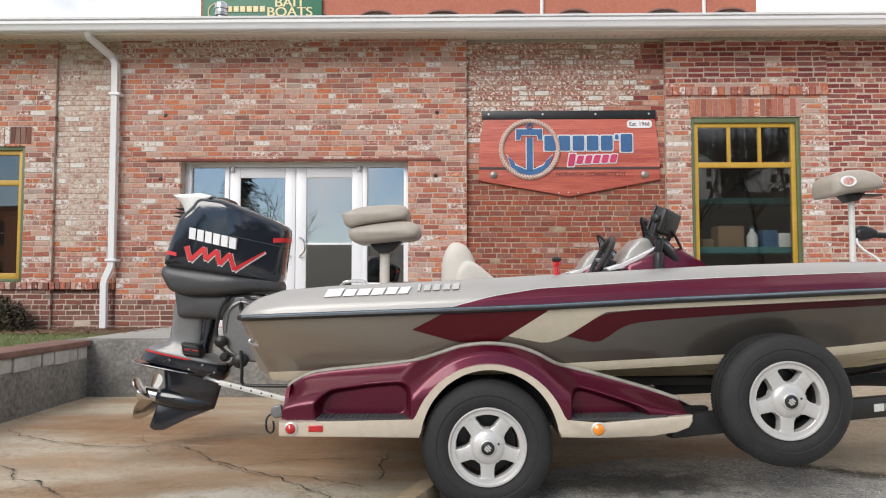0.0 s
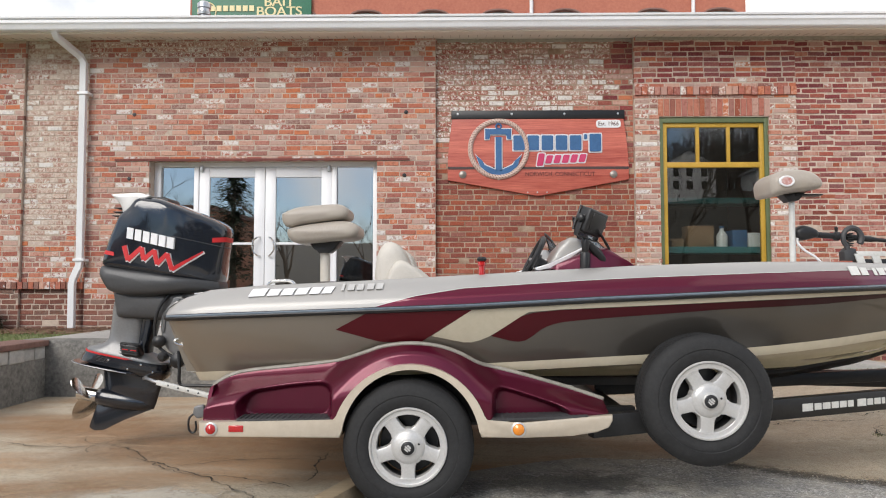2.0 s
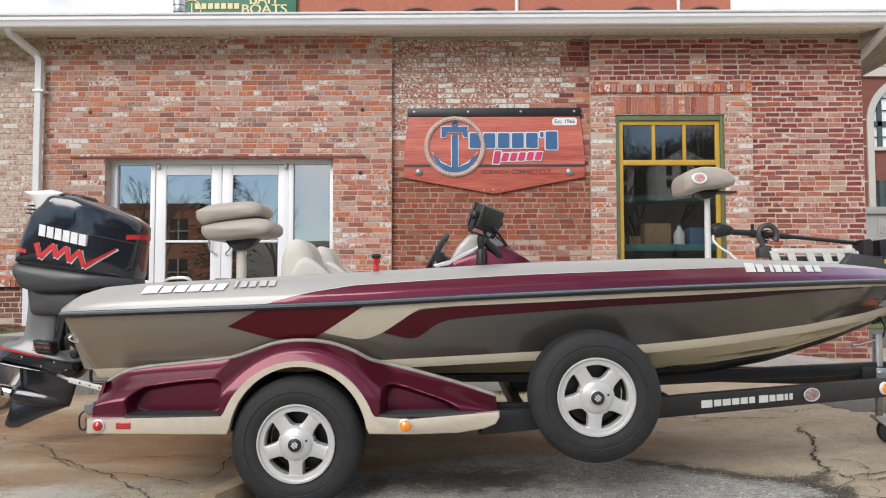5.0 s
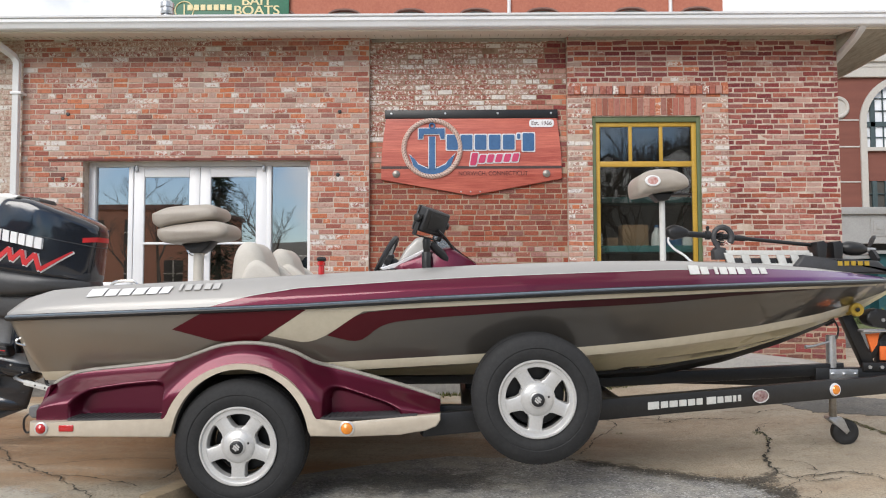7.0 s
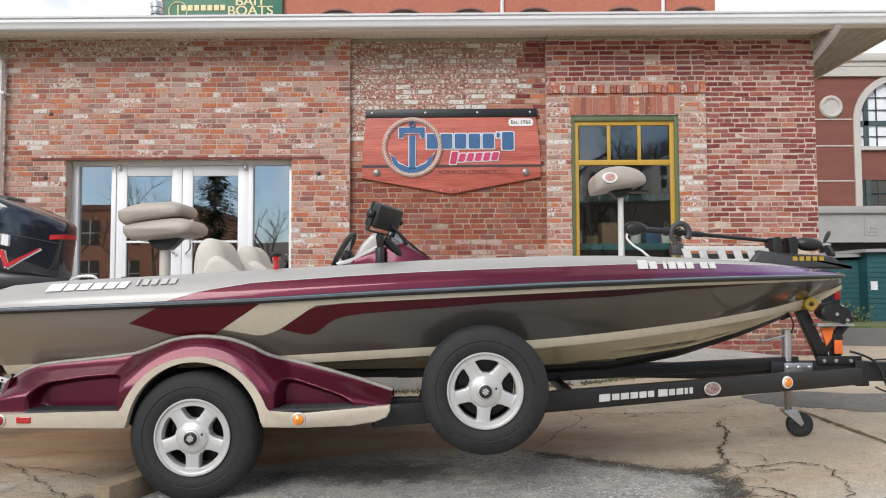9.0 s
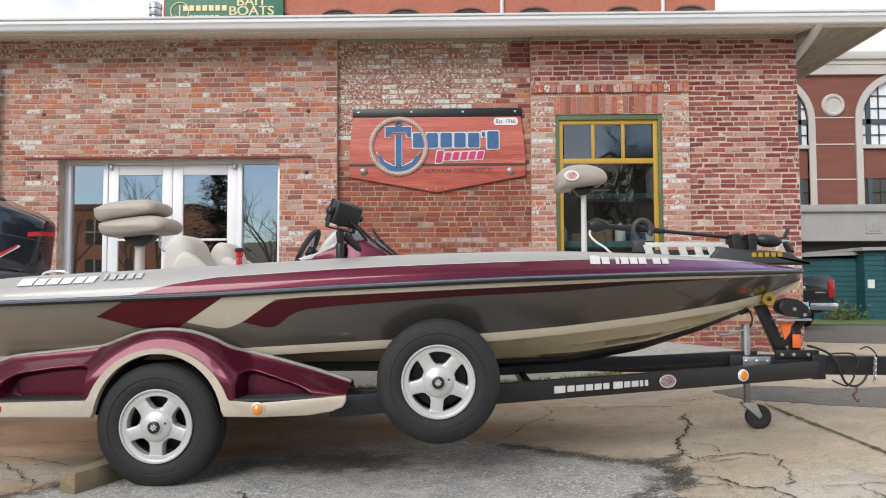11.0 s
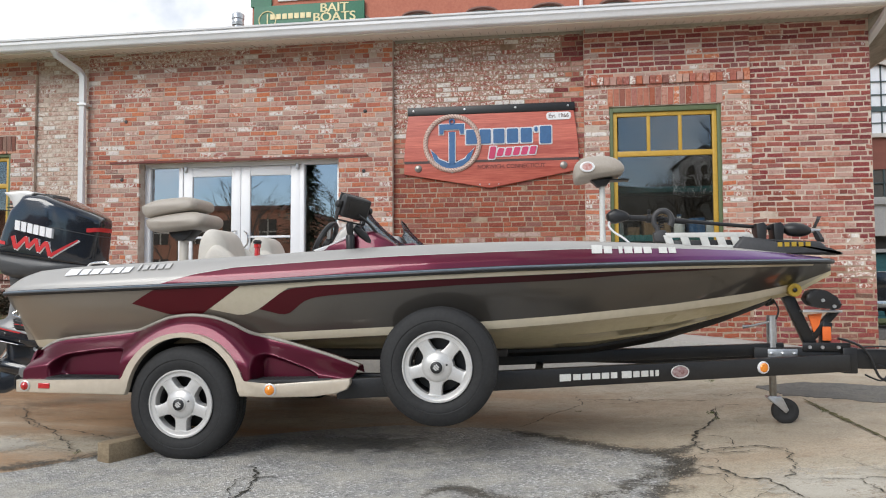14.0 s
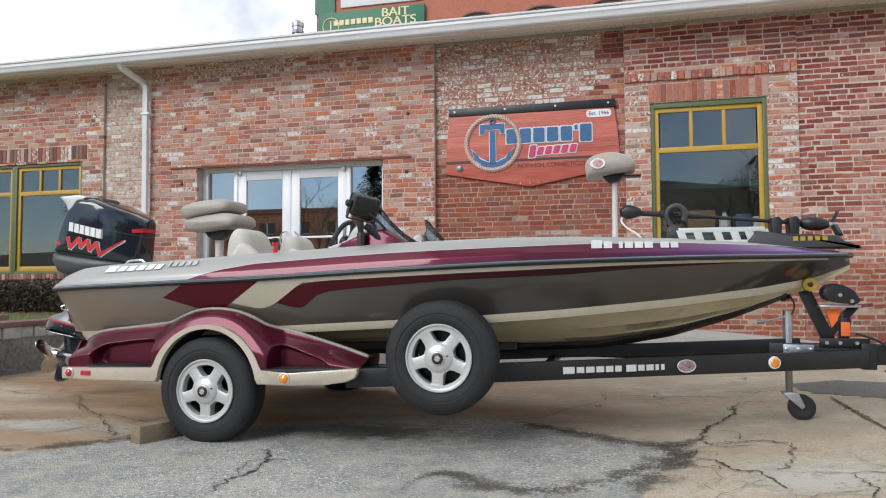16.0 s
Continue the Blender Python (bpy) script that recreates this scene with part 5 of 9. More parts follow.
gate = part("tailgate", bm, TRUCK_BLUE, body)
bm = B()
box(bm, 0.42, 0.7, -0.026, -0.01, 0.92, 0.955, 0.0, 2, Mt)
part("badge", bm, CHROME, gate)
bm = B()
box(bm, -0.16, 0.16, -0.03, -0.01, 1.0, 1.1, 0.02, 2, Mt)
part("badge", bm, CHROME, gate)
bm = B()
prism(bm, [(-0.9, 0.62), (0.9, 0.62), (0.82, 1.36), (0.7, 1.86), (-0.7, 1.86), (-0.82, 1.36)], 2.2, 4.3, "y", 0.06, 2, Mt)
part("cab", bm, TRUCK_BLUE, truck)
bm = B()
prism(bm, [(-0.97, 0.6), (0.97, 0.6), (0.97, 1.2), (-0.97, 1.2)], 4.3, 5.6, "y", 0.08, 2, Mt)
part("bonnet", bm, TRUCK_BLUE, truck)
bm = B()
box(bm, -0.98, -0.2, -0.14, 0.06, 0.5, 0.68, 0.04, 2, Mt)
box(bm, 0.2, 0.98, -0.14, 0.06, 0.5, 0.68, 0.04, 2, Mt)
box(bm, -0.2, 0.2, -0.12, 0.06, 0.46, 0.58, 0.02, 2, Mt)
part("bumper", bm, CHROME, truck, "chrome rear bumper")
bm = B()
box(bm, -0.16, 0.16, -0.13, -0.1, 0.58, 0.7, 0.004, 2, Mt)
part("number_plate", bm, surface("pale_blue_plate", (0.45, 0.6, 0.68), (0.55, 0.7, 0.76), 0.4), truck, "pale blue plate")
for s in (-1, 1):
    bm = B()
    box(bm, s * 0.89 - 0.09, s * 0.89 + 0.09, -0.02, 0.12, 0.8, 1.26, 0.025, 2, Mt)
    part("tail_light", bm, RED_LENS, truck, "red tail light")
    for yy in (1.1, 4.7):
        bm = B()
        lathe(bm, [(0.2, -0.13), (0.36, -0.13), (0.4, -0.09), (0.4, 0.09), (0.36, 0.13), (0.2, 0.13)], Mt @ Vector((s * 0.82, yy, 0.4)), Mt.to_3x3() @ Vector((1, 0, 0)), 24, True)
        wheel = part("wheel", bm, RUBBER, truck)
        bm = B()
        lathe(bm, [(0.0001, 0.1 * s), (0.2, 0.135 * s)], Mt @ Vector((s * 0.82, yy, 0.4)), Mt.to_3x3() @ Vector((1, 0, 0)), 20)
        part("rim", bm, ALLOY, wheel)
bm = B()
box(bm, -0.8, 0.8, 0.2, 5.4, 0.42, 0.64, 0.05, 2, Mt)
part("chassis", bm, BLACK_STEEL, truck)


# ---- the bass boat ----
YC = -4.62
HX = [-1.345, -1.33, -1.28, -1.15, -0.9, 0.0, 1.5, 2.0, 2.45, 2.9, 3.3, 3.7, 3.92, 4.03, 4.07]
HH = [0.93, 1.0, 1.05, 1.085, 1.11, 1.145, 1.135, 1.075, 0.955, 0.785, 0.585, 0.335, 0.17, 0.07, 0.0]
RX = [-1.345, -1.08, -0.47, 0.3, 1.0, 1.9, 2.47, 3.0, 3.5, 4.07]
RZ = [0.99, 1.003, 1.026, 1.055, 1.093, 1.133, 1.152, 1.168, 1.178, 1.192]
GX = [-1.345, -1.29, -1.2, -1.05, -0.8, -0.18, 0.43, 1.23, 1.9, 2.3, 2.9, 3.4, 3.7, 4.07]
GZ = [1.01, 1.055, 1.10, 1.143, 1.166, 1.197, 1.231, 1.275, 1.297, 1.302, 1.292, 1.268, 1.245, 1.212]
CX_ = [-1.345, -1.1, 0.44, 1.29, 1.78, 2.25, 2.92, 3.46, 3.86, 4.07]
CZ = [0.685, 0.70, 0.75, 0.797, 0.825, 0.858, 0.918, 0.982, 1.05, 1.13]
KX = [-1.345, 1.0, 2.05, 2.45, 2.93, 3.33, 3.6, 3.84, 4.07]
KZ = [0.50, 0.545, 0.575, 0.598, 0.69, 0.818, 0.925, 1.053, 1.17]


def half(x):
    return lerp(x, HX, HH)


def rail_z(x):
    return lerp(x, RX, RZ)


def gun_z(x):
    return lerp(x, GX, GZ)


def chine_z(x):
    return lerp(x, CX_, CZ)


def chine_half(x):
    return max(max(half(x) - 0.13 - 0.06 * clamp((x - 1.6) / 1.6), 0.0) * clamp((4.07 - x) / 0.25), 0.018 * clamp((4.075 - x) / 0.05))


def rake(x, z):
    return x + 0.36 * (rail_z(x) - z) * clamp((-0.2 - x) / 1.1)


def side_half(x, z):
    v = clamp((rail_z(x) - 0.012 - z) / max(rail_z(x) - 0.012 - chine_z(x), 0.001))
    return half(x) + (chine_half(x) - half(x)) * v + 0.012 * math.sin(math.pi * v) * clamp((4.0 - x))


STN = sorted({*np.linspace(-1.345, -1.0, 8), *np.linspace(-1.0, 2.0, 40), *np.linspace(2.0, 3.8, 34), *np.linspace(3.8, 4.07, 14)})
boat = thing("bass_boat", "metallic silver, tan and wine-red bass boat on a trailer", "boat", (1.4, YC, 0.55))


def side_sheet(s, top, low, rows, xs=STN, lift=0.0):
    """A sheet on one hull side between two heights."""
    rings = []
    for x in xs:
        a, b = top(x), low(x)
        rings.append([Vector((rake(x, z), YC + s * (side_half(x, z) + lift), z)) for z in (a + (b - a) * k / rows for k in range(rows + 1))])
    return loft(B(), rings, False, False)


def low_(x):
    """The chine's depth, dying out at the stem."""
    return clamp((4.07 - x) / 0.3)


for s in (-1, 1):
    part("hull_side", side_sheet(s, lambda x: rail_z(x) - 0.012, chine_z, 8), HULL_TAN, boat, "tan metallic gelcoat fading to charcoal")
    bm = B()
    loft(bm, [[Vector((rake(x, z), YC + s * h, z)) for h, z in ((chine_half(x), chine_z(x)), (max(chine_half(x) - 0.008, 0.7 * min(chine_half(x), 0.02)), chine_z(x) - 0.03 * low_(x)), (max(chine_half(x) - 0.02, 0.6 * min(chine_half(x), 0.02)), chine_z(x) - 0.05 * low_(x)), (max(chine_half(x) - 0.07, 0.5 * min(chine_half(x), 0.02)), chine_z(x) - 0.055 * low_(x)))] for x in STN], False, False)
    part("chine_stripe", bm, HULL_CREAM, boat, "cream chine stripe")
    bm = B()
    rings = []
    for x in STN:
        h0, z0, zk = max(chine_half(x) - 0.07, 0.5 * min(chine_half(x), 0.02)), chine_z(x) - 0.055 * low_(x), min(lerp(x, KX, KZ), chine_z(x) - 0.056 * low_(x))
        ring = []
        for u, d in ((0, 0), (0.30, 0.005), (0.315, -0.006), (0.62, 0.003), (0.635, -0.008), (1, 0)):
            z = z0 + (zk - z0) * u + d * clamp((3.6 - x) / 0.6) - 0.03 * math.sin(math.pi * u) * clamp((x - 1.5) / 1.5)
            ring.append(Vector((rake(x, z), YC + s * h0 * (1 - u), z)))
        rings.append(ring)
    part("hull_bottom", loft(bm, rings, False, False), HULL_KHAKI, boat, "khaki hull bottom with strakes")
    # painted graphics, laid on the hull side
    xt = lambda a, b, n=26: list(np.linspace(a, b, n))
    under = lambda x: rail_z(x) - 0.014
    part("red_wedge", side_sheet(s, lambda x: lerp(x, [-0.38, -0.21, 0.338], [0.935, under(-0.21), under(0.338)]),
                                 lambda x: lerp(x, [-0.38, -0.139, 0.075, 0.338], [0.933, 0.868, 0.869, 1.036]), 5, xt(-0.38, 0.338), 0.0025), WINE_FLAT, boat, "wine-red graphic")
    part("cream_flash", side_sheet(s, lambda x: lerp(x, [0.134, 0.338, 0.345, 1.0, 2.0, 3.3, 3.9], [0.903, 1.036, under(0.345), under(1.0), under(2.0), under(3.3), under(3.9)]),
                                   lambda x: lerp(x, [0.134, 0.30, 0.342, 0.38, 0.445, 0.635, 0.81, 1.7, 2.69, 3.3, 3.9], [0.9, 0.866, 0.866, 0.875, 0.902, 1.028, 1.042, 1.083, 1.125, 1.142, 1.16]), 5, xt(0.134, 3.9, 90), 0.002), HULL_CREAM, boat, "cream graphic")
    part("red_flash", side_sheet(s, lambda x: lerp(x, [0.449, 0.60, 0.66, 0.81, 1.7, 2.69, 3.3], [0.903, 1.005, 1.024, 1.039, 1.08, 1.122, 1.139]),
                                 lambda x: lerp(x, [0.449, 0.56, 0.60, 0.64, 0.72, 0.79, 0.87, 1.0, 1.65, 2.25, 2.69, 3.3], [0.9, 0.872, 0.869, 0.88, 0.945, 0.97, 0.981, 0.993, 1.041, 1.067, 1.103, 1.137]), 5, xt(0.449, 3.3, 80), 0.0035), WINE_FLAT, boat, "wine-red graphic")


def cap_point(s, x, u, lift=0.0):
    """On the deck cap: u runs from the rub rail (0) to the crown (1)."""
    zr, zg, h = rail_z(x) + 0.016, gun_z(x), half(x)
    z = zr + (zg - zr) * math.sin(u * math.pi / 2) ** 0.92
    y = h + 0.006 - min(0.125, 0.8 * h) * max(0.0, u - 0.13) / 0.87 - 0.006 * min(u / 0.13, 1.0)
    return Vector((rake(x, z), YC + s * (max(y, 0) + lift), z + lift * u))


# the purple reflection near the bow is painted as a colour fade along x
WINE_PURPLE = fade_x("wine_flake_purple_sheen", (0.065, 0.003, 0.012), (0.15, 0.008, 0.03), (0.06, 0.015, 0.115), (0.15, 0.044, 0.25), 2.4, 3.6, 0.8)
bm = B()
rings = []
for x in STN:
    half_ring = [cap_point(-1, x, u) for u in (0, 0.065, 0.13, 0.2, 0.28, 0.36, 0.45, 0.56, 0.7, 0.85, 1)]
    h, zg = half(x), gun_z(x)
    for dy, dz in ((0.17, -0.004), (0.21, -0.03)):
        half_ring.append(Vector((rake(x, zg), YC - max(h - min(dy, 0.95 * h), 0), zg + dz)))
    rings.append(half_ring + [Vector((p.x, 2 * YC - p.y, p.z)) for p in half_ring[::-1]])
vs = [[bm.verts.new(p) for p in r] for r in rings]
nr = len(vs[0])
for q, t in zip(vs, vs[1:]):
    xm = q[0].co.x
    for k in range(nr - 1):
        if k == nr // 2 - 1 and -0.5 < xm < 1.35:
            continue
        bm.faces.new((q[k], q[k + 1], t[k + 1], t[k]))
bm.faces.new(vs[0])
part("deck_cap", bm, CAP_SILVER, boat, "champagne silver deck cap")
bm = B()
for a, b, c in (((-0.5, 0.9), (1.35, 0.93), 0.78),):
    box(bm, a[0], b[0], YC - 0.92, YC + 0.92, c - 0.02, c)
    box(bm, a[0] - 0.02, a[0], YC - 0.92, YC + 0.92, c, 1.14)
    box(bm, b[0], b[0] + 0.02, YC - 0.9, YC + 0.9, c, 1.25)
    for s in (-1, 1):
        box(bm, a[0], b[0], YC + s * 0.93 - 0.01, YC + s * 0.93 + 0.01, c, 1.19)
part("cockpit_liner", bm, CARPET, boat, "dark carpeted cockpit")
bm = B()
loft(bm, [[Vector((rake(x, z), YC + k * h, z)) for k, h, z in ((-1, half(-1.345), rail_z(-1.345)), (-1, chine_half(-1.3), 0.69), (0, 0, 0.5), (1, chine_half(-1.3), 0.69), (1, half(-1.345), rail_z(-1.345)))] for x in (-1.346, -1.3)], True, True)
part("transom", bm, HULL_TAN, boat)
for s in (-1, 1):
    bm = B()
    xs = list(np.linspace(-0.16, 3.98, 90))
    loft(bm, [[cap_point(s, x, u, 0.004) for u in np.linspace(0.0, lerp(x, [-0.16, 0.05, 0.3, 0.9, 2.0, 3.3, 3.98], [0.01, 0.2, 0.33, 0.36, 0.36, 0.5, 0.7]), 15)] for x in xs], False, False)
    part("cap_stripe", bm, WINE_PURPLE, boat, "wine-red stripe with a purple sheen painted towards the bow")
    bm = B()
    loft(bm, [[cap_point(s, x, lerp(x, [-0.16, 0.05, 0.3, 0.9, 2.0, 3.3, 3.98], [0.01, 0.2, 0.33, 0.36, 0.36, 0.5, 0.7]) + d, 0.0055) for d in (-0.002, 0.009)] for x in xs], False, False)
    part("pin_stripe", bm, PALE_STEEL, boat, "thin white pin stripe")
rail_line = [Vector((rake(x, rail_z(x)), YC - half(x) - 0.008, rail_z(x))) for x in STN if x < 4.05]
rail_line = [Vector((-1.35, YC, rail_z(-1.345)))] + rail_line
rail_line += [Vector((4.082, YC, rail_z(4.07)))] + [Vector((p.x, 2 * YC - p.y, p.z)) for p in rail_line[:0:-1]]
bm = B()
tube(bm, rail_line, 0.0175, 8, True)
rail = part("rub_rail", bm, BLACK_PLASTIC, boat, "black rub rail")
bm = B()
tube(bm, [Vector((p.x, p.y + (0.012 if p.y > YC else -0.012), p.z + 0.008)) for p in rail_line], 0.0065, 6, True)
part("insert", bm, surface("rail_insert_blue_grey", (0.10, 0.13, 0.16), (0.16, 0.20, 0.24), 0.3), rail, "blue-grey rail insert")
bm = B()
rings = []
for x in np.linspace(1.0, 3.66, 50):
    zk = min(lerp(x, KX, KZ), chine_z(x) - 0.056)
    h0, rise = max(chine_half(x) - 0.07, 0.001), chine_z(x) - 0.055 - zk
    up = rise * min(1.0, 0.085 / h0)
    rings.append([Vector((x, YC + k * 0.085, zk + up - 0.036 + e)) for k, e in ((-1, 0.026), (-1, 0.006))] + [Vector((x, YC - 0.025, zk - 0.046)), Vector((x, YC + 0.025, zk - 0.046))] + [Vector((x, YC + 0.085, zk + up - 0.036 + e)) for e in (0.006, 0.026)])
loft(bm, rings)
part("keel_guard", bm, BLACK_PLASTIC, boat, "black rubber keel guard")


def cap_bars(mat, x0, widths, u0, u1, lean=0.02, lift=0.0085):
    """Writing that is not to be read: a row of bars laid on the near side of the deck cap."""
    x = x0
    for k, (w, g) in enumerate(widths):
        bm = B()
        hi = u1 + (0.05 if k == 0 else 0)
        cols = [[cap_point(-1, x + w * i / 3 + lean * (u - u0) / (u1 - u0), u, e) for u in np.linspace(u0, hi, 4) for e in (lift,)] for i in range(4)]
        back = [[Vector((p.x, p.y + 0.006, p.z - 0.002)) for p in c] for c in cols]
        loft(bm, [c + q[::-1] for c, q in zip(cols, back)])
        part("bar", bm, mat, boat)
        x += w + g


cap_bars(WHITE_PAINT, -0.83, [(0.085, 0.012), (0.06, 0.012), (0.062, 0.012), (0.062, 0.012), (0.055, 0.012), (0.05, 0.01)], 0.36, 0.57)
cap_bars(ALLOY, -0.345, [(0.014, 0.018), (0.034, 0.014), (0.034, 0.018), (0.036, 0.012), (0.036, 0.01)], 0.42, 0.62, 0.006)
cap_bars(PALE_STEEL, 2.42, [(0.062, 0.01), (0.048, 0.04), (0.022, 0.012), (0.048, 0.01), (0.048, 0.01), (0.048, 0.045), (0.05, 0.01), (0.045, 0.01)], 0.25, 0.50, 0.0)

# cleats and fittings on the gunwale
bm = B()
lathe(bm, [(0.018, 0), (0.016, 0.045), (0.022, 0.05), (0.022, 0.07), (0.008, 0.08)], (0.40, YC - half(0.4) + 0.12, gun_z(0.4) - 0.004), (0, 0, 1), 14, True)
fit_ = part("deck_light", bm, RED_LENS, boat, "red fitting with a black cap")
bm = B()
lathe(bm, [(0.024, 0), (0.027, 0.012), (0.02, 0.022)], (0.40, YC - half(0.4) + 0.12, gun_z(0.4) + 0.07), (0, 0, 1), 14, True)
part("cap", bm, BLACK_PLASTIC, fit_)
bm = B()
tube(bm, smooth_curve([(-0.78, YC - half(-0.78) + 0.16, gun_z(-0.78)), (-0.75, YC - half(-0.78) + 0.16, gun_z(-0.78) + 0.022), (-0.66, YC - half(-0.78) + 0.16, gun_z(-0.7) + 0.022), (-0.63, YC - half(-0.78) + 0.16, gun_z(-0.66))], 4), 0.009, 8)
part("cleat", bm, CHROME, boat, "chrome cleat")
bm = B()
tube(bm, smooth_curve([(-1.22, YC - 0.97, 0.872), (-1.262, YC - 0.995, 0.876), (-1.268, YC - 1.0, 0.855), (-1.218, YC - 0.98, 0.836)], 4), 0.0065, 8)
part("stern_eye", bm, CHROME, boat, "stainless stern eye")


# ---- seats ----
def rounded(hx, hy, r, n=6):
    out = []
    for cx, cy, a0 in ((hx - r, hy - r, 0), (-hx + r, hy - r, 90), (-hx + r, -hy + r, 180), (hx - r, -hy + r, 270)):
        out += [(cx + r * math.cos(radians(a0 + 90 * k / n)), cy + r * math.sin(radians(a0 + 90 * k / n))) for k in range(n + 1)]
    return out


def pad(hx, hy, hz, m, r=0.1):
    bm = B()
    ring = rounded(hx, hy, min(r, hx * 0.9, hy * 0.9))
    st = [(-hz, 0.80), (-hz * 0.85, 0.92), (-hz * 0.4, 0.99), (0, 1.0), (hz * 0.45, 0.985), (hz * 0.85, 0.9), (hz, 0.74), (hz * 1.03, 0.4)]
    loft(bm, [[m @ Vector((x * g, y * g, z)) for x, y in ring] for z, g in st])
    return bm


aft = thing("fishing_seat", "folded taupe vinyl fishing seat on a steel pedestal", "boat seat", (-0.64, YC, 1.2), "pedestal seats")
bm = B()
pillow(bm, [tuple(p)[:2] for p in smooth_curve([(-0.864, 1.546, 0), (-0.76, 1.572, 0), (-0.531, 1.600, 0), (-0.425, 1.588, 0), (-0.384, 1.546, 0), (-0.407, 1.492, 0), (-0.53, 1.470, 0), (-0.726, 1.452, 0), (-0.818, 1.456, 0), (-0.862, 1.497, 0), (-0.864, 1.546, 0)], 4)[:-1]], YC - 0.19, YC + 0.19, 0.055)
part("seat_cushion", bm, VINYL, aft)
bm = B()
pillow(bm, [tuple(p)[:2] for p in smooth_curve([(-0.905, 1.648, 0), (-0.793, 1.694, 0), (-0.597, 1.712, 0), (-0.50, 1.708, 0), (-0.459, 1.67, 0), (-0.478, 1.622, 0), (-0.596, 1.600, 0), (-0.76, 1.577, 0), (-0.85, 1.556, 0), (-0.897, 1.59, 0), (-0.905, 1.648, 0)], 4)[:-1]], YC - 0.18, YC + 0.18, 0.05)
part("backrest", bm, VINYL, aft, "backrest folded flat on the cushion")
bm = B()
prism(bm, [(-0.75, 1.475), (-0.5, 1.49), (-0.56, 1.42), (-0.60, 1.39), (-0.67, 1.39), (-0.69, 1.42)], YC - 0.07, YC + 0.07, "y", 0.01)
part("swivel_plate", bm, BLACK_PLASTIC, aft)
bm = B()
lathe(bm, [(0.034, 0), (0.034, 0.22)], (-0.635, YC, 1.17), (0, 0, 1), 18, True)
part("pedestal", bm, VINYL_LIGHT, aft, "pale steel post")

bow = thing("fishing_seat", "small taupe vinyl leaning seat on a white bow pedestal", "boat seat", (2.55, YC, 1.27), "pedestal seats")
bm = B()
prof = [(2.358, 1.790), (2.354, 1.86), (2.39, 1.912), (2.467, 1.939), (2.56, 1.942), (2.641, 1.919), (2.69, 1.88), (2.70, 1.838), (2.668, 1.812), (2.52, 1.792), (2.38, 1.768)]
pillow(bm, [tuple(p)[:2] for p in smooth_curve([(*q, 0) for q in prof + prof[:1]], 5)[:-1]], YC - 0.17, YC + 0.17, 0.055)
cush = part("cushion", bm, VINYL, bow)
bm = B()
lathe(bm, [(0.0001, 0.008), (0.036, 0.008), (0.041, 0.012), (0.05, 0.010), (0.052, 0.0)], (2.445, YC - 0.172, 1.857), (0, -1, 0), 28)
bmesh.ops.scale(bm, vec=(1.0, 1, 0.72), verts=bm.verts, space=Matrix.Translation((-2.445, 0, -1.857)))
part("emblem", bm, WHITE_PAINT, cush, "pale oval emblem")
bm = B()
lathe(bm, [(0.0001, 0.0105), (0.034, 0.0105), (0.036, 0.006)], (2.445, YC - 0.172, 1.857), (0, -1, 0), 28)
bmesh.ops.scale(bm, vec=(1.0, 1, 0.72), verts=bm.verts, space=Matrix.Translation((-2.445, 0, -1.857)))
part("mark", bm, surface("faded_red_print", (0.42, 0.12, 0.10), (0.66, 0.50, 0.46), 0.4, 0, 60, 30, 0.0), cush, "faded red print")
bm = B()
box(bm, 2.56, 2.74, YC - 0.06, YC + 0.06, 1.777, 1.787, 0.003)
part("tilt_lever", bm, BLACK_STEEL, bow)
bm = B()
prism(bm, [(2.47, 1.785), (2.63, 1.80), (2.585, 1.745), (2.52, 1.735)], YC - 0.05, YC + 0.05, "y", 0.008)
part("swivel_plate", bm, BLACK_PLASTIC, bow)
bm = B()
lathe(bm, [(0.021, 0), (0.019, 0.47)], (2.555, YC, 1.27), (0, 0, 1), 18, True)
part("pedestal", bm, PALE_STEEL, bow, "white steel post")

for yy in (-5.02, -4.2):
    st = thing("bucket_seat", "ivory vinyl cockpit bucket seat", "boat seat", (0.05, yy, 0.78), "cockpit seats")
    bm = B()
    prof = [tuple(p)[:2] for p in smooth_curve([(-0.235, 0.9, 0), (-0.235, 1.2, 0), (-0.22, 1.35, 0), (-0.175, 1.425, 0), (-0.115, 1.43, 0), (-0.06, 1.385, 0), (-0.02, 1.29, 0), (0.005, 1.17, 0), (0.01, 1.0, 0), (-0.02, 0.9, 0), (-0.235, 0.9, 0)], 3)[:-1]]
    pillow(bm, prof, yy - 0.2, yy + 0.2, 0.075)
    part("backrest", bm, VINYL_LIGHT, st)
    part("seat_cushion", pad(0.24, 0.2, 0.08, pose(0.2, yy, 1.0), 0.1), VINYL_LIGHT, st)
    for e in (-1, 1):
        bm = B()
        bol = [tuple(p)[:2] for p in smooth_curve([(-0.16, 1.0, 0), (-0.15, 1.22, 0), (-0.09, 1.315, 0), (-0.02, 1.30, 0), (0.07, 1.225, 0), (0.15, 1.16, 0), (0.2, 1.08, 0), (0.16, 1.0, 0), (-0.16, 1.0, 0)], 3)[:-1]]
        pillow(bm, bol, yy + e * 0.2 - 0.05, yy + e * 0.2 + 0.05, 0.04)
        part("side_bolster", bm, VINYL_LIGHT, st)
    bm = B()
    box(bm, -0.1, 0.35, yy - 0.18, yy + 0.18, 0.78, 0.94)
    part("seat_box", bm, CARPET, st)

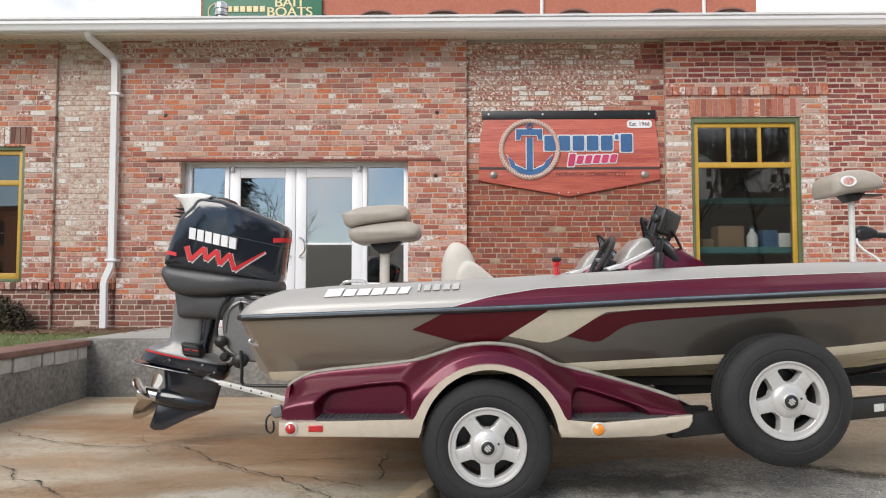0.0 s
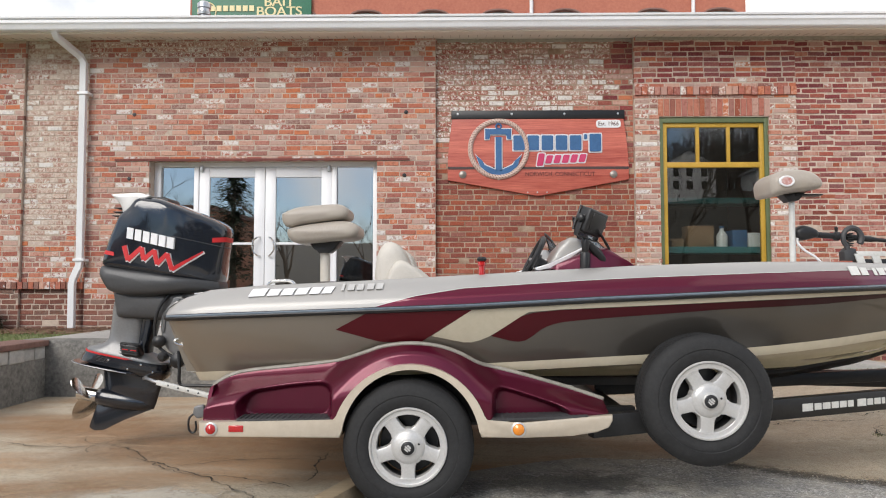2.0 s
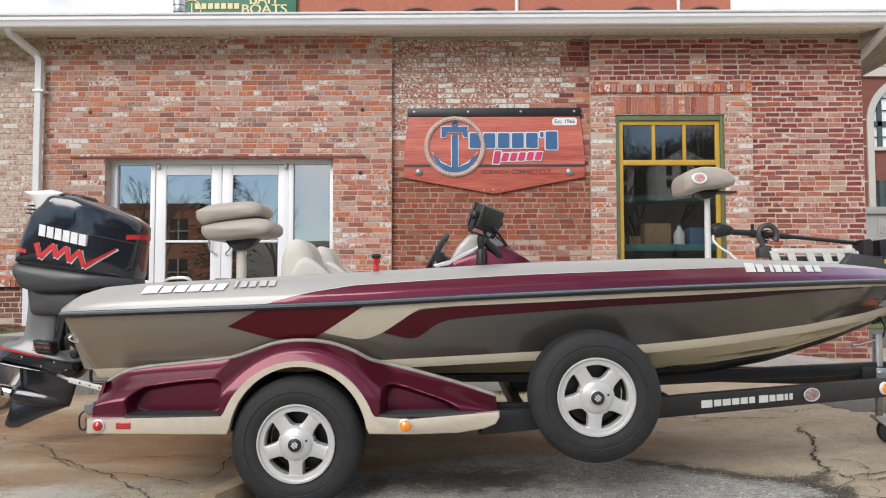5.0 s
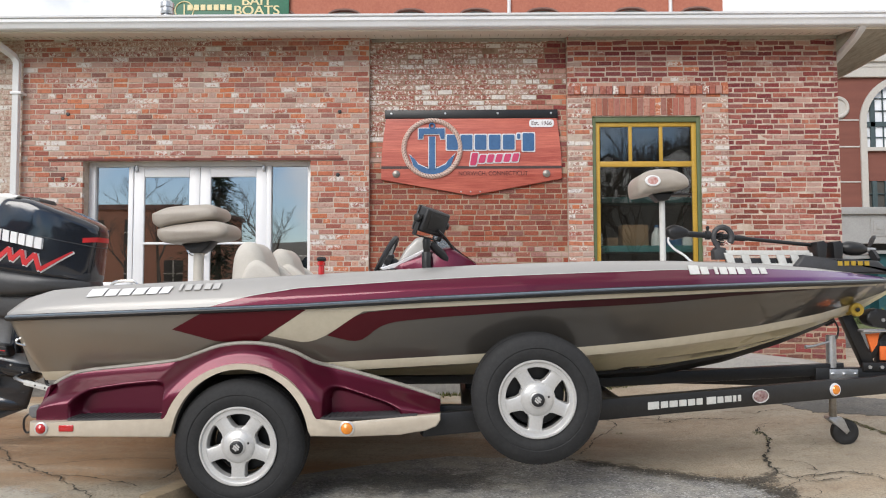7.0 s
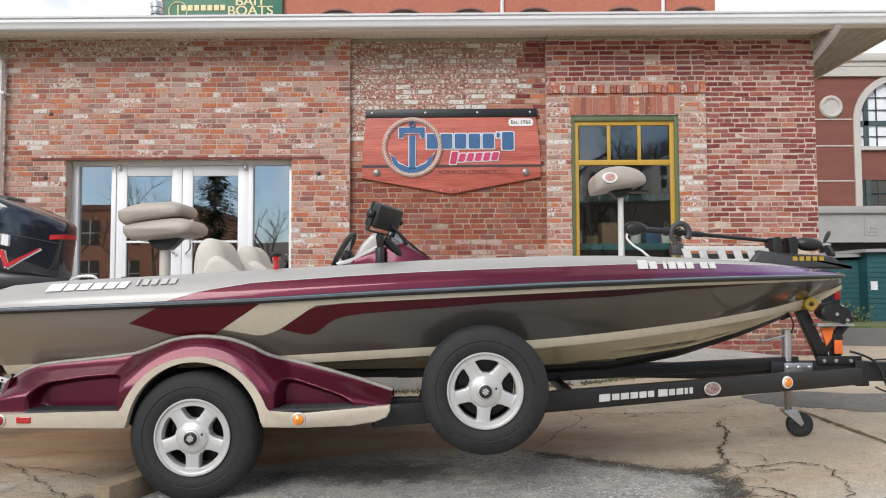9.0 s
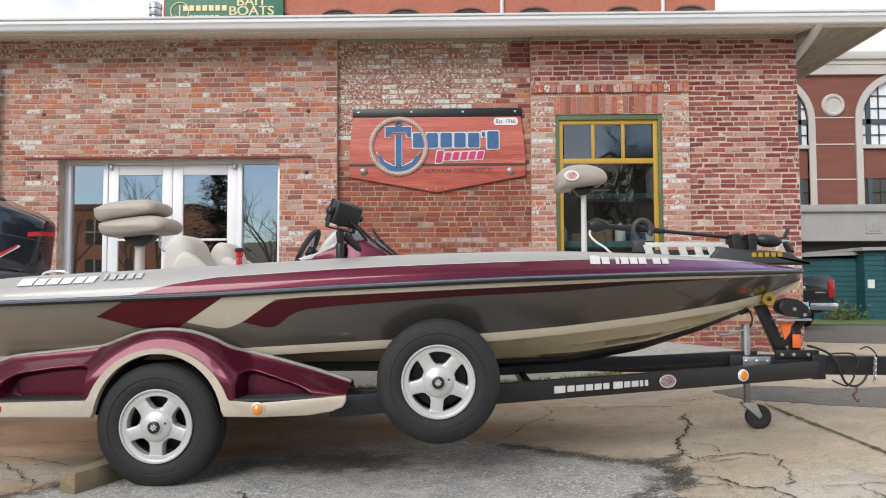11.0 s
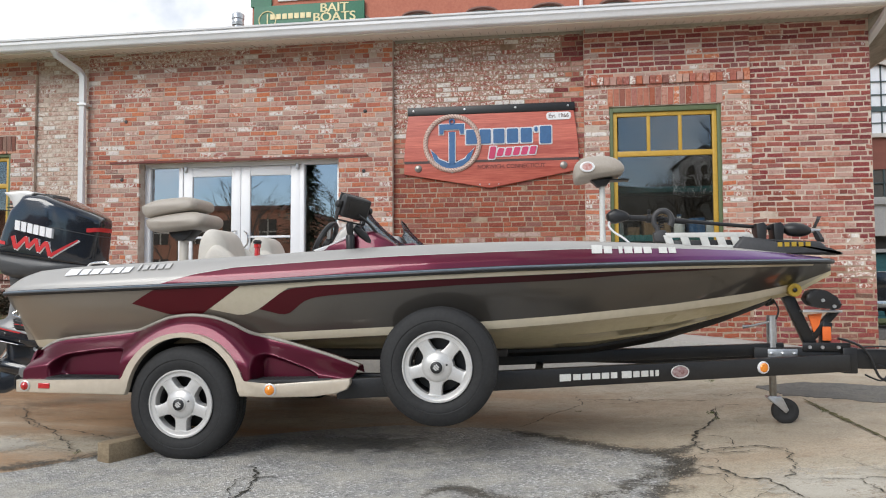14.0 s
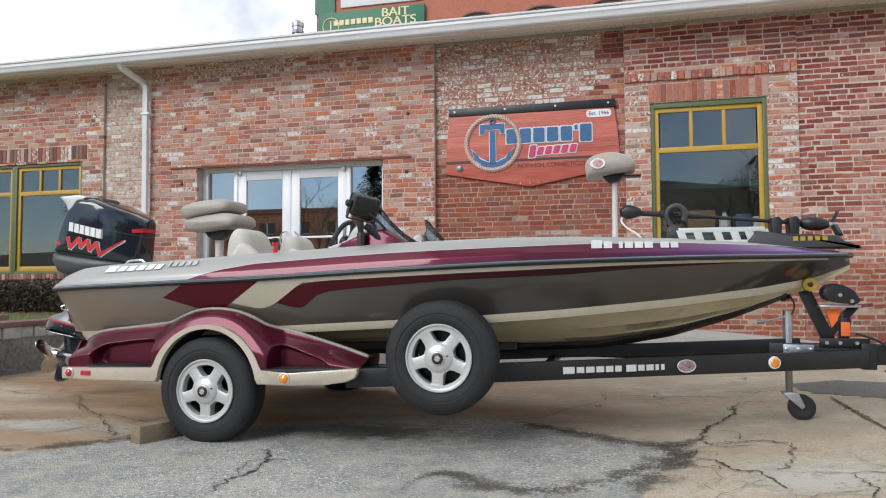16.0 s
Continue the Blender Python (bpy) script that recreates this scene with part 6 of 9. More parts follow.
# ---- consoles, wheel, windscreens, fish finder ----
for s, name in ((-1, "helm_console"), (1, "passenger_console")):
    cy = YC + s * 0.66
    bm = B()
    prof = [(0.86, 0.9), (0.84, 1.22), (0.78, 1.26), (0.82, 1.285), (1.0, 1.37), (1.1, 1.38), (1.22, 1.30), (1.36, 1.22), (1.36, 0.9)]
    prism(bm, prof, cy - 0.26, cy + 0.26, "y", 0.03, 3)
    con = part(name, bm, WINE, boat, "wine-red moulded console")
    bm = B()
    prism(bm, [(0.70, 1.265), (0.80, 1.295), (0.98, 1.385), (0.97, 1.362), (0.82, 1.27), (0.72, 1.25)], cy - 0.2, cy + 0.2, "y", 0.008, 2)
    part("dash_panel", bm, WHITE_METAL, con, "pale dash panel")
    bm = B()
    pillow(bm, rounded_poly([(0.79, 1.285), (0.84, 1.375), (0.91, 1.445), (0.965, 1.44), (1.0, 1.37), (0.92, 1.30)], 0.02), cy - 0.15, cy + 0.15, 0.03)
    part("instrument_pod", bm, CAP_SILVER, con, "pale silver instrument pod")
    # arched, raked windscreen
    bm = B()
    rings = []
    for w, e in ((-0.205, 0.13), (-0.185, 0.06), (-0.14, 0.015), (-0.07, 0.0), (0.0, -0.005), (0.07, 0.0), (0.14, 0.015), (0.185, 0.06), (0.205, 0.13)):
        q = (w / 0.205) ** 2
        low, top = Vector((1.25 - e, cy + w, 1.295)), Vector((0.955 + 0.10 * q - e * 0.4, cy + w * 0.92, 1.57 - 0.14 * q))
        rings.append([low.lerp(top, k / 4) + Vector((0, 0, -0.022 * math.sin(math.pi * k / 4))) for k in range(5)])
    loft(bm, rings, False, False)
    bmesh.ops.solidify(bm, geom=list(bm.faces), thickness=0.006)
    ws = part("windscreen", bm, SCREEN, con, "smoked acrylic windscreen")
    bm = B()
    tube(bm, rings[0][:4] + [g[4] + Vector((0, 0, 0.003)) for g in rings] + rings[-1][3::-1], 0.0055, 8)
    part("edge_trim", bm, BLACK_PLASTIC, ws, "black rubber edge trim")
cy = YC - 0.66
wheel_m = pose(0.715, cy, 1.325, 0, -62, 0)
bm = B()
tube(bm, [wheel_m @ Vector((0.135 * math.cos(a), 0.135 * math.sin(a), 0)) for a in np.linspace(0, 6.283, 33)[:-1]], 0.017, 8, True)
sw = part("steering_wheel", bm, BLACK_PLASTIC, boat, "black steering wheel")
for a in (90, 210, 330):
    bm = B()
    c, d = math.cos(radians(a)), math.sin(radians(a))
    tube(bm, [wheel_m @ Vector((0.02 * c, 0.02 * d, -0.02)), wheel_m @ Vector((0.13 * c, 0.13 * d, 0))], 0.012, 8)
    part("spoke", bm, GALV, sw)
bm = B()
lathe(bm, [(0.045, -0.03), (0.045, 0.0), (0.03, 0.01)], wheel_m @ Vector((0, 0, -0.01)), wheel_m.to_3x3() @ Vector((0, 0, 1)), 16, True)
tube(bm, [wheel_m @ Vector((0, 0, -0.02)), wheel_m @ Vector((0, 0, -0.2))], 0.03, 10)
part("hub", bm, BLACK_PLASTIC, sw)
ff = thing("fish_finder", "black fish finder on a tilting bracket beside the helm", "fish finder", (1.0, -5.56, 1.27))
fm = pose(1.0, -5.60, 1.515, 6, 19, 0) @ pose(0, 0, 0, 0, 0, -42) @ Matrix.Diagonal((0.8, 0.88, 0.82, 1))
bm = B()
box(bm, -0.04, 0.05, -0.105, 0.105, -0.082, 0.082, 0.014, 3, fm)
body = part("case", bm, BLACK_PLASTIC, ff)
bm = B()
box(bm, -0.047, -0.039, -0.09, 0.09, -0.068, 0.068, 0.004, 2, fm)
part("screen", bm, surface("dark_screen", (0.01, 0.012, 0.014), (0.02, 0.022, 0.025), 0.1), body)
bm = B()
for q in ((-0.108, 0.108, 0.072, 0.085), (-0.108, 0.108, -0.085, -0.072), (-0.108, -0.094, -0.072, 0.072), (0.094, 0.108, -0.072, 0.072)):
    box(bm, -0.052, -0.038, q[0], q[1], q[2], q[3], 0.003, 2, fm)
part("bezel", bm, COWL_GREY, body, "grey front bezel")
bm = B()
box(bm, 0.048, 0.056, -0.07, 0.075, -0.055, 0.058, 0.004, 2, fm)
part("back_cover", bm, BLACK_STEEL, body, "raised dark back cover")
bm = B()
for s in (-1, 1):
    box(bm, -0.02, 0.02, s * 0.112 - 0.005, s * 0.112 + 0.005, -0.11, 0.03, 0.004, 2, fm)
box(bm, -0.02, 0.02, -0.115, 0.115, -0.118, -0.108, 0.004, 2, fm)
part("bracket", bm, BLACK_PLASTIC, ff)
for s in (-1, 1):
    bm = B()
    lathe(bm, [(0.022, 0), (0.022, 0.02), (0.014, 0.026)], fm @ Vector((0, s * 0.117, 0.0)), fm.to_3x3() @ Vector((0, s, 0)), 12, True)
    part("knob", bm, BLACK_PLASTIC, ff)
bm = B()
foot = fm @ Vector((0, 0, -0.112))
tube(bm, [foot, foot + Vector((0, 0, -0.02)), foot + Vector((0.0, 0.01, -0.075)), foot + Vector((0.0, 0.015, -0.085)), foot + Vector((0, 0.03, -0.2))], [0.016, 0.024, 0.018, 0.028, 0.026], 12)
part("ball_mount", bm, BLACK_PLASTIC, ff)
bm = B()
tube(bm, [foot + Vector((0.02, 0.03, -0.03)), foot + Vector((0.08, 0.06, -0.085)), foot + Vector((0.15, 0.09, -0.16)), foot + Vector((0.17, 0.1, -0.2))], [0.02, 0.026, 0.026, 0.03], 10)
part("swing_arm", bm, BLACK_PLASTIC, ff, "black swinging arm")
bm = B()
tube(bm, smooth_curve([fm @ Vector((0.06, 0.02, -0.04)), (1.08, -5.55, 1.42), (1.12, -5.5, 1.35), (1.08, -5.45, 1.28)], 5), 0.008, 6)
part("cable", bm, BLACK_PLASTIC, ff)

# ---- trolling motor on the bow ----
TY = YC + 0.06
tm = thing("trolling_motor", "black trolling motor stowed flat on the bow deck", "trolling motor", (3.4, TY, 1.27))
bm = B()
for q in ([(3.0, 1.368), (2.985, 1.402), (3.55, 1.400), (3.56, 1.368)], [(3.0, 1.27), (3.0, 1.312), (3.56, 1.312), (3.56, 1.27)]):
    prism(bm, q, TY - 0.06, TY - 0.045, "y", 0.002)
for xx in (2.985, 3.095, 3.225, 3.335, 3.43, 3.53):
    prism(bm, [(xx + 0.015, 1.305), (xx - 0.012, 1.385), (xx + 0.042, 1.385), (xx + 0.068, 1.305)], TY - 0.059, TY - 0.046, "y", 0.001)
part("side_plate", bm, PALE_STEEL, tm, "white slotted mounting frame")
bm = B()
box(bm, 3.02, 3.56, TY - 0.04, TY + 0.06, 1.26, 1.35, 0.01)
part("base", bm, BLACK_PLASTIC, tm)
bm = B()
prism(bm, [(3.44, 1.30), (3.50, 1.37), (3.62, 1.352), (4.0, 1.328), (4.03, 1.30), (4.05, 1.266), (4.14, 1.252), (4.14, 1.238), (3.7, 1.25), (3.44, 1.27)], TY - 0.1, TY + 0.08, "y", 0.018, 3)
house = part("housing", bm, GREY_PLASTIC, tm)
for k in range(5):
    bm = B()
    box(bm, 3.72 + 0.045 * k, 3.75 + 0.045 * k, TY - 0.106, TY - 0.098, 1.295, 1.325)
    part("bar", bm, YELLOW_ROLLER, house)
bm = B()
tube(bm, [(2.62, TY, 1.527), (2.95, TY, 1.505), (3.12, TY, 1.487), (3.16, TY, 1.484), (3.8, TY, 1.42)], [0.021, 0.021, 0.021, 0.0135, 0.0135], 12)
part("shaft", bm, BLACK_PLASTIC, tm)
bm = B()
pillow(bm, rounded_poly([(2.59, 1.50), (2.585, 1.55), (2.64, 1.585), (2.70, 1.57), (2.745, 1.545), (2.75, 1.505), (2.70, 1.49), (2.64, 1.475)], 0.02), TY - 0.055, TY + 0.055, 0.03)
part("control_head", bm, BLACK_PLASTIC, tm)
bm = B()
lathe(bm, [(0.024, -0.02), (0.031, -0.014), (0.031, 0.014), (0.024, 0.02)], (2.885, TY, 1.509), (1, 0, -0.07), 14, True)
lathe(bm, [(0.007, 0), (0.012, 0.02), (0.012, 0.035), (0.006, 0.04)], (2.885, TY, 1.535), (0, 0, 1), 10, True)
part("depth_collar", bm, BLACK_PLASTIC, tm)
# hooked clamp that holds the shaft, with its spring
bm = B()
prism(bm, [(2.915, 1.34), (2.91, 1.40), (2.94, 1.43), (2.995, 1.42), (3.02, 1.34)], TY - 0.045, TY + 0.035, "y", 0.012, 2)
hook = [(2.975 + 0.062 * math.cos(a), TY - 0.03, 1.495 + 0.068 * math.sin(a)) for a in np.linspace(radians(235), radians(-35), 16)]
tube(bm, hook, [0.018] * 8 + [0.02] * 4 + [0.022] * 4, 8)
tube(bm, [(2.94, TY - 0.03, 1.42), (2.935, TY - 0.03, 1.45)], 0.018, 8)
part("shaft_clamp", bm, GREY_PLASTIC, tm, "hooked grey clamp")
bm = B()
tube(bm, [(2.965 + 0.02 * math.cos(a * 5) + 0.0, TY - 0.02 + 0.02 * math.sin(a * 5), 1.44 + 0.014 * a) for a in np.linspace(0, 6.2, 60)], 0.0045, 6)
part("spring", bm, BLACK_STEEL, tm)
bm = B()
lathe(bm, [(0.014, -0.085), (0.03, -0.07), (0.046, -0.035), (0.049, 0.0), (0.046, 0.045), (0.034, 0.08), (0.02, 0.10)], (3.86, TY - 0.02, 1.415), (1, 0, -0.1), 20, True)
part("motor_pod", bm, BLACK_PLASTIC, tm)
bm = B()
lathe(bm, [(0.014, 0), (0.016, 0.03), (0.008, 0.075)], (3.95, TY - 0.02, 1.405), (1, 0, 0.05), 12, True)
part("propeller_nut", bm, GALV, tm, "steel propeller nut")
for k in (0, 1):
    bm = B()
    e = 1 if k == 0 else -1
    loft(bm, [[Vector((3.985 + dx * 2.2 + 0.035 * t, TY - 0.02 + e * (0.012 + w_), 1.415 + e * (0.012 + 0.085 * t) * 0.92)) for dx, w_ in ((-0.006, -wd), (0.004, -wd), (0.010, wd), (0.0, wd))] for t, wd in ((0, 0.012), (0.35, 0.026), (0.75, 0.028), (1.0, 0.012))])
    part("propeller_blade", bm, GREY_PLASTIC, tm)
for xx in (3.62, 3.73):
    bm = B()
    prism(bm, [(xx - 0.02, 1.30), (xx - 0.03, 1.455), (xx + 0.02, 1.465), (xx + 0.04, 1.44), (xx + 0.03, 1.30)], TY - 0.09, TY + 0.05, "y", 0.006)
    part("strap", bm, BLACK_PLASTIC, tm)
bm = B()
tube(bm, smooth_curve([(2.61, TY - 0.02, 1.50), (2.60, TY - 0.04, 1.46), (2.64, TY - 0.05, 1.41), (2.70, TY - 0.055, 1.37), (2.75, TY - 0.06, 1.325), (2.83, TY - 0.06, 1.29), (2.93, TY - 0.06, 1.275)], 6), 0.008, 8)
part("cable", bm, WHITE_METAL, tm, "white coiled cable")



# ---- outboard motor ----
ob_m = thing("outboard_motor", "black and grey outboard motor, tilted up, with red graphics", "outboard motor", (-1.9, YC, 0.2))
W = 0.235


def near(poly, f):
    """The outline drawn together towards the eye's axis, for a part that is wide."""
    return [(0.14 + (x - 0.14) * f, 1.165 + (z - 1.165) * f) for x, z in poly]


def drawn_in(bm):
    """The engine cover narrows towards its front."""
    for v in bm.verts:
        v.co.y = YC + (v.co.y - YC) * (1 - 0.62 * clamp((v.co.x + 1.66) / 0.36) ** 1.7)


bm = B()
cowl = rounded_poly([(-2.165, 1.305), (-2.115, 1.48), (-2.045, 1.66), (-1.975, 1.715), (-1.93, 1.785), (-1.76, 1.765), (-1.44, 1.635), (-1.335, 1.575), (-1.345, 1.50), (-1.385, 1.185), (-1.45, 1.19)], 0.035)
pillow(bm, near(cowl, 0.968), YC - W, YC + W, 0.055)
drawn_in(bm)
cw = part("cowl", bm, COWL_BLACK, ob_m, "glossy blue-black cowl")
bm = B()
scoop = rounded_poly([(-2.035, 1.775), (-1.84, 1.785), (-1.755, 1.765), (-1.81, 1.735), (-1.90, 1.66), (-1.935, 1.615), (-1.955, 1.69), (-1.985, 1.735)], 0.012)
pillow(bm, scoop, YC - 0.215, YC + 0.215, 0.012)
# pale alloy stands in for the sky reflected on the glossy scoop
part("air_scoop", bm, ALLOY, cw, "rear air scoop with the sky's sheen painted pale grey")
for k in range(3):
    bm = B()
    box(bm, -2.03 + 0.006 * k, -1.93, YC - 0.19, YC + 0.19, 1.63 + 0.026 * k, 1.637 + 0.026 * k, 0.003)
    part("vent_fin", bm, BLACK_PLASTIC, cw)
bm = B()
prism(bm, rounded_poly([(-1.80, 1.772), (-1.70, 1.765), (-1.68, 1.735), (-1.79, 1.75)], 0.01), YC - 0.1, YC + 0.1, "y", 0.008)
part("latch", bm, BLACK_PLASTIC, cw)


def cowl_band(planes, name, mat):
    """A painted band: the cover's own skin, a little proud, between planes (point, normal kept)."""
    bm = B()
    pillow(bm, near(cowl, 0.968), YC - W, YC + W, 0.055)
    drawn_in(bm)
    bmesh.ops.recalc_face_normals(bm, faces=bm.faces)
    bm.normal_update()
    for v in bm.verts:
        v.co += v.normal * 0.003
    for co, no in planes:
        bmesh.ops.bisect_plane(bm, geom=list(bm.verts) + list(bm.edges) + list(bm.faces), plane_co=co, plane_no=no, clear_inner=True)
    part(name, bm, mat, cw)


cowl_band([((-1.35, 0, 1.458), (-0.1, 0, 1)), ((-1.35, 0, 1.49), (0.1, 0, -1)), ((-1.372, 0, 0), (1, 0, 0))], "red_flash", RED_PAINT)
cowl_band([((-2.03, 0, 1.372), (0.2, 0, 1)), ((-2.03, 0, 1.398), (-0.2, 0, -1)), ((-1.985, 0, 0), (-1, 0, 0))], "red_flash", RED_PAINT)
cowl_band([((-1.77, 0, 1.526), (0.217, 0, 1)), ((-1.77, 0, 1.531), (-0.217, 0, -1)), ((-1.80, 0, 0), (1, 0, 0))], "crease", COWL_GREY)
# white bars, and a jagged red flourish edged in white
yb = YC - W - 0.008
for k in range(6):
    x = -1.905 + 0.053 * k
    z = 1.516 - 0.0125 * k
    bm = B()
    prism(bm, [(x + 0.002, z - 0.036), (x + 0.044, z - 0.046), (x + 0.049, z + 0.028), (x + 0.007, z + 0.037)], yb - 0.002, yb + 0.03, "y")
    drawn_in(bm)
    part("bar", bm, WHITE_PAINT, cw)
bends = [(-1.915, 1.43), (-1.89, 1.335), (-1.80, 1.418), (-1.785, 1.338), (-1.715, 1.40), (-1.695, 1.308), (-1.63, 1.378), (-1.60, 1.272), (-1.42, 1.392)]
zig = [(a, b, 0.016 - 0.0004 * k, 0.013 if k < 7 else 0.005) for k, (a, b) in enumerate(zip(bends, bends[1:]))]
for k, (a, b, wa, wb) in enumerate(zig):
    a, b = Vector(a), Vector(b)
    d = (b - a).normalized()
    nn = Vector((-d.y, d.x))
    for name, mat, g, dy in (("stroke_edge", WHITE_PAINT, 0.004, 0.0), ("stroke", RED_PAINT, 0.0, 0.008)):
        off = Vector((0.002, -0.004)) if g else Vector((0, 0))
        low = [a.lerp(b, i / 6) + d * g * (i / 3 - 1) + off - nn * (wa + (wb - wa) * i / 6 + g) for i in range(7)]
        high = [a.lerp(b, i / 6) + d * g * (i / 3 - 1) + off + nn * (wa + (wb - wa) * i / 6 + g * 0.3) for i in range(7)]
        q = low + high[::-1]
        bm = B()
        prism(bm, [tuple(p) for p in q], yb - 0.0005 * k - dy * 0.8, yb + 0.03, "y")
        drawn_in(bm)
        part(name, bm, mat, cw)
bm = B()
pillow(bm, near(rounded_poly([(-2.185, 1.255), (-2.165, 1.315), (-1.385, 1.20), (-1.375, 1.13), (-1.55, 1.125), (-1.80, 1.10), (-2.0, 1.10), (-2.12, 1.135)], 0.03), 0.968), YC - 0.232, YC + 0.232, 0.06)
drawn_in(bm)
part("lower_pan", bm, COWL_GREY, ob_m, "charcoal lower cowl")
bm = B()
pillow(bm, near(rounded_poly([(-2.09, 1.15), (-1.60, 1.12), (-1.64, 0.97), (-1.72, 0.93), (-2.06, 0.95)], 0.03), 0.98), YC - 0.15, YC + 0.15, 0.05)
part("apron", bm, surface("apron_grey", (0.05, 0.05, 0.052), (0.07, 0.07, 0.072), 0.45, 0.1), ob_m)
def foil(bm, sections, power=2.6, n=28):
    """Stacked upright sections, each from (x, z) at the back to (x, z) at the front with a half width; blunt ovals."""
    rings = []
    for xa, za, xb, zb, h in sections:
        ring = []
        for k in range(n):
            a = 2 * math.pi * k / n
            c, d = math.cos(a), math.sin(a)
            u = 0.5 + 0.5 * math.copysign(abs(c) ** (2 / power), c)
            ring.append(Vector((xa + (xb - xa) * u, YC + h * math.copysign(abs(d) ** (2 / power), d), za + (zb - za) * u)))
        rings.append(ring)
    loft(bm, rings)


bm = B()
foil(bm, [(-2.07, 1.06, -1.83, 1.0, 0.10), (-2.085, 0.91, -1.855, 0.87, 0.095), (-2.10, 0.815, -1.86, 0.76, 0.098), (-2.13, 0.785, -1.83, 0.71, 0.105), (-2.22, 0.768, -1.74, 0.66, 0.118), (-2.25, 0.752, -1.705, 0.642, 0.125), (-2.252, 0.74, -1.70, 0.63, 0.125)], 3.2)
part("midsection", bm, LEG_PALE, ob_m, "light grey enamelled leg")
bm = B()
foil(bm, [(-1.87, 1.13, -1.745, 1.11, 0.088), (-1.87, 0.99, -1.77, 0.97, 0.085), (-1.885, 0.86, -1.80, 0.84, 0.083), (-1.90, 0.775, -1.825, 0.755, 0.08), (-1.88, 0.70, -1.83, 0.69, 0.07)], 3)
part("leading_edge", bm, COWL_BLACK, ob_m, "glossy black leading edge")
bm = B()
foil(bm, [(-2.254, 0.746, -1.80, 0.654, 0.128), (-2.256, 0.735, -1.80, 0.643, 0.128)], 3.2)
part("red_line", bm, RED_PAINT, ob_m, "red pinstripe")
bm = B()
pillow(bm, rounded_poly([(-1.985, 0.795), (-1.86, 0.775), (-1.835, 0.69), (-1.965, 0.70)], 0.02), YC - 0.15, YC - 0.06, 0.02)
tb = part("mount_cover", bm, BLACK_PLASTIC, ob_m, "ribbed black rubber mount cover")
for k in range(5):
    bm = B()
    z = 0.712 + 0.016 * k
    prism(bm, [(-1.972, z + 0.006), (-1.853, z - 0.008), (-1.853, z - 0.002), (-1.972, z + 0.012)], YC - 0.156, YC - 0.14, "y", 0.002)
    part("rib", bm, BLACK_PLASTIC, tb)
for x, z in ((-1.955, 0.744), (-1.90, 0.737)):
    bm = B()
    prism(bm, [(x, z), (x + 0.04, z - 0.005), (x + 0.04, z + 0.001), (x, z + 0.006)], YC - 0.158, YC - 0.15, "y")
    part("mark", bm, RED_PAINT, tb)
# splash housing, cavitation plate and lower unit
bm = B()
foil(bm, [(-2.256, 0.738, -1.70, 0.63, 0.126), (-2.28, 0.70, -1.695, 0.59, 0.13), (-2.29, 0.675, -1.70, 0.555, 0.128), (-2.22, 0.645, -1.72, 0.53, 0.105), (-2.16, 0.62, -1.75, 0.515, 0.06)], 3.4)
sp = part("splash_housing", bm, LEG_BLACK, ob_m, "glossy black splash housing")
for k in range(4):
    bm = B()
    z = 0.652 + 0.009 * k
    prism(bm, [(-2.14, z + 0.016), (-2.06, z), (-2.06, z + 0.003), (-2.14, z + 0.019)], YC - 0.131, YC - 0.12, "y")
    part("louvre", bm, BLACK_PLASTIC, sp)
for x, z in ((-2.06, 0.673), (-1.93, 0.612), (-1.84, 0.64), (-1.76, 0.59)):
    bm = B()
    lathe(bm, [(0.008, 0), (0.007, 0.004), (0.0005, 0.005)], (x, YC - 0.126, z), (0, -1, 0), 10)
    part("rivet", bm, CHROME, sp)
bm = B()
foil(bm, [(-2.34, 0.668, -1.83, 0.572, 0.155), (-2.345, 0.662, -1.83, 0.565, 0.158), (-2.34, 0.656, -1.83, 0.56, 0.155)], 2.4, 36)
part("cavitation_plate", bm, LEG_BLACK, ob_m, "black cavitation plate with a worn bright edge")
bm = B()
tube(bm, smooth_curve([(-2.345, YC, 0.664), (-2.33, YC - 0.085, 0.662), (-2.25, YC - 0.139, 0.647), (-2.09, YC - 0.159, 0.616), (-1.93, YC - 0.142, 0.585)], 6), 0.0016, 6)
part("plate_edge", bm, GALV, ob_m, "worn bright metal edge")
bm = B()
foil(bm, [(-2.15, 0.62, -1.745, 0.53, 0.05), (-2.145, 0.52, -1.755, 0.47, 0.046), (-2.14, 0.43, -1.785, 0.36, 0.05), (-2.13, 0.38, -1.80, 0.325, 0.03)], 2.0)
part("strut", bm, LEG_BLACK, ob_m)
ax = Vector((-0.985, 0, 0.17)).normalized()
bm = B()
lathe(bm, [(0.045, 0.0), (0.058, 0.012), (0.066, 0.05), (0.068, 0.14), (0.062, 0.24), (0.048, 0.32), (0.025, 0.375), (0.002, 0.395)], (-2.185, YC, 0.418), -ax, 28, True)
part("gearcase", bm, LEG_BLACK, ob_m, "bullet-shaped glossy black gearcase")
bm = B()
prism(bm, rounded_poly([(-2.185, 0.365), (-1.815, 0.325), (-1.98, 0.262), (-2.14, 0.186), (-2.20, 0.184), (-2.238, 0.205)], 0.01), YC - 0.010, YC + 0.010, "y", 0.004)
part("skeg", bm, LEG_BLACK, ob_m)
pc = Vector((-2.185, YC, 0.418))
bm = B()
lathe(bm, [(0.044, 0.0), (0.047, 0.05), (0.045, 0.10), (0.052, 0.125), (0.05, 0.13), (0.03, 0.12), (0.012, 0.08)], pc, ax, 24)
prop = part("propeller", bm, PROP_STEEL, ob_m, "polished steel propeller")
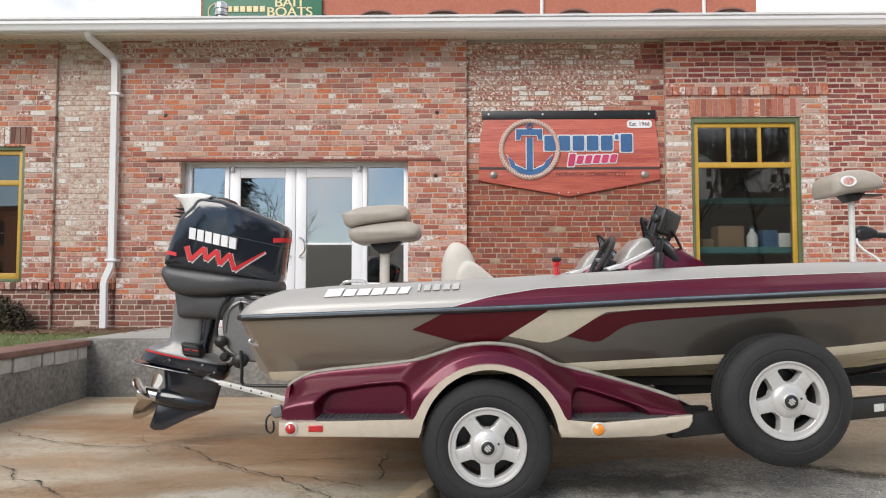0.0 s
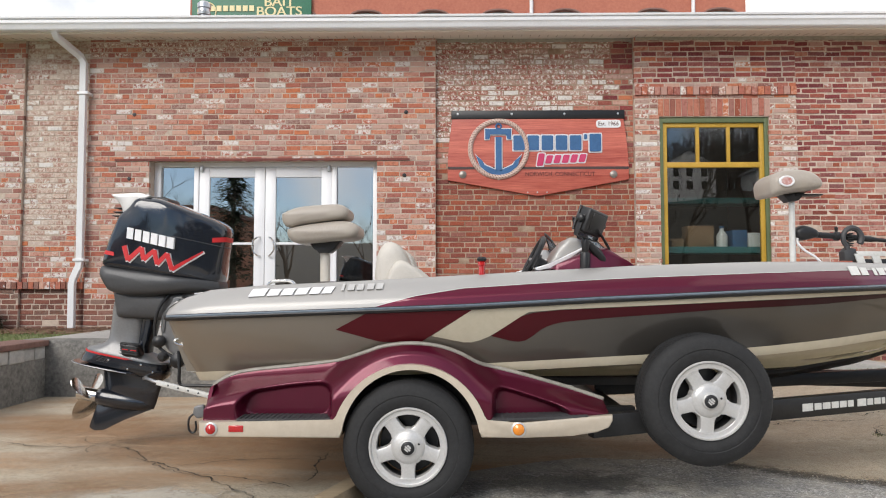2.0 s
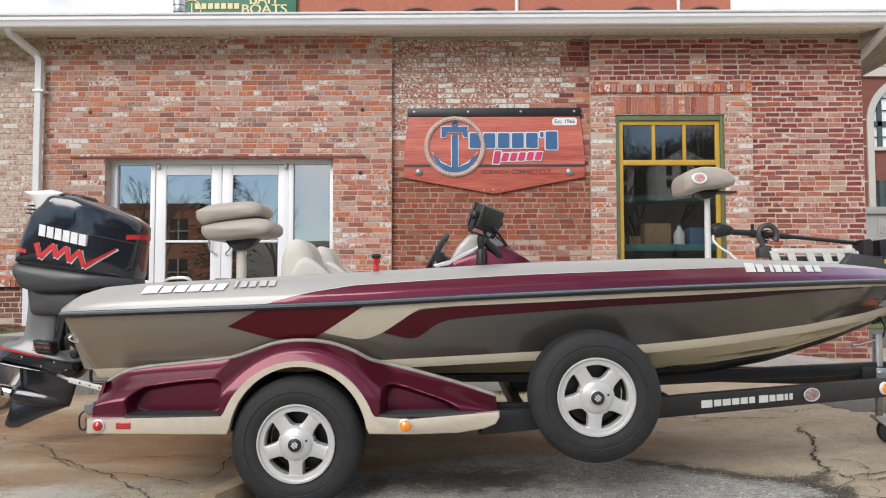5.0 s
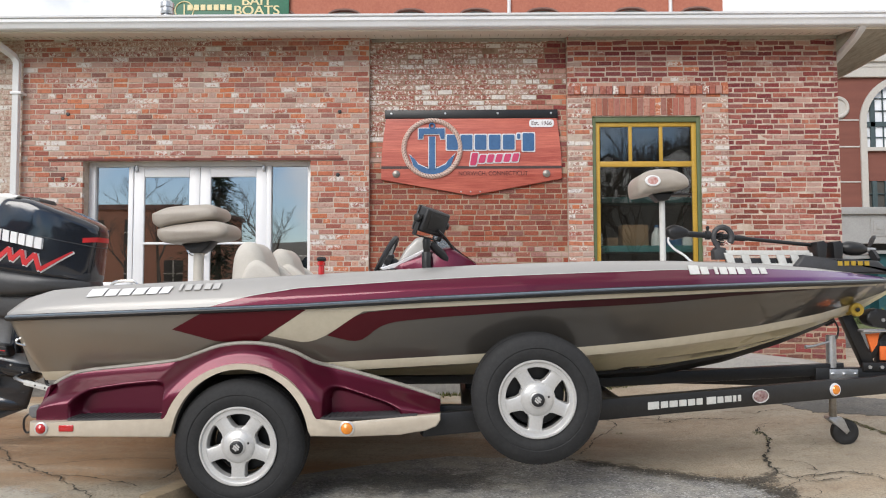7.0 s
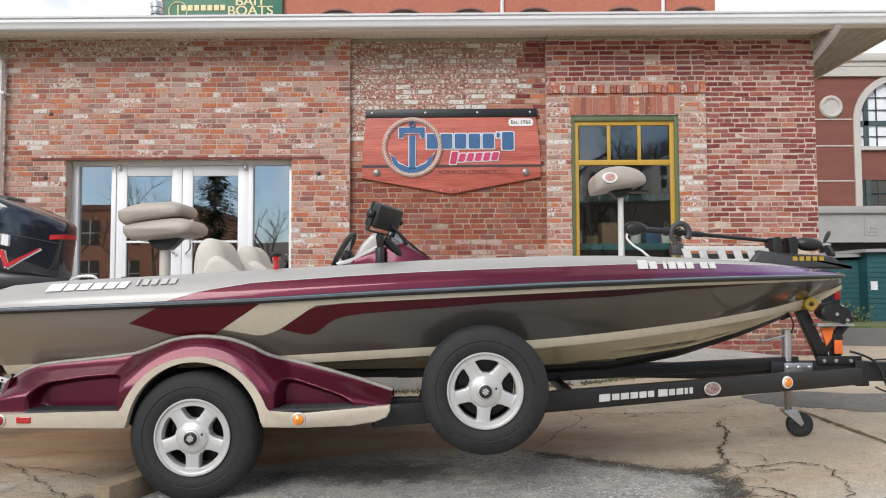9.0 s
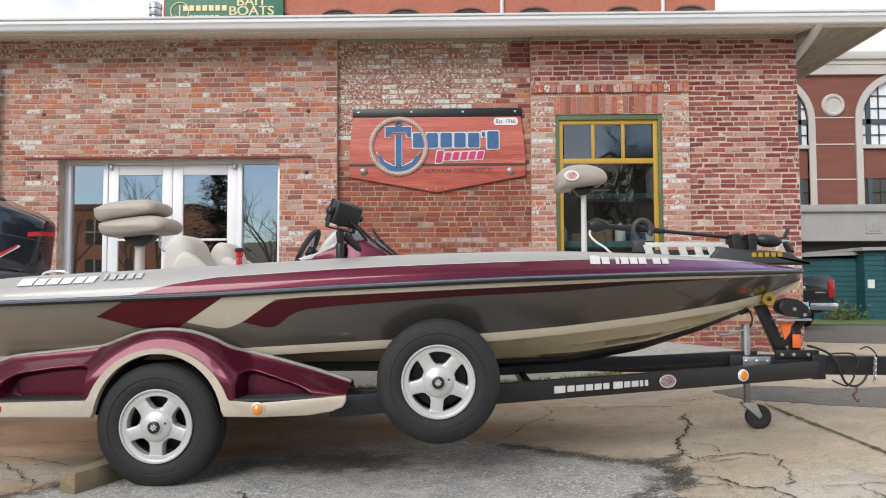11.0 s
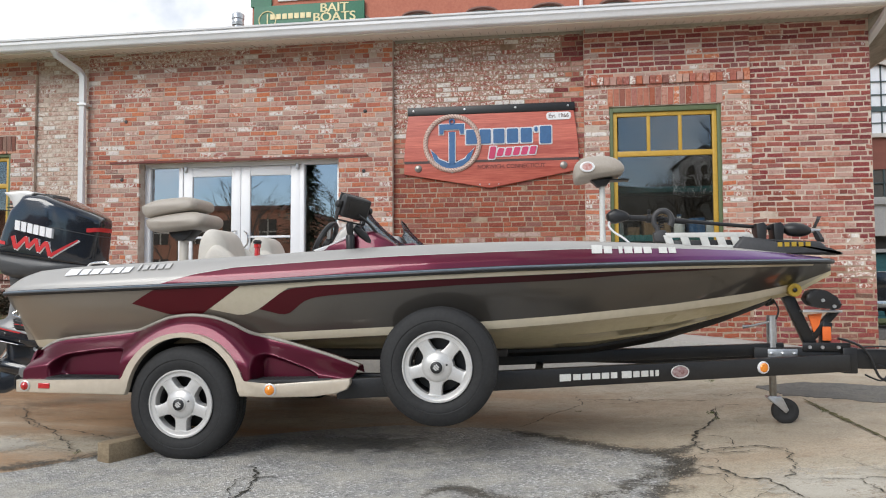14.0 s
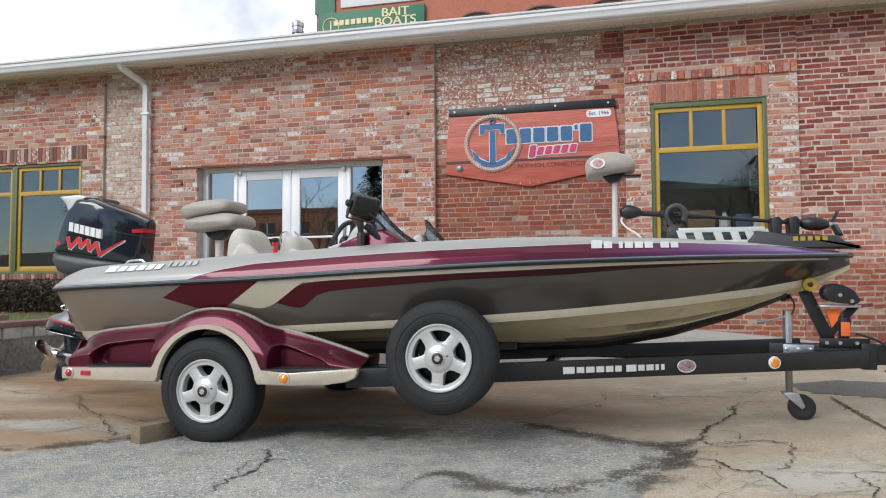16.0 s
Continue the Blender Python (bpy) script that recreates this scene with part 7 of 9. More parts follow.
u0 = Vector((0.17, 0, 0.985)).normalized()
w0 = Vector((0, -1, 0))
for a in (58, 298, 178):
    rad = math.cos(radians(a)) * u0 + math.sin(radians(a)) * w0
    tan_ = ax.cross(rad)
    bm = B()
    rings = []
    for t in np.linspace(0, 1, 13):
        r = 0.04 + 0.145 * t
        wd = 0.078 * math.sin(math.pi * (0.17 + 0.80 * t)) ** 0.55 + 0.002
        tw = radians(52 - 22 * t)
        d = (math.cos(tw) * tan_ + math.sin(tw) * ax).normalized()
        nn = rad.cross(d)
        c = pc + ax * (0.06 + 0.055 * t * t) + rad * r - tan_ * 0.012 * t
        cup = 0.012 * math.sin(math.pi * t)
        rings.append([c - d * wd, c - d * wd * 0.55 + nn * (0.004 + cup * 0.6), c + nn * (0.005 + cup), c + d * wd * 0.55 + nn * (0.004 + cup * 0.6), c + d * wd,
                      c + d * wd * 0.55 + nn * cup * 0.55, c + nn * (cup * 0.9 - 0.001), c - d * wd * 0.55 + nn * cup * 0.55])
    loft(bm, rings)
    part("blade", bm, PROP_STEEL, prop)
# clamp bracket, tilt ram, hoses
for dy in (-0.12, 0.12):
    bm = B()
    pillow(bm, rounded_poly([(-1.70, 1.03), (-1.65, 1.10), (-1.49, 1.115), (-1.32, 1.05), (-1.30, 0.80), (-1.36, 0.66), (-1.56, 0.66), (-1.68, 0.76), (-1.71, 0.88)], 0.05), YC + dy - 0.03, YC + dy + 0.03, 0.02)
    cb = part("clamp_bracket", bm, LEG_PALE, ob_m, "grey cast clamp bracket")
    bm = B()
    tube(bm, smooth_curve([(-1.685, YC + dy - 0.03, 0.86), (-1.66, YC + dy - 0.032, 1.0), (-1.58, YC + dy - 0.032, 1.06), (-1.50, YC + dy - 0.032, 1.04)], 6), 0.012, 8)
    part("web", bm, LEG_PALE, cb)
bm = B()
tube(bm, [(-1.62, YC, 0.70), (-1.40, YC, 0.92)], 0.03, 12)
tube(bm, [(-1.74, YC, 0.58), (-1.62, YC, 0.70)], 0.016, 10)
part("tilt_ram", bm, BLACK_STEEL, ob_m)
for k, pts in enumerate(([(-1.64, YC - 0.15, 1.12), (-1.70, YC - 0.19, 1.02), (-1.73, YC - 0.18, 0.88), (-1.70, YC - 0.17, 0.76), (-1.58, YC - 0.16, 0.68)],
                         [(-1.55, YC - 0.16, 1.10), (-1.50, YC - 0.24, 1.09), (-1.36, YC - 0.28, 1.07), (-1.26, YC - 0.3, 1.05)],
                         [(-1.58, YC - 0.12, 1.1), (-1.56, YC - 0.2, 1.0), (-1.44, YC - 0.22, 0.96), (-1.32, YC - 0.24, 1.0)],
                         [(-1.56, YC - 0.2, 0.74), (-1.545, YC - 0.22, 0.62), (-1.54, YC - 0.22, 0.53), (-1.47, YC - 0.22, 0.517), (-1.2, YC - 0.22, 0.515)])):
    bm = B()
    tube(bm, smooth_curve(pts, 6), 0.011, 8)
    part("hose", bm, BLACK_PLASTIC, ob_m)
for x, z, r in ((-1.70, 0.80, 0.04), (-1.57, 0.675, 0.05), (-1.67, 0.70, 0.032), (-1.42, 0.98, 0.04)):
    bm = B()
    lathe(bm, [(r * 0.6, 0), (r, 0.01), (r, 0.045), (r * 0.5, 0.06)], (x, YC - 0.15, z), (0, -1, 0), 14, True)
    part("pivot_boss", bm, BLACK_STEEL, ob_m)


# ---- trailer ----
trailer = thing("boat_trailer", "black steel boat trailer with wine-red fenders and alloy wheels", "trailer", (1.2, YC, 0.02))
FY = 1.225     # outer fender face from the centre line
AC = (0.028, 0.365)
TOPX = [-1.045, -1.03, -0.94, -0.83, -0.62, -0.38, -0.24, -0.12, 0.02, 0.16, 0.28, 0.40, 0.60, 0.85, 1.045]
TOPZ = [0.60, 0.635, 0.683, 0.706, 0.728, 0.757, 0.80, 0.84, 0.856, 0.843, 0.803, 0.742, 0.690, 0.620, 0.556]
TOPC = smooth_curve([(x, 0, z) for x, z in zip(TOPX, TOPZ)], 6)
TCX, TCZ = [p.x for p in TOPC], [p.z for p in TOPC]


def fender_top(x):
    return lerp(x, TCX, TCZ)


def step(a, b, v):
    t = clamp((v - a) / (b - a))
    return t * t * (3 - 2 * t)


def pocket(x, z):
    """1 inside the stepped recesses of the fender, fading at their rims."""
    soft = lambda *d: -math.log(sum(math.exp(-38 * v) for v in d)) / 38
    t1 = lerp(x, [-0.90, -0.80, -0.62, -0.45, -0.40], [0.575, 0.625, 0.652, 0.668, 0.668])
    r = step(-0.004, 0.028, soft(x + 0.885, -0.375 - x, t1 - z, z - 0.455))
    t2 = lerp(x, [0.44, 0.50, 0.82], [0.655, 0.645, 0.545])
    return max(r, step(-0.004, 0.026, soft(x - 0.445, 0.85 - x, t2 - z)))


def fender_inset(x, z):
    rr_ = math.hypot(x - AC[0], z - AC[1])
    slope = 0.15 * step(0.35, 1.05, (z - 0.47) / max(fender_top(x) - 0.47, 0.03))
    hoop = step(0.44, 0.57, rr_) if z > 0.365 else 1
    v = slope * (0.35 + 0.65 * hoop) + 0.045 * hoop
    p = pocket(x, z)
    return v * (1 - p) + 0.15 * p


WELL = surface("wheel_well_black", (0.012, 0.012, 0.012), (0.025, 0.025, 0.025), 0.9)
TRIM_GREY = surface("greyed_vinyl_edging", (0.20, 0.185, 0.155), (0.34, 0.315, 0.27), 0.5, 0, 30, 3, 0.05)
PAD = surface("black_step_tread", (0.03, 0.03, 0.032), (0.06, 0.06, 0.062), 0.7, 0, 180, 4, 0.5, 0.004)
for s in (-1, 1):
    def fy(d):
        return YC + s * (FY - d)
    bm = B()
    NX, NZ = 230, 46
    rings = []
    for i in range(NX + 1):
        x = -1.045 + 2.09 * i / NX
        dx = abs(x - AC[0])
        lo = lerp(x, [-1.045, 0.6, 1.045], [0.472, 0.472, 0.512])
        if dx < 0.40:
            lo = max(lo, AC[1] + math.sqrt(0.40 ** 2 - dx * dx))
        hi = max(fender_top(x), lo + 0.002)
        rings.append([Vector((x, fy(fender_inset(x, lo + (hi - lo) * k / NZ)), lo + (hi - lo) * k / NZ)) for k in range(NZ + 1)])
    loft(bm, rings, False, False)
    fen = part("fender", bm, WINE, trailer, "wine-red metallic fender with stepped recesses", 60)
    # top of the fender, in to the hull
    bm = B()
    loft(bm, [[Vector((p.x, fy(fender_inset(p.x, p.z)), p.z)), Vector((p.x, fy(0.30), p.z + 0.004)), Vector((p.x, fy(0.34), p.z - 0.05))] for p in TOPC], False, False)
    part("fender_top", bm, WINE, fen)
    bm = B()
    tube(bm, [(p.x, fy(fender_inset(p.x, p.z) + 0.012), p.z + 0.006) for p in TOPC], 0.0125, 8)
    part("top_trim", bm, TRIM_GREY, fen, "greyed beige edge trim")
    # skirt with the arch flange
    n_arc = [(AC[0] + 0.354 * math.cos(a), AC[1] + 0.374 * math.sin(a)) for a in np.linspace(math.pi - 0.1, 0.1, 40)]
    o_arc = [(AC[0] + 0.402 * math.cos(a), AC[1] + 0.402 * math.sin(a)) for a in np.linspace(0, math.pi, 44)]
    o_arc = [q for q in o_arc if q[1] > 0.48]
    bm = B()
    outl = [(-1.048, 0.40), (AC[0] - 0.36, 0.395)] + n_arc[1:-1] + [(AC[0] + 0.36, 0.40), (0.60, 0.401), (0.85, 0.411), (0.97, 0.428), (1.03, 0.452), (1.05, 0.485), (1.05, 0.515), (0.60, 0.475)] + o_arc + [(-1.048, 0.475)]
    prism(bm, outl, fy(-0.012), fy(0.035), "y", 0.008, 2)
    part("skirt", bm, BEIGE_GEL, fen, "beige gelcoat skirt and wheel-arch lip", 50)
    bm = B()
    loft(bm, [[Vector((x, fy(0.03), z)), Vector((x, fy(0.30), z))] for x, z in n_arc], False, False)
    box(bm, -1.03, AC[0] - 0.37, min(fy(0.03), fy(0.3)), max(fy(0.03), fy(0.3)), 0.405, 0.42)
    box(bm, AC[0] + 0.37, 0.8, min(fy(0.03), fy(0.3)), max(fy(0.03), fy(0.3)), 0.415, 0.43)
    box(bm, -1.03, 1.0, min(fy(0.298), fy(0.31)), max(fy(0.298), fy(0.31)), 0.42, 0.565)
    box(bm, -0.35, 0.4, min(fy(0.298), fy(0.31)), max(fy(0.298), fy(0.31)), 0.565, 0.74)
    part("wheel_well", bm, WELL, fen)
    bm = B()
    loft(bm, [[Vector((-1.045, fy(d), z)) for d, z in ((0.0, 0.405), (0.3, 0.405), (0.3, 0.62), (0.14, 0.625), (0.06, 0.5))], [Vector((-1.025, fy(d), z)) for d, z in ((0.0, 0.405), (0.3, 0.405), (0.3, 0.64), (0.14, 0.64), (0.06, 0.5))]])
    part("fender_end", bm, WINE, fen)
    for a, b, z in ((-0.86, -0.375, 0.474), (0.435, 0.93, 0.478)):
        bm = B()
        prism(bm, [(a, z), (b, z + (0.012 if a > 0 else 0)), (b, z + (0.03 if a > 0 else 0.016)), (a, z + 0.014)], min(fy(0.0), fy(0.185)), max(fy(0.0), fy(0.185)), "y", 0.004)
        tread = part("step_pad", bm, PAD, fen, "ribbed black step pad")
        for k in range(18):
            xx = a + (b - a) * (k + 0.5) / 18
            bm = B()
            box(bm, xx - 0.005, xx + 0.005, min(fy(-0.001), fy(0.17)), max(fy(-0.001), fy(0.17)), z + 0.013, z + 0.0185 + (0.012 * k / 18 if a > 0 else 0))
            part("rib", bm, PAD, tread)
    # lamps
    for x, z, r, mt, nm in ((-0.985, 0.44, 0.026, RED_LENS, "red side lamp"), (0.575, 0.442, 0.03, AMBER_LENS, "amber side lamp")):
        bm = B()
        lathe(bm, [(r + 0.008, 0.0), (r + 0.008, 0.007), (r, 0.010), (r, 0.005)], (x, fy(-0.010), z), (0, s, 0), 24)
        lamp = part("lamp_bezel", bm, ALLOY, fen, "bright lamp ring")
        bm = B()
        lathe(bm, [(0.0001, 0.02), (r * 0.6, 0.017), (r * 0.95, 0.009), (r, 0.0)], (x, fy(-0.012), z), (0, s, 0), 24)
        part("lens", bm, mt, lamp, nm)
    bm = B()
    box(bm, -0.895, -0.82, min(fy(-0.018), fy(0)), max(fy(-0.018), fy(0)), 0.425, 0.458, 0.004)
    part("reflector", bm, RED_LENS, fen, "red reflector")


def wheel(name, c, s, turn, parent):
    """A tyre with a five-spoke alloy rim; s: the side it faces."""
    c = Vector(c)
    ax_ = Vector((0, s, 0))
    bm = B()
    R_ = 0.3355
    lathe(bm, [(0.185, -0.085), (0.205, -0.092), (0.25, -0.105), (0.29, -0.104), (0.315, -0.092), (0.326, -0.08), (R_, -0.066), (R_, -0.03), (R_ - 0.008, -0.028), (R_ - 0.008, -0.022), (R_, -0.02), (R_, 0.02), (R_ - 0.008, 0.022), (R_ - 0.008, 0.028), (R_, 0.03), (R_, 0.066),
               (0.326, 0.08), (0.315, 0.092), (0.29, 0.104), (0.262, 0.107), (0.258, 0.103), (0.25, 0.105), (0.222, 0.099), (0.205, 0.092), (0.195, 0.088), (0.185, 0.075)], c, ax_, 96)
    w = part(name, bm, RUBBER, parent, "black tyre", 50)
    bm = B()
    for k in range(104):
        a = 2 * math.pi * k / 104
        for e in (-1, 1):
            q = Matrix.Translation(c) @ Matrix.Rotation(a + 0.012 * e, 4, "Y")
            box(bm, 0.322, 0.3362, e * 0.05 - 0.018, e * 0.05 + 0.022, -0.0058, 0.0058, 0, 1, q)
    tread = part("tread", bm, RUBBER, w)
    tread["kind"] = "stuff"
    bm = B()
    lathe(bm, [(0.185, 0.07), (0.199, 0.092), (0.201, 0.099), (0.198, 0.1035), (0.192, 0.1035), (0.189, 0.099), (0.187, 0.094), (0.184, 0.0925), (0.166, 0.0925), (0.1625, 0.0895), (0.1615, 0.084), (0.1605, 0.045)], c, ax_, 64)
    part("rim", bm, ALLOY, w, "silver alloy rim")
    # alloy barrel coloured dark: the shade inside the rim is painted
    bm = B()
    lathe(bm, [(0.162, 0.046), (0.166, -0.06)], c, ax_, 48)
    part("rim_barrel", bm, GREY_PLASTIC, w, "inner barrel of the rim, its shade painted dark")
    for k in range(5):
        a = turn + 2 * math.pi * k / 5
        q = Matrix.Translation(c) @ Matrix.Rotation(a, 4, "Y")
        bm = B()
        pts = [(-0.047, 0.06), (-0.0395, 0.092), (-0.0355, 0.100), (-0.0350, 0.108), (-0.0345, 0.146), (-0.0365, 0.153), (-0.0430, 0.1585), (-0.05, 0.1625),
               (0.05, 0.1625), (0.0430, 0.1585), (0.0365, 0.153), (0.0345, 0.146), (0.0350, 0.108), (0.0355, 0.100), (0.0395, 0.092), (0.047, 0.06)]
        rings = []
        for d, g_ in ((0.035, 0.0), (0.086, 0.0), (0.0905, 0.0016), (0.092, 0.005)):
            rings.append([q @ Vector((px - math.copysign(g_, px), s * d, pz)) for px, pz in pts])
        loft(bm, rings)
        part("spoke", bm, ALLOY, w)
    bm = B()
    lathe(bm, [(0.0935, 0.035), (0.0935, 0.087), (0.0905, 0.0915), (0.086, 0.092), (0.084, 0.0945), (0.076, 0.1015), (0.064, 0.1065), (0.05, 0.109), (0.044, 0.111), (0.040, 0.119), (0.036, 0.1215), (0.0001, 0.122)], c, ax_, 48)
    hub_ = part("hub", bm, ALLOY, w)
    bm = B()
    lathe(bm, [(0.006, 0.0), (0.006, 0.006), (0.0035, 0.008)], Matrix.Translation(c) @ Matrix.Rotation(turn + 0.63, 4, "Y") @ Vector((0, s * 0.104, 0.058)), ax_, 8, True)
    part("valve", bm, BLACK_PLASTIC, hub_)
    bm = B()
    lathe(bm, [(0.034, 0.119), (0.034, 0.125), (0.028, 0.1285), (0.0001, 0.1285)], c, ax_, 24)
    capd = part("hub_cap", bm, BLACK_PLASTIC, w, "black centre cap with a pale mark")
    for k, (zc, hw) in enumerate(((-0.011, 0.012), (0.0, 0.017), (0.011, 0.012))):
        bm = B()
        box(bm, -hw, hw, min(s * 0.1265, s * 0.1300), max(s * 0.1265, s * 0.1300), zc - 0.0042, zc + 0.0042, 0, 1, Matrix.Translation(c) @ Matrix.Rotation(0.75, 4, "Y"))
        part("mark", bm, ALLOY, capd)
    # dark disc: brake drum on road wheels, painted shade behind the spare's spokes
    bm = B()
    lathe(bm, [(0.0001, -0.02), (0.15, -0.02), (0.16, -0.06)], c, ax_, 32)
    part("brake_drum", bm, BLACK_STEEL, w)
    return w


wheel("wheel", (0.016, YC - FY + 0.105, 0.347), -1, 0.628, trailer)
wheel("wheel", (0.016, YC + FY - 0.105, 0.347), 1, 0.3, trailer)
wheel("spare_wheel", (1.545, YC - FY + 0.115, 0.583), -1, 0.70, trailer)
bm = B()
tube(bm, [(1.545, YC - FY + 0.1, 0.583), (1.545, YC - FY + 0.38, 0.583)], 0.03, 10)
box(bm, 1.50, 1.59, YC - FY + 0.3, YC - FY + 0.36, 0.42, 0.62, 0.006)
part("spare_carrier", bm, BLACK_STEEL, trailer)


def beam(name, a, b, w, h, mat=None, label="", bevel=0.006):
    a, b = Vector(a), Vector(b)
    d = (b - a)
    x = d.normalized()
    yv = Vector((0, 0, 1)).cross(x).normalized()
    zv = x.cross(yv)
    m = Matrix((x, yv, zv)).transposed().to_4x4()
    m.translation = a
    bm = B()
    box(bm, 0, d.length, -w / 2, w / 2, -h / 2, h / 2, bevel, 2, m)
    return part(name, bm, mat or BLACK_STEEL, trailer, label)


for s in (-1, 1):
    tong = beam("tongue_beam", (0.95, YC + s * 1.16, 0.445), (4.13, YC + s * 0.075, 0.517), 0.06, 0.115, None, "black box-section tongue beam")
    beam("side_rail", (-1.0, YC + s * 0.86, 0.44), (1.25, YC + s * 0.86, 0.45), 0.06, 0.1)
    beam("bunk", (-1.15, YC + s * 0.5, 0.575), (1.9, YC + s * 0.5, 0.60), 0.09, 0.045, CARPET, "carpeted bunk")
    for xx in (-0.9, 0.3, 1.6):
        beam("bunk_post", (xx, YC + s * 0.5, 0.44), (xx, YC + s * 0.5, 0.56), 0.04, 0.04)
    beam("guide_post", (2.02, YC + s * 0.72, 0.46), (2.02, YC + s * 0.72, 0.63), 0.03, 0.03)
    beam("guide_post", (2.12, YC + s * 0.68, 0.46), (2.12, YC + s * 0.68, 0.61), 0.03, 0.03)
beam("cross_member", (-0.9, YC - 0.9, 0.42), (-0.9, YC + 0.9, 0.42), 0.06, 0.08)
beam("axle", (0.02, YC - 1.05, 0.34), (0.02, YC + 1.05, 0.34), 0.06, 0.06)
beam("cross_member", (1.2, YC - 1.0, 0.43), (1.2, YC + 1.0, 0.43), 0.06, 0.08)
beam("cross_member", (2.1, YC - 0.7, 0.46), (2.1, YC + 0.7, 0.46), 0.05, 0.06)
beam("keel_bar", (1.2, YC, 0.47), (3.75, YC, 0.60), 0.06, 0.08)
beam("tongue", (3.55, YC, 0.545), (5.0, YC, 0.53), 0.09, 0.13, None, "black tongue tube")
beam("collar", (4.1, YC, 0.53), (4.19, YC, 0.53), 0.17, 0.17)
bm = B()
prism(bm, rounded_poly([(4.95, 0.47), (4.95, 0.62), (5.12, 0.62), (5.22, 0.58), (5.22, 0.5), (5.1, 0.47)], 0.03), YC - 0.06, YC + 0.06, "y", 0.02, 2)
part("coupler", bm, GALV, trailer, "steel ball coupler")
dvec = Vector((4.13 - 0.95, 1.16 - 0.075, 0.072)).normalized()


def on_beam(x):
    k = (x - 0.95) / (4.13 - 0.95)
    return Vector((x, YC - 1.16 + (1.16 - 0.075) * k - 0.034, 0.445 + 0.072 * k))


bn = Vector((dvec.y, -dvec.x, 0)).normalized()
x = 2.23
for w, g in [(0.068, 0.014), (0.044, 0.012), (0.05, 0.012), (0.046, 0.012), (0.044, 0.012), (0.038, 0.03), (0.06, 0.012), (0.038, 0.012), (0.044, 0.012), (0.02, 0.014), (0.02, 0.01)]:
    a, b = on_beam(x), on_beam(x + w)
    bm = B()
    up = Vector((0, 0, 1))
    hh = 0.018 if w < 0.06 else 0.021
    ring = [[p + up * e * hh + bn * d for e, d in ((-1, -0.004), (1, -0.004), (1, 0.003), (-1, 0.003))] for p in (a, b)]
    loft(bm, ring)
    part("bar", bm, PALE_STEEL, tong)
    x += w + g
p = on_beam(2.98)
bm = B()
lathe(bm, [(0.0001, 0.004), (0.045, 0.004), (0.055, 0.0)], (0, 0, 0), (0, -1, 0), 24)
bmesh.ops.transform(bm, matrix=Matrix.Translation(p + bn * 0.0) @ Matrix.Rotation(math.atan2(dvec.y, dvec.x), 4, "Z") @ Matrix.Diagonal((1.1, 1, 0.72, 1)), verts=bm.verts)
badge = part("oval_badge", bm, surface("oval_badge_face", (0.16, 0.05, 0.05), (0.42, 0.34, 0.33), 0.3, 0, 90, 40, 0.0), trailer, "oval badge with a pale rim")
bm = B()
tube(bm, [p + bn * 0.004 + Vector((dvec.x, dvec.y, 0)) * 0.058 * math.cos(a) + Vector((0, 0, 0.038 * math.sin(a))) for a in np.linspace(0, 6.2832, 33)[:-1]], 0.004, 6, True)
part("rim", bm, ALLOY, badge, "pale rim")
p = on_beam(3.53)
bm = B()
lathe(bm, [(0.0001, 0.012), (0.036, 0.012), (0.041, 0.0)], p, bn, 24)
lmp = part("lamp_bezel", bm, WHITE_METAL, trailer, "white lamp ring")
bm = B()
lathe(bm, [(0.0001, 0.022), (0.024, 0.019), (0.0325, 0.01)], p, bn, 24)
part("lens", bm, AMBER_LENS, lmp, "amber side lamp")

# jack
jack = part("jack_tube", lathe(B(), [(0.032, 0), (0.032, 0.30), (0.028, 0.305)], (3.652, YC - 0.1, 0.52), (0, 0, 1), 24, True), GALV, trailer, "galvanised jack tube")
bm = B()
lathe(bm, [(0.023, 0), (0.023, 0.33)], (3.652, YC - 0.1, 0.24), (0, 0, 1), 20, True)
part("jack_leg", bm, surface("grimy_jack_steel", (0.16, 0.135, 0.10), (0.34, 0.31, 0.27), 0.4, 0.6, 30, 8, 0.1), jack, "grimy inner jack leg")
bm = B()
tube(bm, [(3.66, YC - 0.1, 0.79), (3.60, YC - 0.13, 0.775), (3.50, YC - 0.16, 0.755), (3.45, YC - 0.16, 0.75)], [0.008, 0.008, 0.008, 0.014], 8)
part("crank_handle", bm, GALV, jack)
bm = B()
box(bm, 3.61, 3.80, YC - 0.155, YC - 0.145, 0.535, 0.60, 0.003)
pl_ = part("jack_plate", bm, GALV, jack, "bolted steel plate")
for xx in (3.63, 3.705, 3.78):
    bm = B()
    lathe(bm, [(0.012, 0), (0.012, 0.01), (0.006, 0.014)], (xx, YC - 0.155, 0.57), (0, -1, 0), 6, True)
    part("bolt", bm, GALV, pl_)
gj = ground_z(3.77, -4.6)
bm = B()
prism(bm, [(3.605, 0.268), (3.612, 0.280), (3.695, 0.280), (3.70, 0.262), (3.742, gj + 0.09), (3.722, gj + 0.068)], YC - 0.1 - 0.04, YC - 0.1 + 0.04, "y", 0.006)
part("caster_fork", bm, GALV, jack)
bm = B()
lathe(bm, [(0.012, -0.028), (0.035, -0.026), (0.045, -0.03), (0.072, -0.03), (0.085, -0.02), (0.085, 0.02), (0.072, 0.03), (0.03, 0.03)], (3.725, YC - 0.1, gj + 0.08), (0, 1, 0), 28, True)
part("caster_wheel", bm, RUBBER, jack, "black caster wheel")

jack.location += Vector((0.025, 0.095, 0))

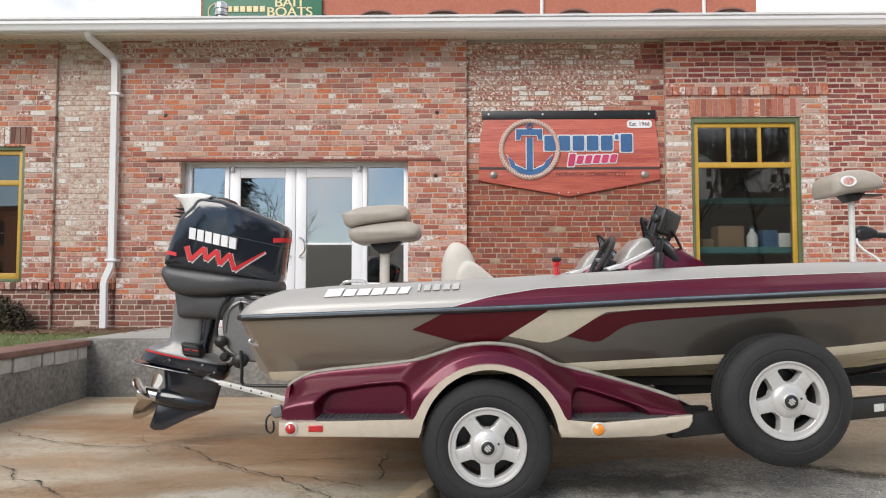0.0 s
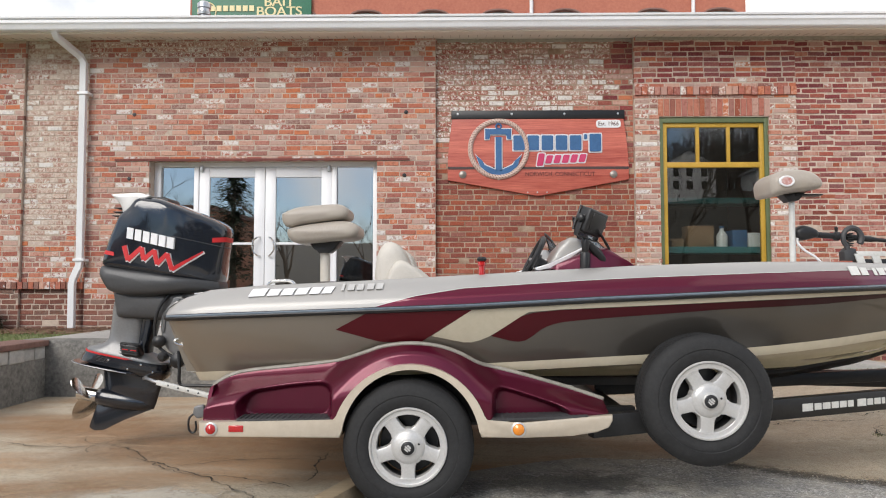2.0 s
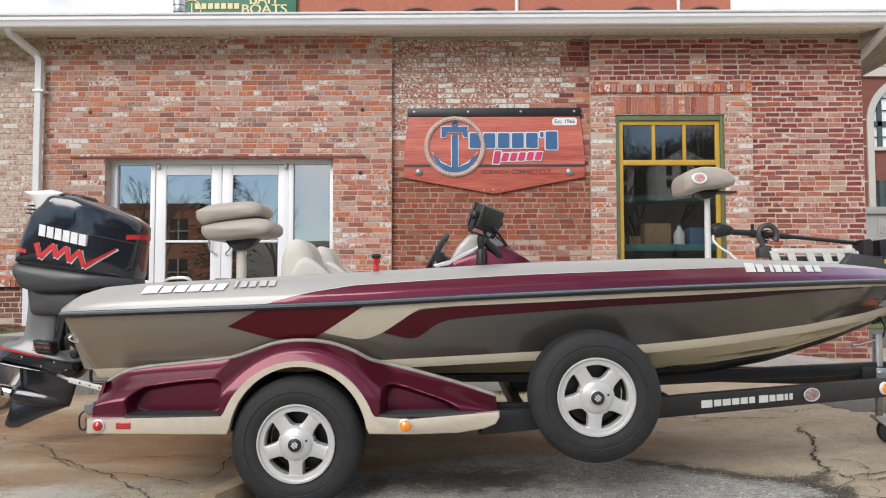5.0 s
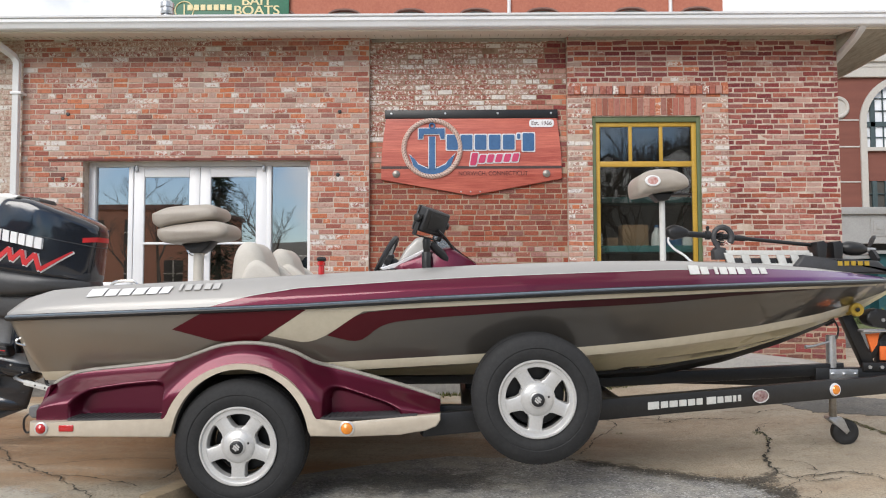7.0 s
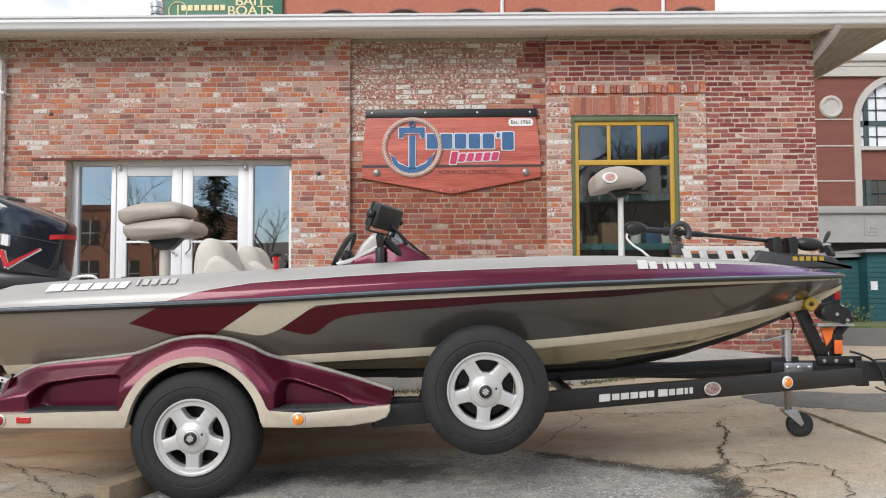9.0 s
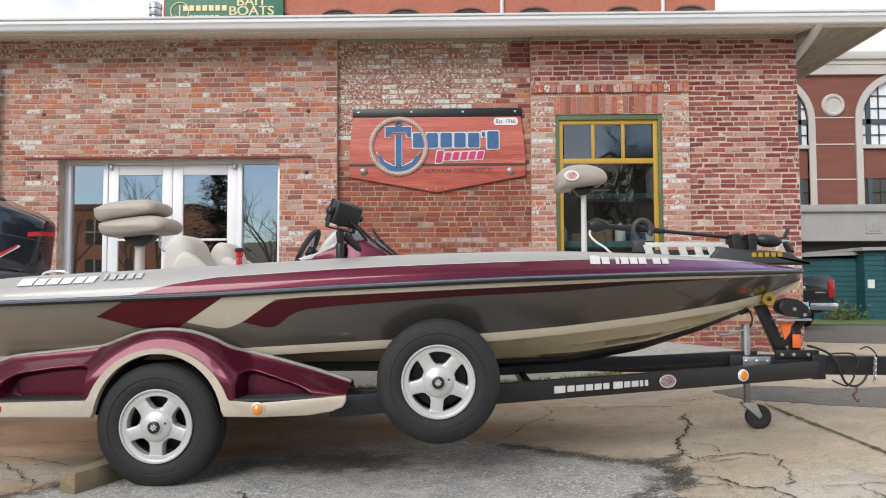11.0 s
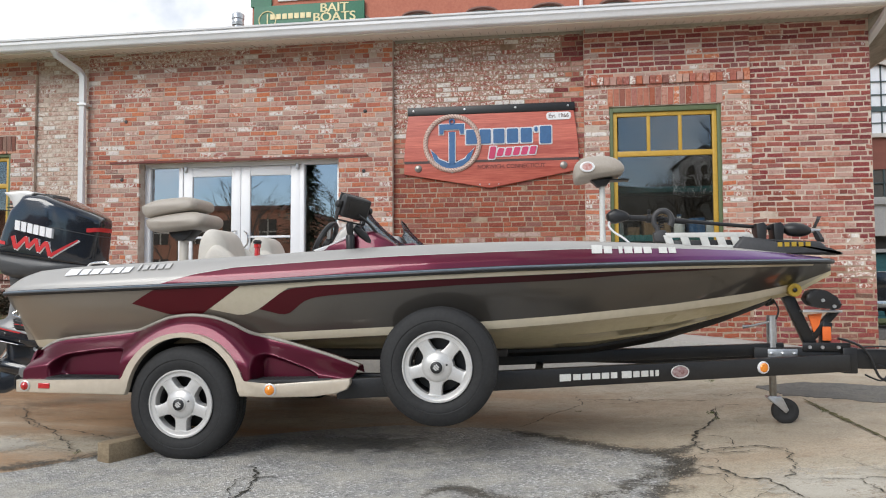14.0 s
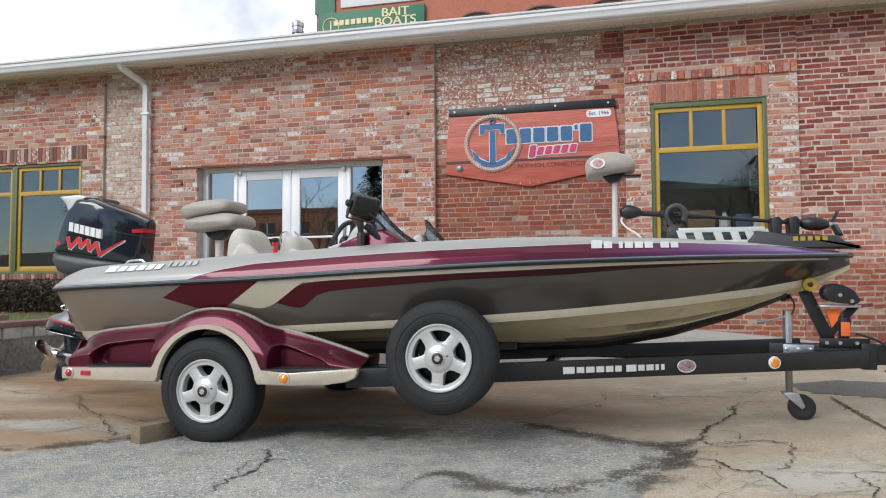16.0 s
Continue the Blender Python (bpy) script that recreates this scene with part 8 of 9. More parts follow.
# winch post and winch
beam("winch_post", (3.965, YC, 0.60), (3.80, YC, 0.985), 0.06, 0.075, None, "black square winch post")
beam("winch_strut", (4.04, YC, 0.60), (4.06, YC, 0.78), 0.06, 0.06)
beam("winch_strut", (3.95, YC, 0.66), (4.12, YC, 0.86), 0.05, 0.05)
bm = B()
lathe(bm, [(0.014, -0.07), (0.02, -0.075), (0.043, -0.075), (0.047, -0.055), (0.028, 0.0), (0.047, 0.055), (0.043, 0.075), (0.014, 0.075)], (3.817, YC - 0.075, 1.0), (0, 1, 0), 24, True)
roller = part("bow_roller", bm, YELLOW_ROLLER, trailer, "yellow bow roller")
bm = B()
lathe(bm, [(0.013, 0), (0.013, 0.01), (0.007, 0.014)], (3.817, YC - 0.147, 1.0), (0, -1, 0), 12, True)
part("axle_nut", bm, BLACK_STEEL, roller, "dark axle nut")
bm = B()
prism(bm, rounded_poly([(3.90, 0.90), (3.89, 0.97), (3.95, 1.01), (4.03, 0.995), (4.12, 0.93), (4.12, 0.87), (4.0, 0.875)], 0.03), YC - 0.12, YC - 0.02, "y", 0.02, 3)
wc = part("winch", bm, BLACK_PLASTIC, trailer, "black winch cover")
bm = B()
for xx, zz in ((4.0, 0.93), (4.07, 0.89)):
    bm = B()
    lathe(bm, [(0.012, 0), (0.012, 0.008)], (xx, YC - 0.12, zz), (0, -1, 0), 10, True)
    part("bolt", bm, GALV, wc)
bm = B()
box(bm, 3.88, 4.13, YC - 0.1, YC + 0.05, 0.848, 0.862, 0.003)
part("winch_bracket", bm, GALV, wc)
bm = B()
prism(bm, [(3.93, 0.83), (4.02, 0.84), (4.0, 0.76), (3.965, 0.71)], YC - 0.045, YC - 0.03, "y")
part("strap", bm, ORANGE, wc, "orange winch strap")
bm = B()
box(bm, 4.02, 4.075, YC - 0.045, YC - 0.031, 0.655, 0.75, 0.004)
part("reflector", bm, ORANGE, trailer, "orange reflector")
beam("mount_plate", (3.86, YC - 0.05, 0.615), (4.16, YC - 0.05, 0.615), 0.02, 0.06)
for xx in (3.9, 3.98, 4.08):
    bm = B()
    lathe(bm, [(0.012, 0), (0.012, 0.012)], (xx, YC - 0.061, 0.615), (0, -1, 0), 8, True)
    part("bolt", bm, GALV, trailer)
bm = B()
tube(bm, smooth_curve([(3.72, YC - 0.05, 0.97), (3.68, YC - 0.06, 0.93), (3.66, YC - 0.05, 0.90), (3.72, YC - 0.03, 0.92)], 5), 0.014, 8)
tube(bm, smooth_curve([(3.70, YC - 0.06, 0.94), (3.735, YC - 0.06, 0.87), (3.72, YC - 0.06, 0.80)], 5), 0.006, 6)
part("bow_hook", bm, BLACK_STEEL, trailer)
for o in trailer.children:
    if o.name.split(".")[0] in ("winch_post", "winch_strut", "bow_roller", "winch", "bow_hook") or (o.name.split(".")[0] == "reflector"):
        o.location += Vector((-0.018, 0.03, 0))
# wiring, rusty hook and safety chain at the tongue
for pts, r in (([(4.069, YC - 0.08, 0.678), (4.138, YC - 0.08, 0.659), (4.219, YC - 0.08, 0.620), (4.268, YC - 0.08, 0.556), (4.291, YC - 0.08, 0.492), (4.327, YC - 0.08, 0.421), (4.389, YC - 0.08, 0.399), (4.440, YC - 0.08, 0.428), (4.473, YC - 0.08, 0.479)], 0.0085),
               ([(4.233, YC - 0.08, 0.440), (4.270, YC - 0.08, 0.421), (4.332, YC - 0.08, 0.402), (4.371, YC - 0.08, 0.440), (4.379, YC - 0.08, 0.479), (4.310, YC - 0.08, 0.504)], 0.006),
               ([(4.232, YC - 0.08, 0.620), (4.276, YC - 0.08, 0.624), (4.377, YC - 0.08, 0.620), (4.413, YC - 0.08, 0.569), (4.399, YC - 0.08, 0.517)], 0.006),
               ([(4.428, YC - 0.08, 0.652), (4.479, YC - 0.08, 0.669), (4.528, YC - 0.08, 0.633), (4.546, YC - 0.08, 0.588)], 0.005)):
    bm = B()
    tube(bm, smooth_curve(pts, 8), r, 8)
    part("cable", bm, BLACK_PLASTIC, trailer)
RUST = surface("rusty_steel", (0.10, 0.045, 0.025), (0.22, 0.10, 0.055), 0.8, 0.4, 60, 8, 0.3)
bm = B()
tube(bm, smooth_curve([(4.395, YC - 0.08, 0.408), (4.398, YC - 0.08, 0.370), (4.387, YC - 0.08, 0.351), (4.371, YC - 0.08, 0.344), (4.386, YC - 0.08, 0.312), (4.404, YC - 0.08, 0.293), (4.411, YC - 0.08, 0.313)], 6), 0.007, 8)
part("safety_hook", bm, RUST, trailer, "rusty safety hook")
for k in range(9):
    c = Vector((4.534, YC - 0.08, 0.601)).lerp(Vector((4.522, YC - 0.08, 0.441)), k / 8)
    bm = B()
    q = Matrix.Translation(c) @ Matrix.Rotation(radians(90 * (k % 2)), 4, "Z")
    tube(bm, [q @ Vector((0.009 * math.cos(a), 0, 0.016 * math.sin(a))) for a in np.linspace(0, 6.283, 13)[:-1]], 0.0038, 6, True)
    part("chain_link", bm, GALV, trailer)
# transom saver and tie-down at the stern
p0, p1 = Vector((-1.70, YC - 0.2, 0.535)), Vector((-1.0, YC - 0.3, 0.385))
saver = beam("transom_saver", p0, p1, 0.022, 0.034, PALE_STEEL, "pale painted drilled motor support bar")
for k in range(5):
    bm = B()
    c = p0.lerp(p1, 0.12 + 0.1 * k)
    lathe(bm, [(0.0005, 0.001), (0.006, 0.001), (0.0065, 0)], c + Vector((0, -0.012, 0)), (0, -1, 0), 10)
    part("bolt_hole", bm, BLACK_PLASTIC, saver, "dark drilled hole")
bm = B()
tube(bm, smooth_curve([(-1.68, YC - 0.2, 0.53), (-1.75, YC - 0.17, 0.545), (-1.83, YC - 0.09, 0.552), (-1.84, YC - 0.07, 0.54)], 5), 0.011, 8)
part("saver_yoke", bm, GALV, trailer, "galvanised yoke of the support bar")
bm = B()
tube(bm, smooth_curve([(-1.105, YC - 1.12, 0.50), (-1.135, YC - 1.13, 0.475), (-1.138, YC - 1.13, 0.42), (-1.118, YC - 1.13, 0.398), (-1.10, YC - 1.13, 0.415), (-1.102, YC - 1.13, 0.46)], 5), 0.0055, 8)
part("tie_down_hook", bm, BLACK_STEEL, trailer)
bm = B()
pillow(bm, rounded_poly([(-1.118, 0.495), (-1.112, 0.535), (-1.06, 0.545), (-1.05, 0.48), (-1.095, 0.47)], 0.012), YC - 1.135, YC - 1.105, 0.008)
part("tie_down_buckle", bm, LEG_PALE, trailer, "galvanised tie-down buckle")

# chock
chock = thing("wheel_chock", "weathered timber block wedged behind the wheel", "chock", (-0.335, -5.8, 0.03))
bm = B()
box(bm, -0.17, 0.17, -0.052, 0.052, -0.02, 0.108, 0.007, 2, pose(-0.335, -5.80, ground_z(-0.3, -5.8) + 0.006, 0, 0, 70))
part("timber", bm, WOOD_BLOCK, chock)


# ---- the shop sign ----
sg = thing("shop_sign", "red-stained wooden shop sign with a blue anchor in a rope ring", "sign", (1.38, 0.06, 2.38))
SY = 0.04
bm = B()
side_l = [tuple(p)[:2] for p in smooth_curve([(0.225, 3.43, 0), (0.195, 3.2, 0), (0.17, 2.95, 0), (0.162, 2.75, 0)], 4)]
side_r = [(2.762 - x, z) for x, z in side_l]
prism(bm, side_l + [(0.162, 2.597), (1.38, 2.38), (2.60, 2.605)] + side_r[::-1], SY, SY + 0.045, "y", 0.006)
board = part("board", bm, SIGN_WOOD, sg)
bm = B()
box(bm, 0.212, 2.552, SY - 0.01, SY + 0.046, 3.432, 3.545, 0.004)
rail_ = part("top_rail", bm, BLACK_STEEL, sg, "black steel top rail")
for x in (0.30, 1.03, 1.74, 2.46):
    bm = B()
    lathe(bm, [(0.016, 0), (0.014, 0.008), (0.0001, 0.01)], (x, SY - 0.01, 3.495), (0, -1, 0), 12)
    part("bolt", bm, GALV, rail_)
bm = B()
box(bm, 0.165, 2.598, SY - 0.004, SY + 0.01, 2.742, 2.778)
part("dark_band", bm, surface("dark_groove", (0.05, 0.03, 0.028), (0.08, 0.05, 0.045), 0.6), board)
for x in (0.365, 2.395):
    bm = B()
    lathe(bm, [(0.052, 0.0), (0.05, 0.012), (0.035, 0.022), (0.0001, 0.026)], (x, SY, 2.672), (0, -1, 0), 24)
    part("stud", bm, STUD, board, "domed steel stud")
for k in range(3):
    x = 1.24 + 0.13 * k
    bm = B()
    lathe(bm, [(0.011, 0), (0.0001, 0.007)], (x, SY, 2.43), (0, -1, 0), 10)
    part("screw", bm, GALV, board)
RC = (0.85, 3.02)
bm = B()
tube(bm, [(RC[0] + 0.382 * math.cos(a), SY - 0.004, RC[1] + 0.382 * math.sin(a)) for a in np.linspace(0, 6.2832, 65)[:-1]], 0.034, 8, True)
ring = part("rope_ring", bm, ROPE, sg, "tan rope ring")
for k in range(60):
    a = 2 * math.pi * k / 60
    bm = B()
    q = Matrix.Translation((RC[0] + 0.382 * math.cos(a), SY - 0.03, RC[1] + 0.382 * math.sin(a))) @ Matrix.Rotation(-a + 0.9, 4, "Y")
    box(bm, -0.004, 0.004, -0.006, 0.006, -0.03, 0.03, 0, 1, q)
    part("strand", bm, CAP_STONE, ring)
# anchor: shank, stock, eye, flukes
WHITE_EDGE = surface("pale_sign_edge", (0.62, 0.62, 0.64), (0.72, 0.72, 0.74), 0.5)
for grow, mt, dy in ((0.012, WHITE_EDGE, 0.012), (0.0, SIGN_BLUE, 0.02)):
    g = grow
    bm = B()
    prism(bm, [(0.81 - g, 2.72), (0.81 - g, 3.18), (0.89 + g, 3.18), (0.89 + g, 2.72)], SY - dy, SY + 0.002, "y")
    prism(bm, [(0.67 - g, 3.15 - g), (0.67 - g, 3.29 + g), (1.02 + g, 3.29 + g), (1.02 + g, 3.15 - g), (0.97 - g, 3.15 - g), (0.95, 3.215 - g), (0.74, 3.215 - g), (0.72 + g, 3.15 - g)], SY - dy, SY + 0.002, "y")
    fl = [(0.85, 2.615 - g * 1.5), (0.70, 2.70 - g), (0.60, 2.78 - g), (0.545 - g, 2.93 + g * 2), (0.63, 2.86), (0.66 + g, 2.80 + g), (0.80, 2.74 + g), (0.85, 2.72 + g)]
    prism(bm, fl + [(1.70 - x, z) for x, z in fl[-2:0:-1]], SY - dy, SY + 0.002, "y")
    part("anchor", bm, mt, sg, "blue anchor" if not g else "pale anchor edge")
bm = B()
tube(bm, [(0.85 + 0.034 * math.cos(a), SY - 0.014, 3.325 + 0.034 * math.sin(a)) for a in np.linspace(0, 6.2832, 25)[:-1]], 0.012, 8, True)
part("anchor_eye", bm, SIGN_BLUE, sg)
# the shop's name stands as plain bars
for k in range(7):
    x, w = 1.05 + 0.19 * k - (0.115 if k == 6 else 0), 0.155 if k != 5 else 0.045
    h = 0.24 if k == 6 else 0.07 if k == 5 else 0.2
    z = 3.18 if k == 5 else 3.10
    for gr, mt, dy in ((0.016, WHITE_EDGE, 0.010), (0, SIGN_BLUE, 0.018)):
        bm = B()
        prism(bm, rounded_poly([(x - gr, z - h / 2 - gr), (x + w + gr, z - h / 2 - gr), (x + w + gr, z + h / 2 + gr), (x - gr, z + h / 2 + gr)], 0.02, 3), SY - dy, SY + 0.002, "y")
        part("name_bar", bm, mt, sg)
for k in range(6):
    x, z, w, h = 1.36 + 0.112 * k, 2.87 + 0.004 * k, 0.085, (0.17 if k == 0 else 0.11)
    for gr, mt, dy in ((0.014, WHITE_EDGE, 0.010), (0, SIGN_PINK, 0.018)):
        bm = B()
        prism(bm, rounded_poly([(x - gr, z - h / 2 - gr), (x + w + gr, z - h / 2 - gr), (x + w + gr + 0.03, z + h / 2 + gr), (x - gr + 0.03, z + h / 2 + gr)], 0.02, 3), SY - dy, SY + 0.002, "y")
        part("name_bar", bm, mt, sg)
words("place_lettering", "NORWICH, CONNECTICUT", 0.082, (1.675, SY - 0.003, 2.675), BROWN_INK, sg, 0.002, (90, 0, 0), 0.91)
bm = B()
prism(bm, rounded_poly([(2.165, 3.305), (2.50, 3.305), (2.50, 3.41), (2.165, 3.41)], 0.05, 6), SY - 0.008, SY + 0.002, "y")
pill = part("date_plate", bm, WHITE_PAINT, sg, "white rounded date plate")
words("date_lettering", "Est. 1966", 0.075, (2.332, SY - 0.01, 3.357), BROWN_INK, pill, 0.002)

# ---- shop shelves behind the window ----
TEAL = surface("teal_shelf_paint", (0.03, 0.16, 0.17), (0.05, 0.21, 0.22), 0.6)
shelf = thing("shelf_unit", "teal shelf unit behind the shop window", "shelf", (3.75, 1.15, TOP))
for z, ya, yb_ in ((1.62, 0.28, 0.75), (2.42, 1.3, 1.7)):
    bm = B()
    box(bm, 2.5, 5.2, ya, yb_, z, z + 0.09, 0.005)
    part("shelf_board", bm, TEAL, shelf)
for x in (2.42, 5.2):
    bm = B()
    box(bm, x, x + 0.06, 0.3, 1.68, TOP, 3.2)
    part("upright", bm, TEAL, shelf)
for x, w, h, mt, lab in ((3.5, 0.36, 0.3, CARDBOARD, "brown cardboard box on the shelf"), (4.12, 0.2, 0.24, SIGN_BLUE, "blue carton on the shelf"), (4.34, 0.16, 0.2, WHITE_PAINT, "white carton on the shelf"), (3.28, 0.16, 0.12, CARDBOARD, "small cardboard box on the shelf")):
    bm = B()
    box(bm, x, x + w, 0.42, 0.7, 1.71, 1.71 + h, 0.008)
    tagged(part("carton", bm, mt), lab, "box", "stock on the shelf")
for x in (3.15, 3.98):
    jug = thing("jug", "white plastic jug on the shelf", "jug", (x, 0.45, 1.71), "stock on the shelf")
    bm = B()
    lathe(bm, [(0.07, 0), (0.075, 0.02), (0.075, 0.16), (0.03, 0.23), (0.028, 0.26)], (x, 0.45, 1.71), (0, 0, 1), 18, True)
    part("bottle", bm, WHITE_METAL, jug)
    bm = B()
    lathe(bm, [(0.032, 0), (0.032, 0.03)], (x, 0.45, 1.97), (0, 0, 1), 14, True)
    part("lid", bm, SIGN_BLUE, jug)

# ---- hedge by the west window ----
hb = thing("hedge", "clipped brown winter hedge under the window", "hedge", (-7.0, -0.45, TOP - 0.03))
bm = B()
rr = random.Random(21)
for k in range(13000):
    u, v = rr.uniform(-1, 1), rr.uniform(-1, 1)
    x = -7.2 + 1.55 * u
    edge = 1 - abs(u) ** 6
    top = 0.5 * edge + 0.06 * noise.noise(Vector((x * 3, v, 0)))
    h = top * math.sqrt(rr.uniform(0, 1))
    y = -0.47 + 0.36 * v * (0.75 + 0.25 * edge)
    c = Vector((x + rr.gauss(0, 0.03), y, TOP - 0.03 + h + 0.05 * noise.noise(Vector((x * 7, y * 7, h * 7)))))
    a, e, s = rr.uniform(0, 6.3), rr.uniform(-1, 1), rr.uniform(0.014, 0.03)
    d1 = Vector((math.cos(a), math.sin(a), e)) * s
    d2 = Vector((-math.sin(a) * 0.5, math.cos(a) * 0.5, rr.uniform(-0.6, 0.6))) * s
    bm.faces.new([bm.verts.new(c - d1), bm.verts.new(c + d2), bm.verts.new(c + d1), bm.verts.new(c - d2)])
part("foliage", bm, BUSH, hb)
bm = B()
for k in range(60):
    x, y = -7.2 + rr.uniform(-1.4, 1.4), -0.45 + rr.uniform(-0.25, 0.25)
    tube(bm, [(x, y, TOP - 0.04), (x + rr.gauss(0, 0.06), y + rr.gauss(0, 0.04), TOP + 0.2), (x + rr.gauss(0, 0.12), y + rr.gauss(0, 0.07), TOP + 0.42)], [0.008, 0.006, 0.003], 5)
tagged(part("twig", bm, BARK, hb), "", "", "", "stuff")
bm = B()
for k in range(2600):
    x = rr.uniform(-7.5, -4.15)
    y = rr.uniform(-3.4, -0.8)
    z = TOP - 0.03
    a, s = rr.uniform(0, 6.3), rr.uniform(0.02, 0.05)
    v = [bm.verts.new((x - 0.006, y, z)), bm.verts.new((x + 0.006, y, z)), bm.verts.new((x + 0.02 * math.cos(a), y + 0.02 * math.sin(a), z + s))]
    bm.faces.new(v)
tagged(part("grass_tufts", bm, GRASS), "short rough grass on the lawn", "grass", "", "stuff")
post = thing("timber_edging", "short weathered timber at the edge of the lawn", "timber", (-4.35, -3.2, TOP - 0.03))
bm = B()
box(bm, -4.6, -4.32, -3.45, -3.05, TOP - 0.04, TOP + 0.07, 0.01)
part("timber", bm, WOOD_BLOCK, post)

# ---- across the street, seen only in the glass ----
mill = thing("brick_mill", "low red brick mill with rows of windows across the street", "building", (-31, -52, 0))
bm = B()
box(bm, -46, -19, -58, -46, -0.2, 7.2)
# sunlight put into the brick's colour; this front faces away from the sun
part("wall", bm, surface("mill_brick_sun_painted", (0.33, 0.16, 0.105), (0.45, 0.23, 0.16), 0.9, 0, 6, 0.5, 0.2), mill)
bm = B()
box(bm, -46.2, -18.8, -58.2, -45.8, 7.2, 7.6)
part("cornice", bm, CAP_STONE, mill)
for r_ in (1.2, 4.4):
    for k in range(8):
        x = -44 + 3.2 * k
        bm = B()
        box(bm, x, x + 1.5, -46.0, -45.94, r_, r_ + 2.0)
        w_ = part("window", bm, DARK_ROOM, mill)
        bm = B()
        box(bm, x + 0.7, x + 0.8, -45.94, -45.9, r_, r_ + 2.0)
        box(bm, x, x + 1.5, -45.94, -45.9, r_ + 0.95, r_ + 1.05)
        part("mullion", bm, STONE_FAR, w_)
for x, z0, wdt in ((25, 14.5, 7), (36, 15.5, 8), (50, 14.5, 8)):
    hs = thing("white_house", "white clapboard house on the slope across the street", "house", (x, -98, z0))
    bm = B()
    box(bm, x - wdt / 2, x + wdt / 2, -104, -98, z0 - 3, z0 + 4.2)
    prism(bm, [(x - wdt / 2, z0 + 4.2), (x + wdt / 2, z0 + 4.2), (x, z0 + 6.4)], -104, -98, "y")
    part("wall", bm, WHITE_METAL, hs)
    bm = B()
    prism(bm, [(x - wdt / 2 - 0.4, z0 + 4.0), (x, z0 + 6.5), (x + wdt / 2 + 0.4, z0 + 4.0), (x + wdt / 2 + 0.4, z0 + 4.25), (x, z0 + 6.8), (x - wdt / 2 - 0.4, z0 + 4.25)], -104.3, -97.7, "y")
    part("roof", bm, ROOF, hs)
    for dx in (-0.27, 0.0, 0.27):
        for dz in (0.4, 2.4):
            bm = B()
            box(bm, x + dx * wdt - 0.45, x + dx * wdt + 0.45, -98.0, -97.94, z0 + dz, z0 + dz + 1.3)
            part("window", bm, DARK_ROOM, hs)
HILL = surface("winter_hillside", (0.035, 0.03, 0.022), (0.085, 0.075, 0.055), 0.95, 0, 2.5, 0.12, 0.3)
bm = B()
hx_, hy_ = np.linspace(-120, 140, 60), np.linspace(-160, -48, 24)
rws = [[bm.verts.new((x, y, clamp((-48 - y) / 62) ** 0.8 * (19 + 4 * noise.noise(Vector((x * 0.02, y * 0.02, 0)))) * clamp((x + 14) / 22, 0.42, 1) - 0.3)) for x in hx_] for y in hy_]
for q, s in zip(rws, rws[1:]):
    for k in range(len(hx_) - 1):
        bm.faces.new((q[k], q[k + 1], s[k + 1], s[k]))
structure("hillside", bm, HILL, "wooded winter hillside across the street", "hill")


def bare_tree(x, y, z, h, seed):
    t = thing("bare_tree", "leafless winter tree across the street", "tree", (x, y, z), "trees across the street")
    r = random.Random(seed)
    bm = B()

    def limb(p, d, length, rad, depth):
        pts, rs = [p], [rad]
        for k in range(4):
            d = (d + Vector((r.gauss(0, 0.12), r.gauss(0, 0.12), 0.06))).normalized()
            p = p + d * length / 4
            pts.append(p)
            rs.append(rad * (1 - 0.15 * (k + 1)))
        tube(bm, pts, rs, 5)
        if depth:
            for k in range(4):
                a = r.uniform(0, 6.28)
                nd = (d + 0.75 * Vector((math.cos(a), math.sin(a), r.uniform(-0.1, 0.5)))).normalized()
                limb(pts[r.choice((2, 3, 4))], nd, length * r.uniform(0.5, 0.72), rad * 0.42, depth - 1)
    limb(Vector((x, y, z - 0.2)), Vector((0, 0, 1)), h * 0.45, h * 0.022, 4)
    part("branches", bm, BARK, t)


def conifer(x, y, z, h, seed):
    t = thing("evergreen_tree", "dark evergreen tree across the street", "tree", (x, y, z), "trees across the street")
    r = random.Random(seed)
    bm = B()
    tube(bm, [(x, y, z - 0.2), (x, y, z + h)], [h * 0.025, 0.02], 7)
    part("trunk", bm, BARK, t)
    bm = B()
    for k in range(6500):
        u = r.uniform(0.12, 1) ** 0.8
        a = r.uniform(0, 6.28)
        reach = 0.42 * h * (1 - u) ** 0.7 * (0.55 + 0.45 * math.sin(u * 42 + 2 * math.cos(a * 3))) + 0.12
        d = reach * math.sqrt(r.uniform(0.1, 1))
        c = Vector((x + d * math.cos(a), y + d * math.sin(a), z + h * u - 0.15 * d))
        s = r.uniform(0.1, 0.26)
        d1 = Vector((math.cos(a), math.sin(a), -0.3)) * s
        d2 = Vector((-math.sin(a), math.cos(a), r.uniform(-0.4, 0.4))) * s * 0.35
        bm.faces.new([bm.verts.new(c - d1), bm.verts.new(c + d2), bm.verts.new(c + d1), bm.verts.new(c - d2)])
    part("crown", bm, LEAF, t)


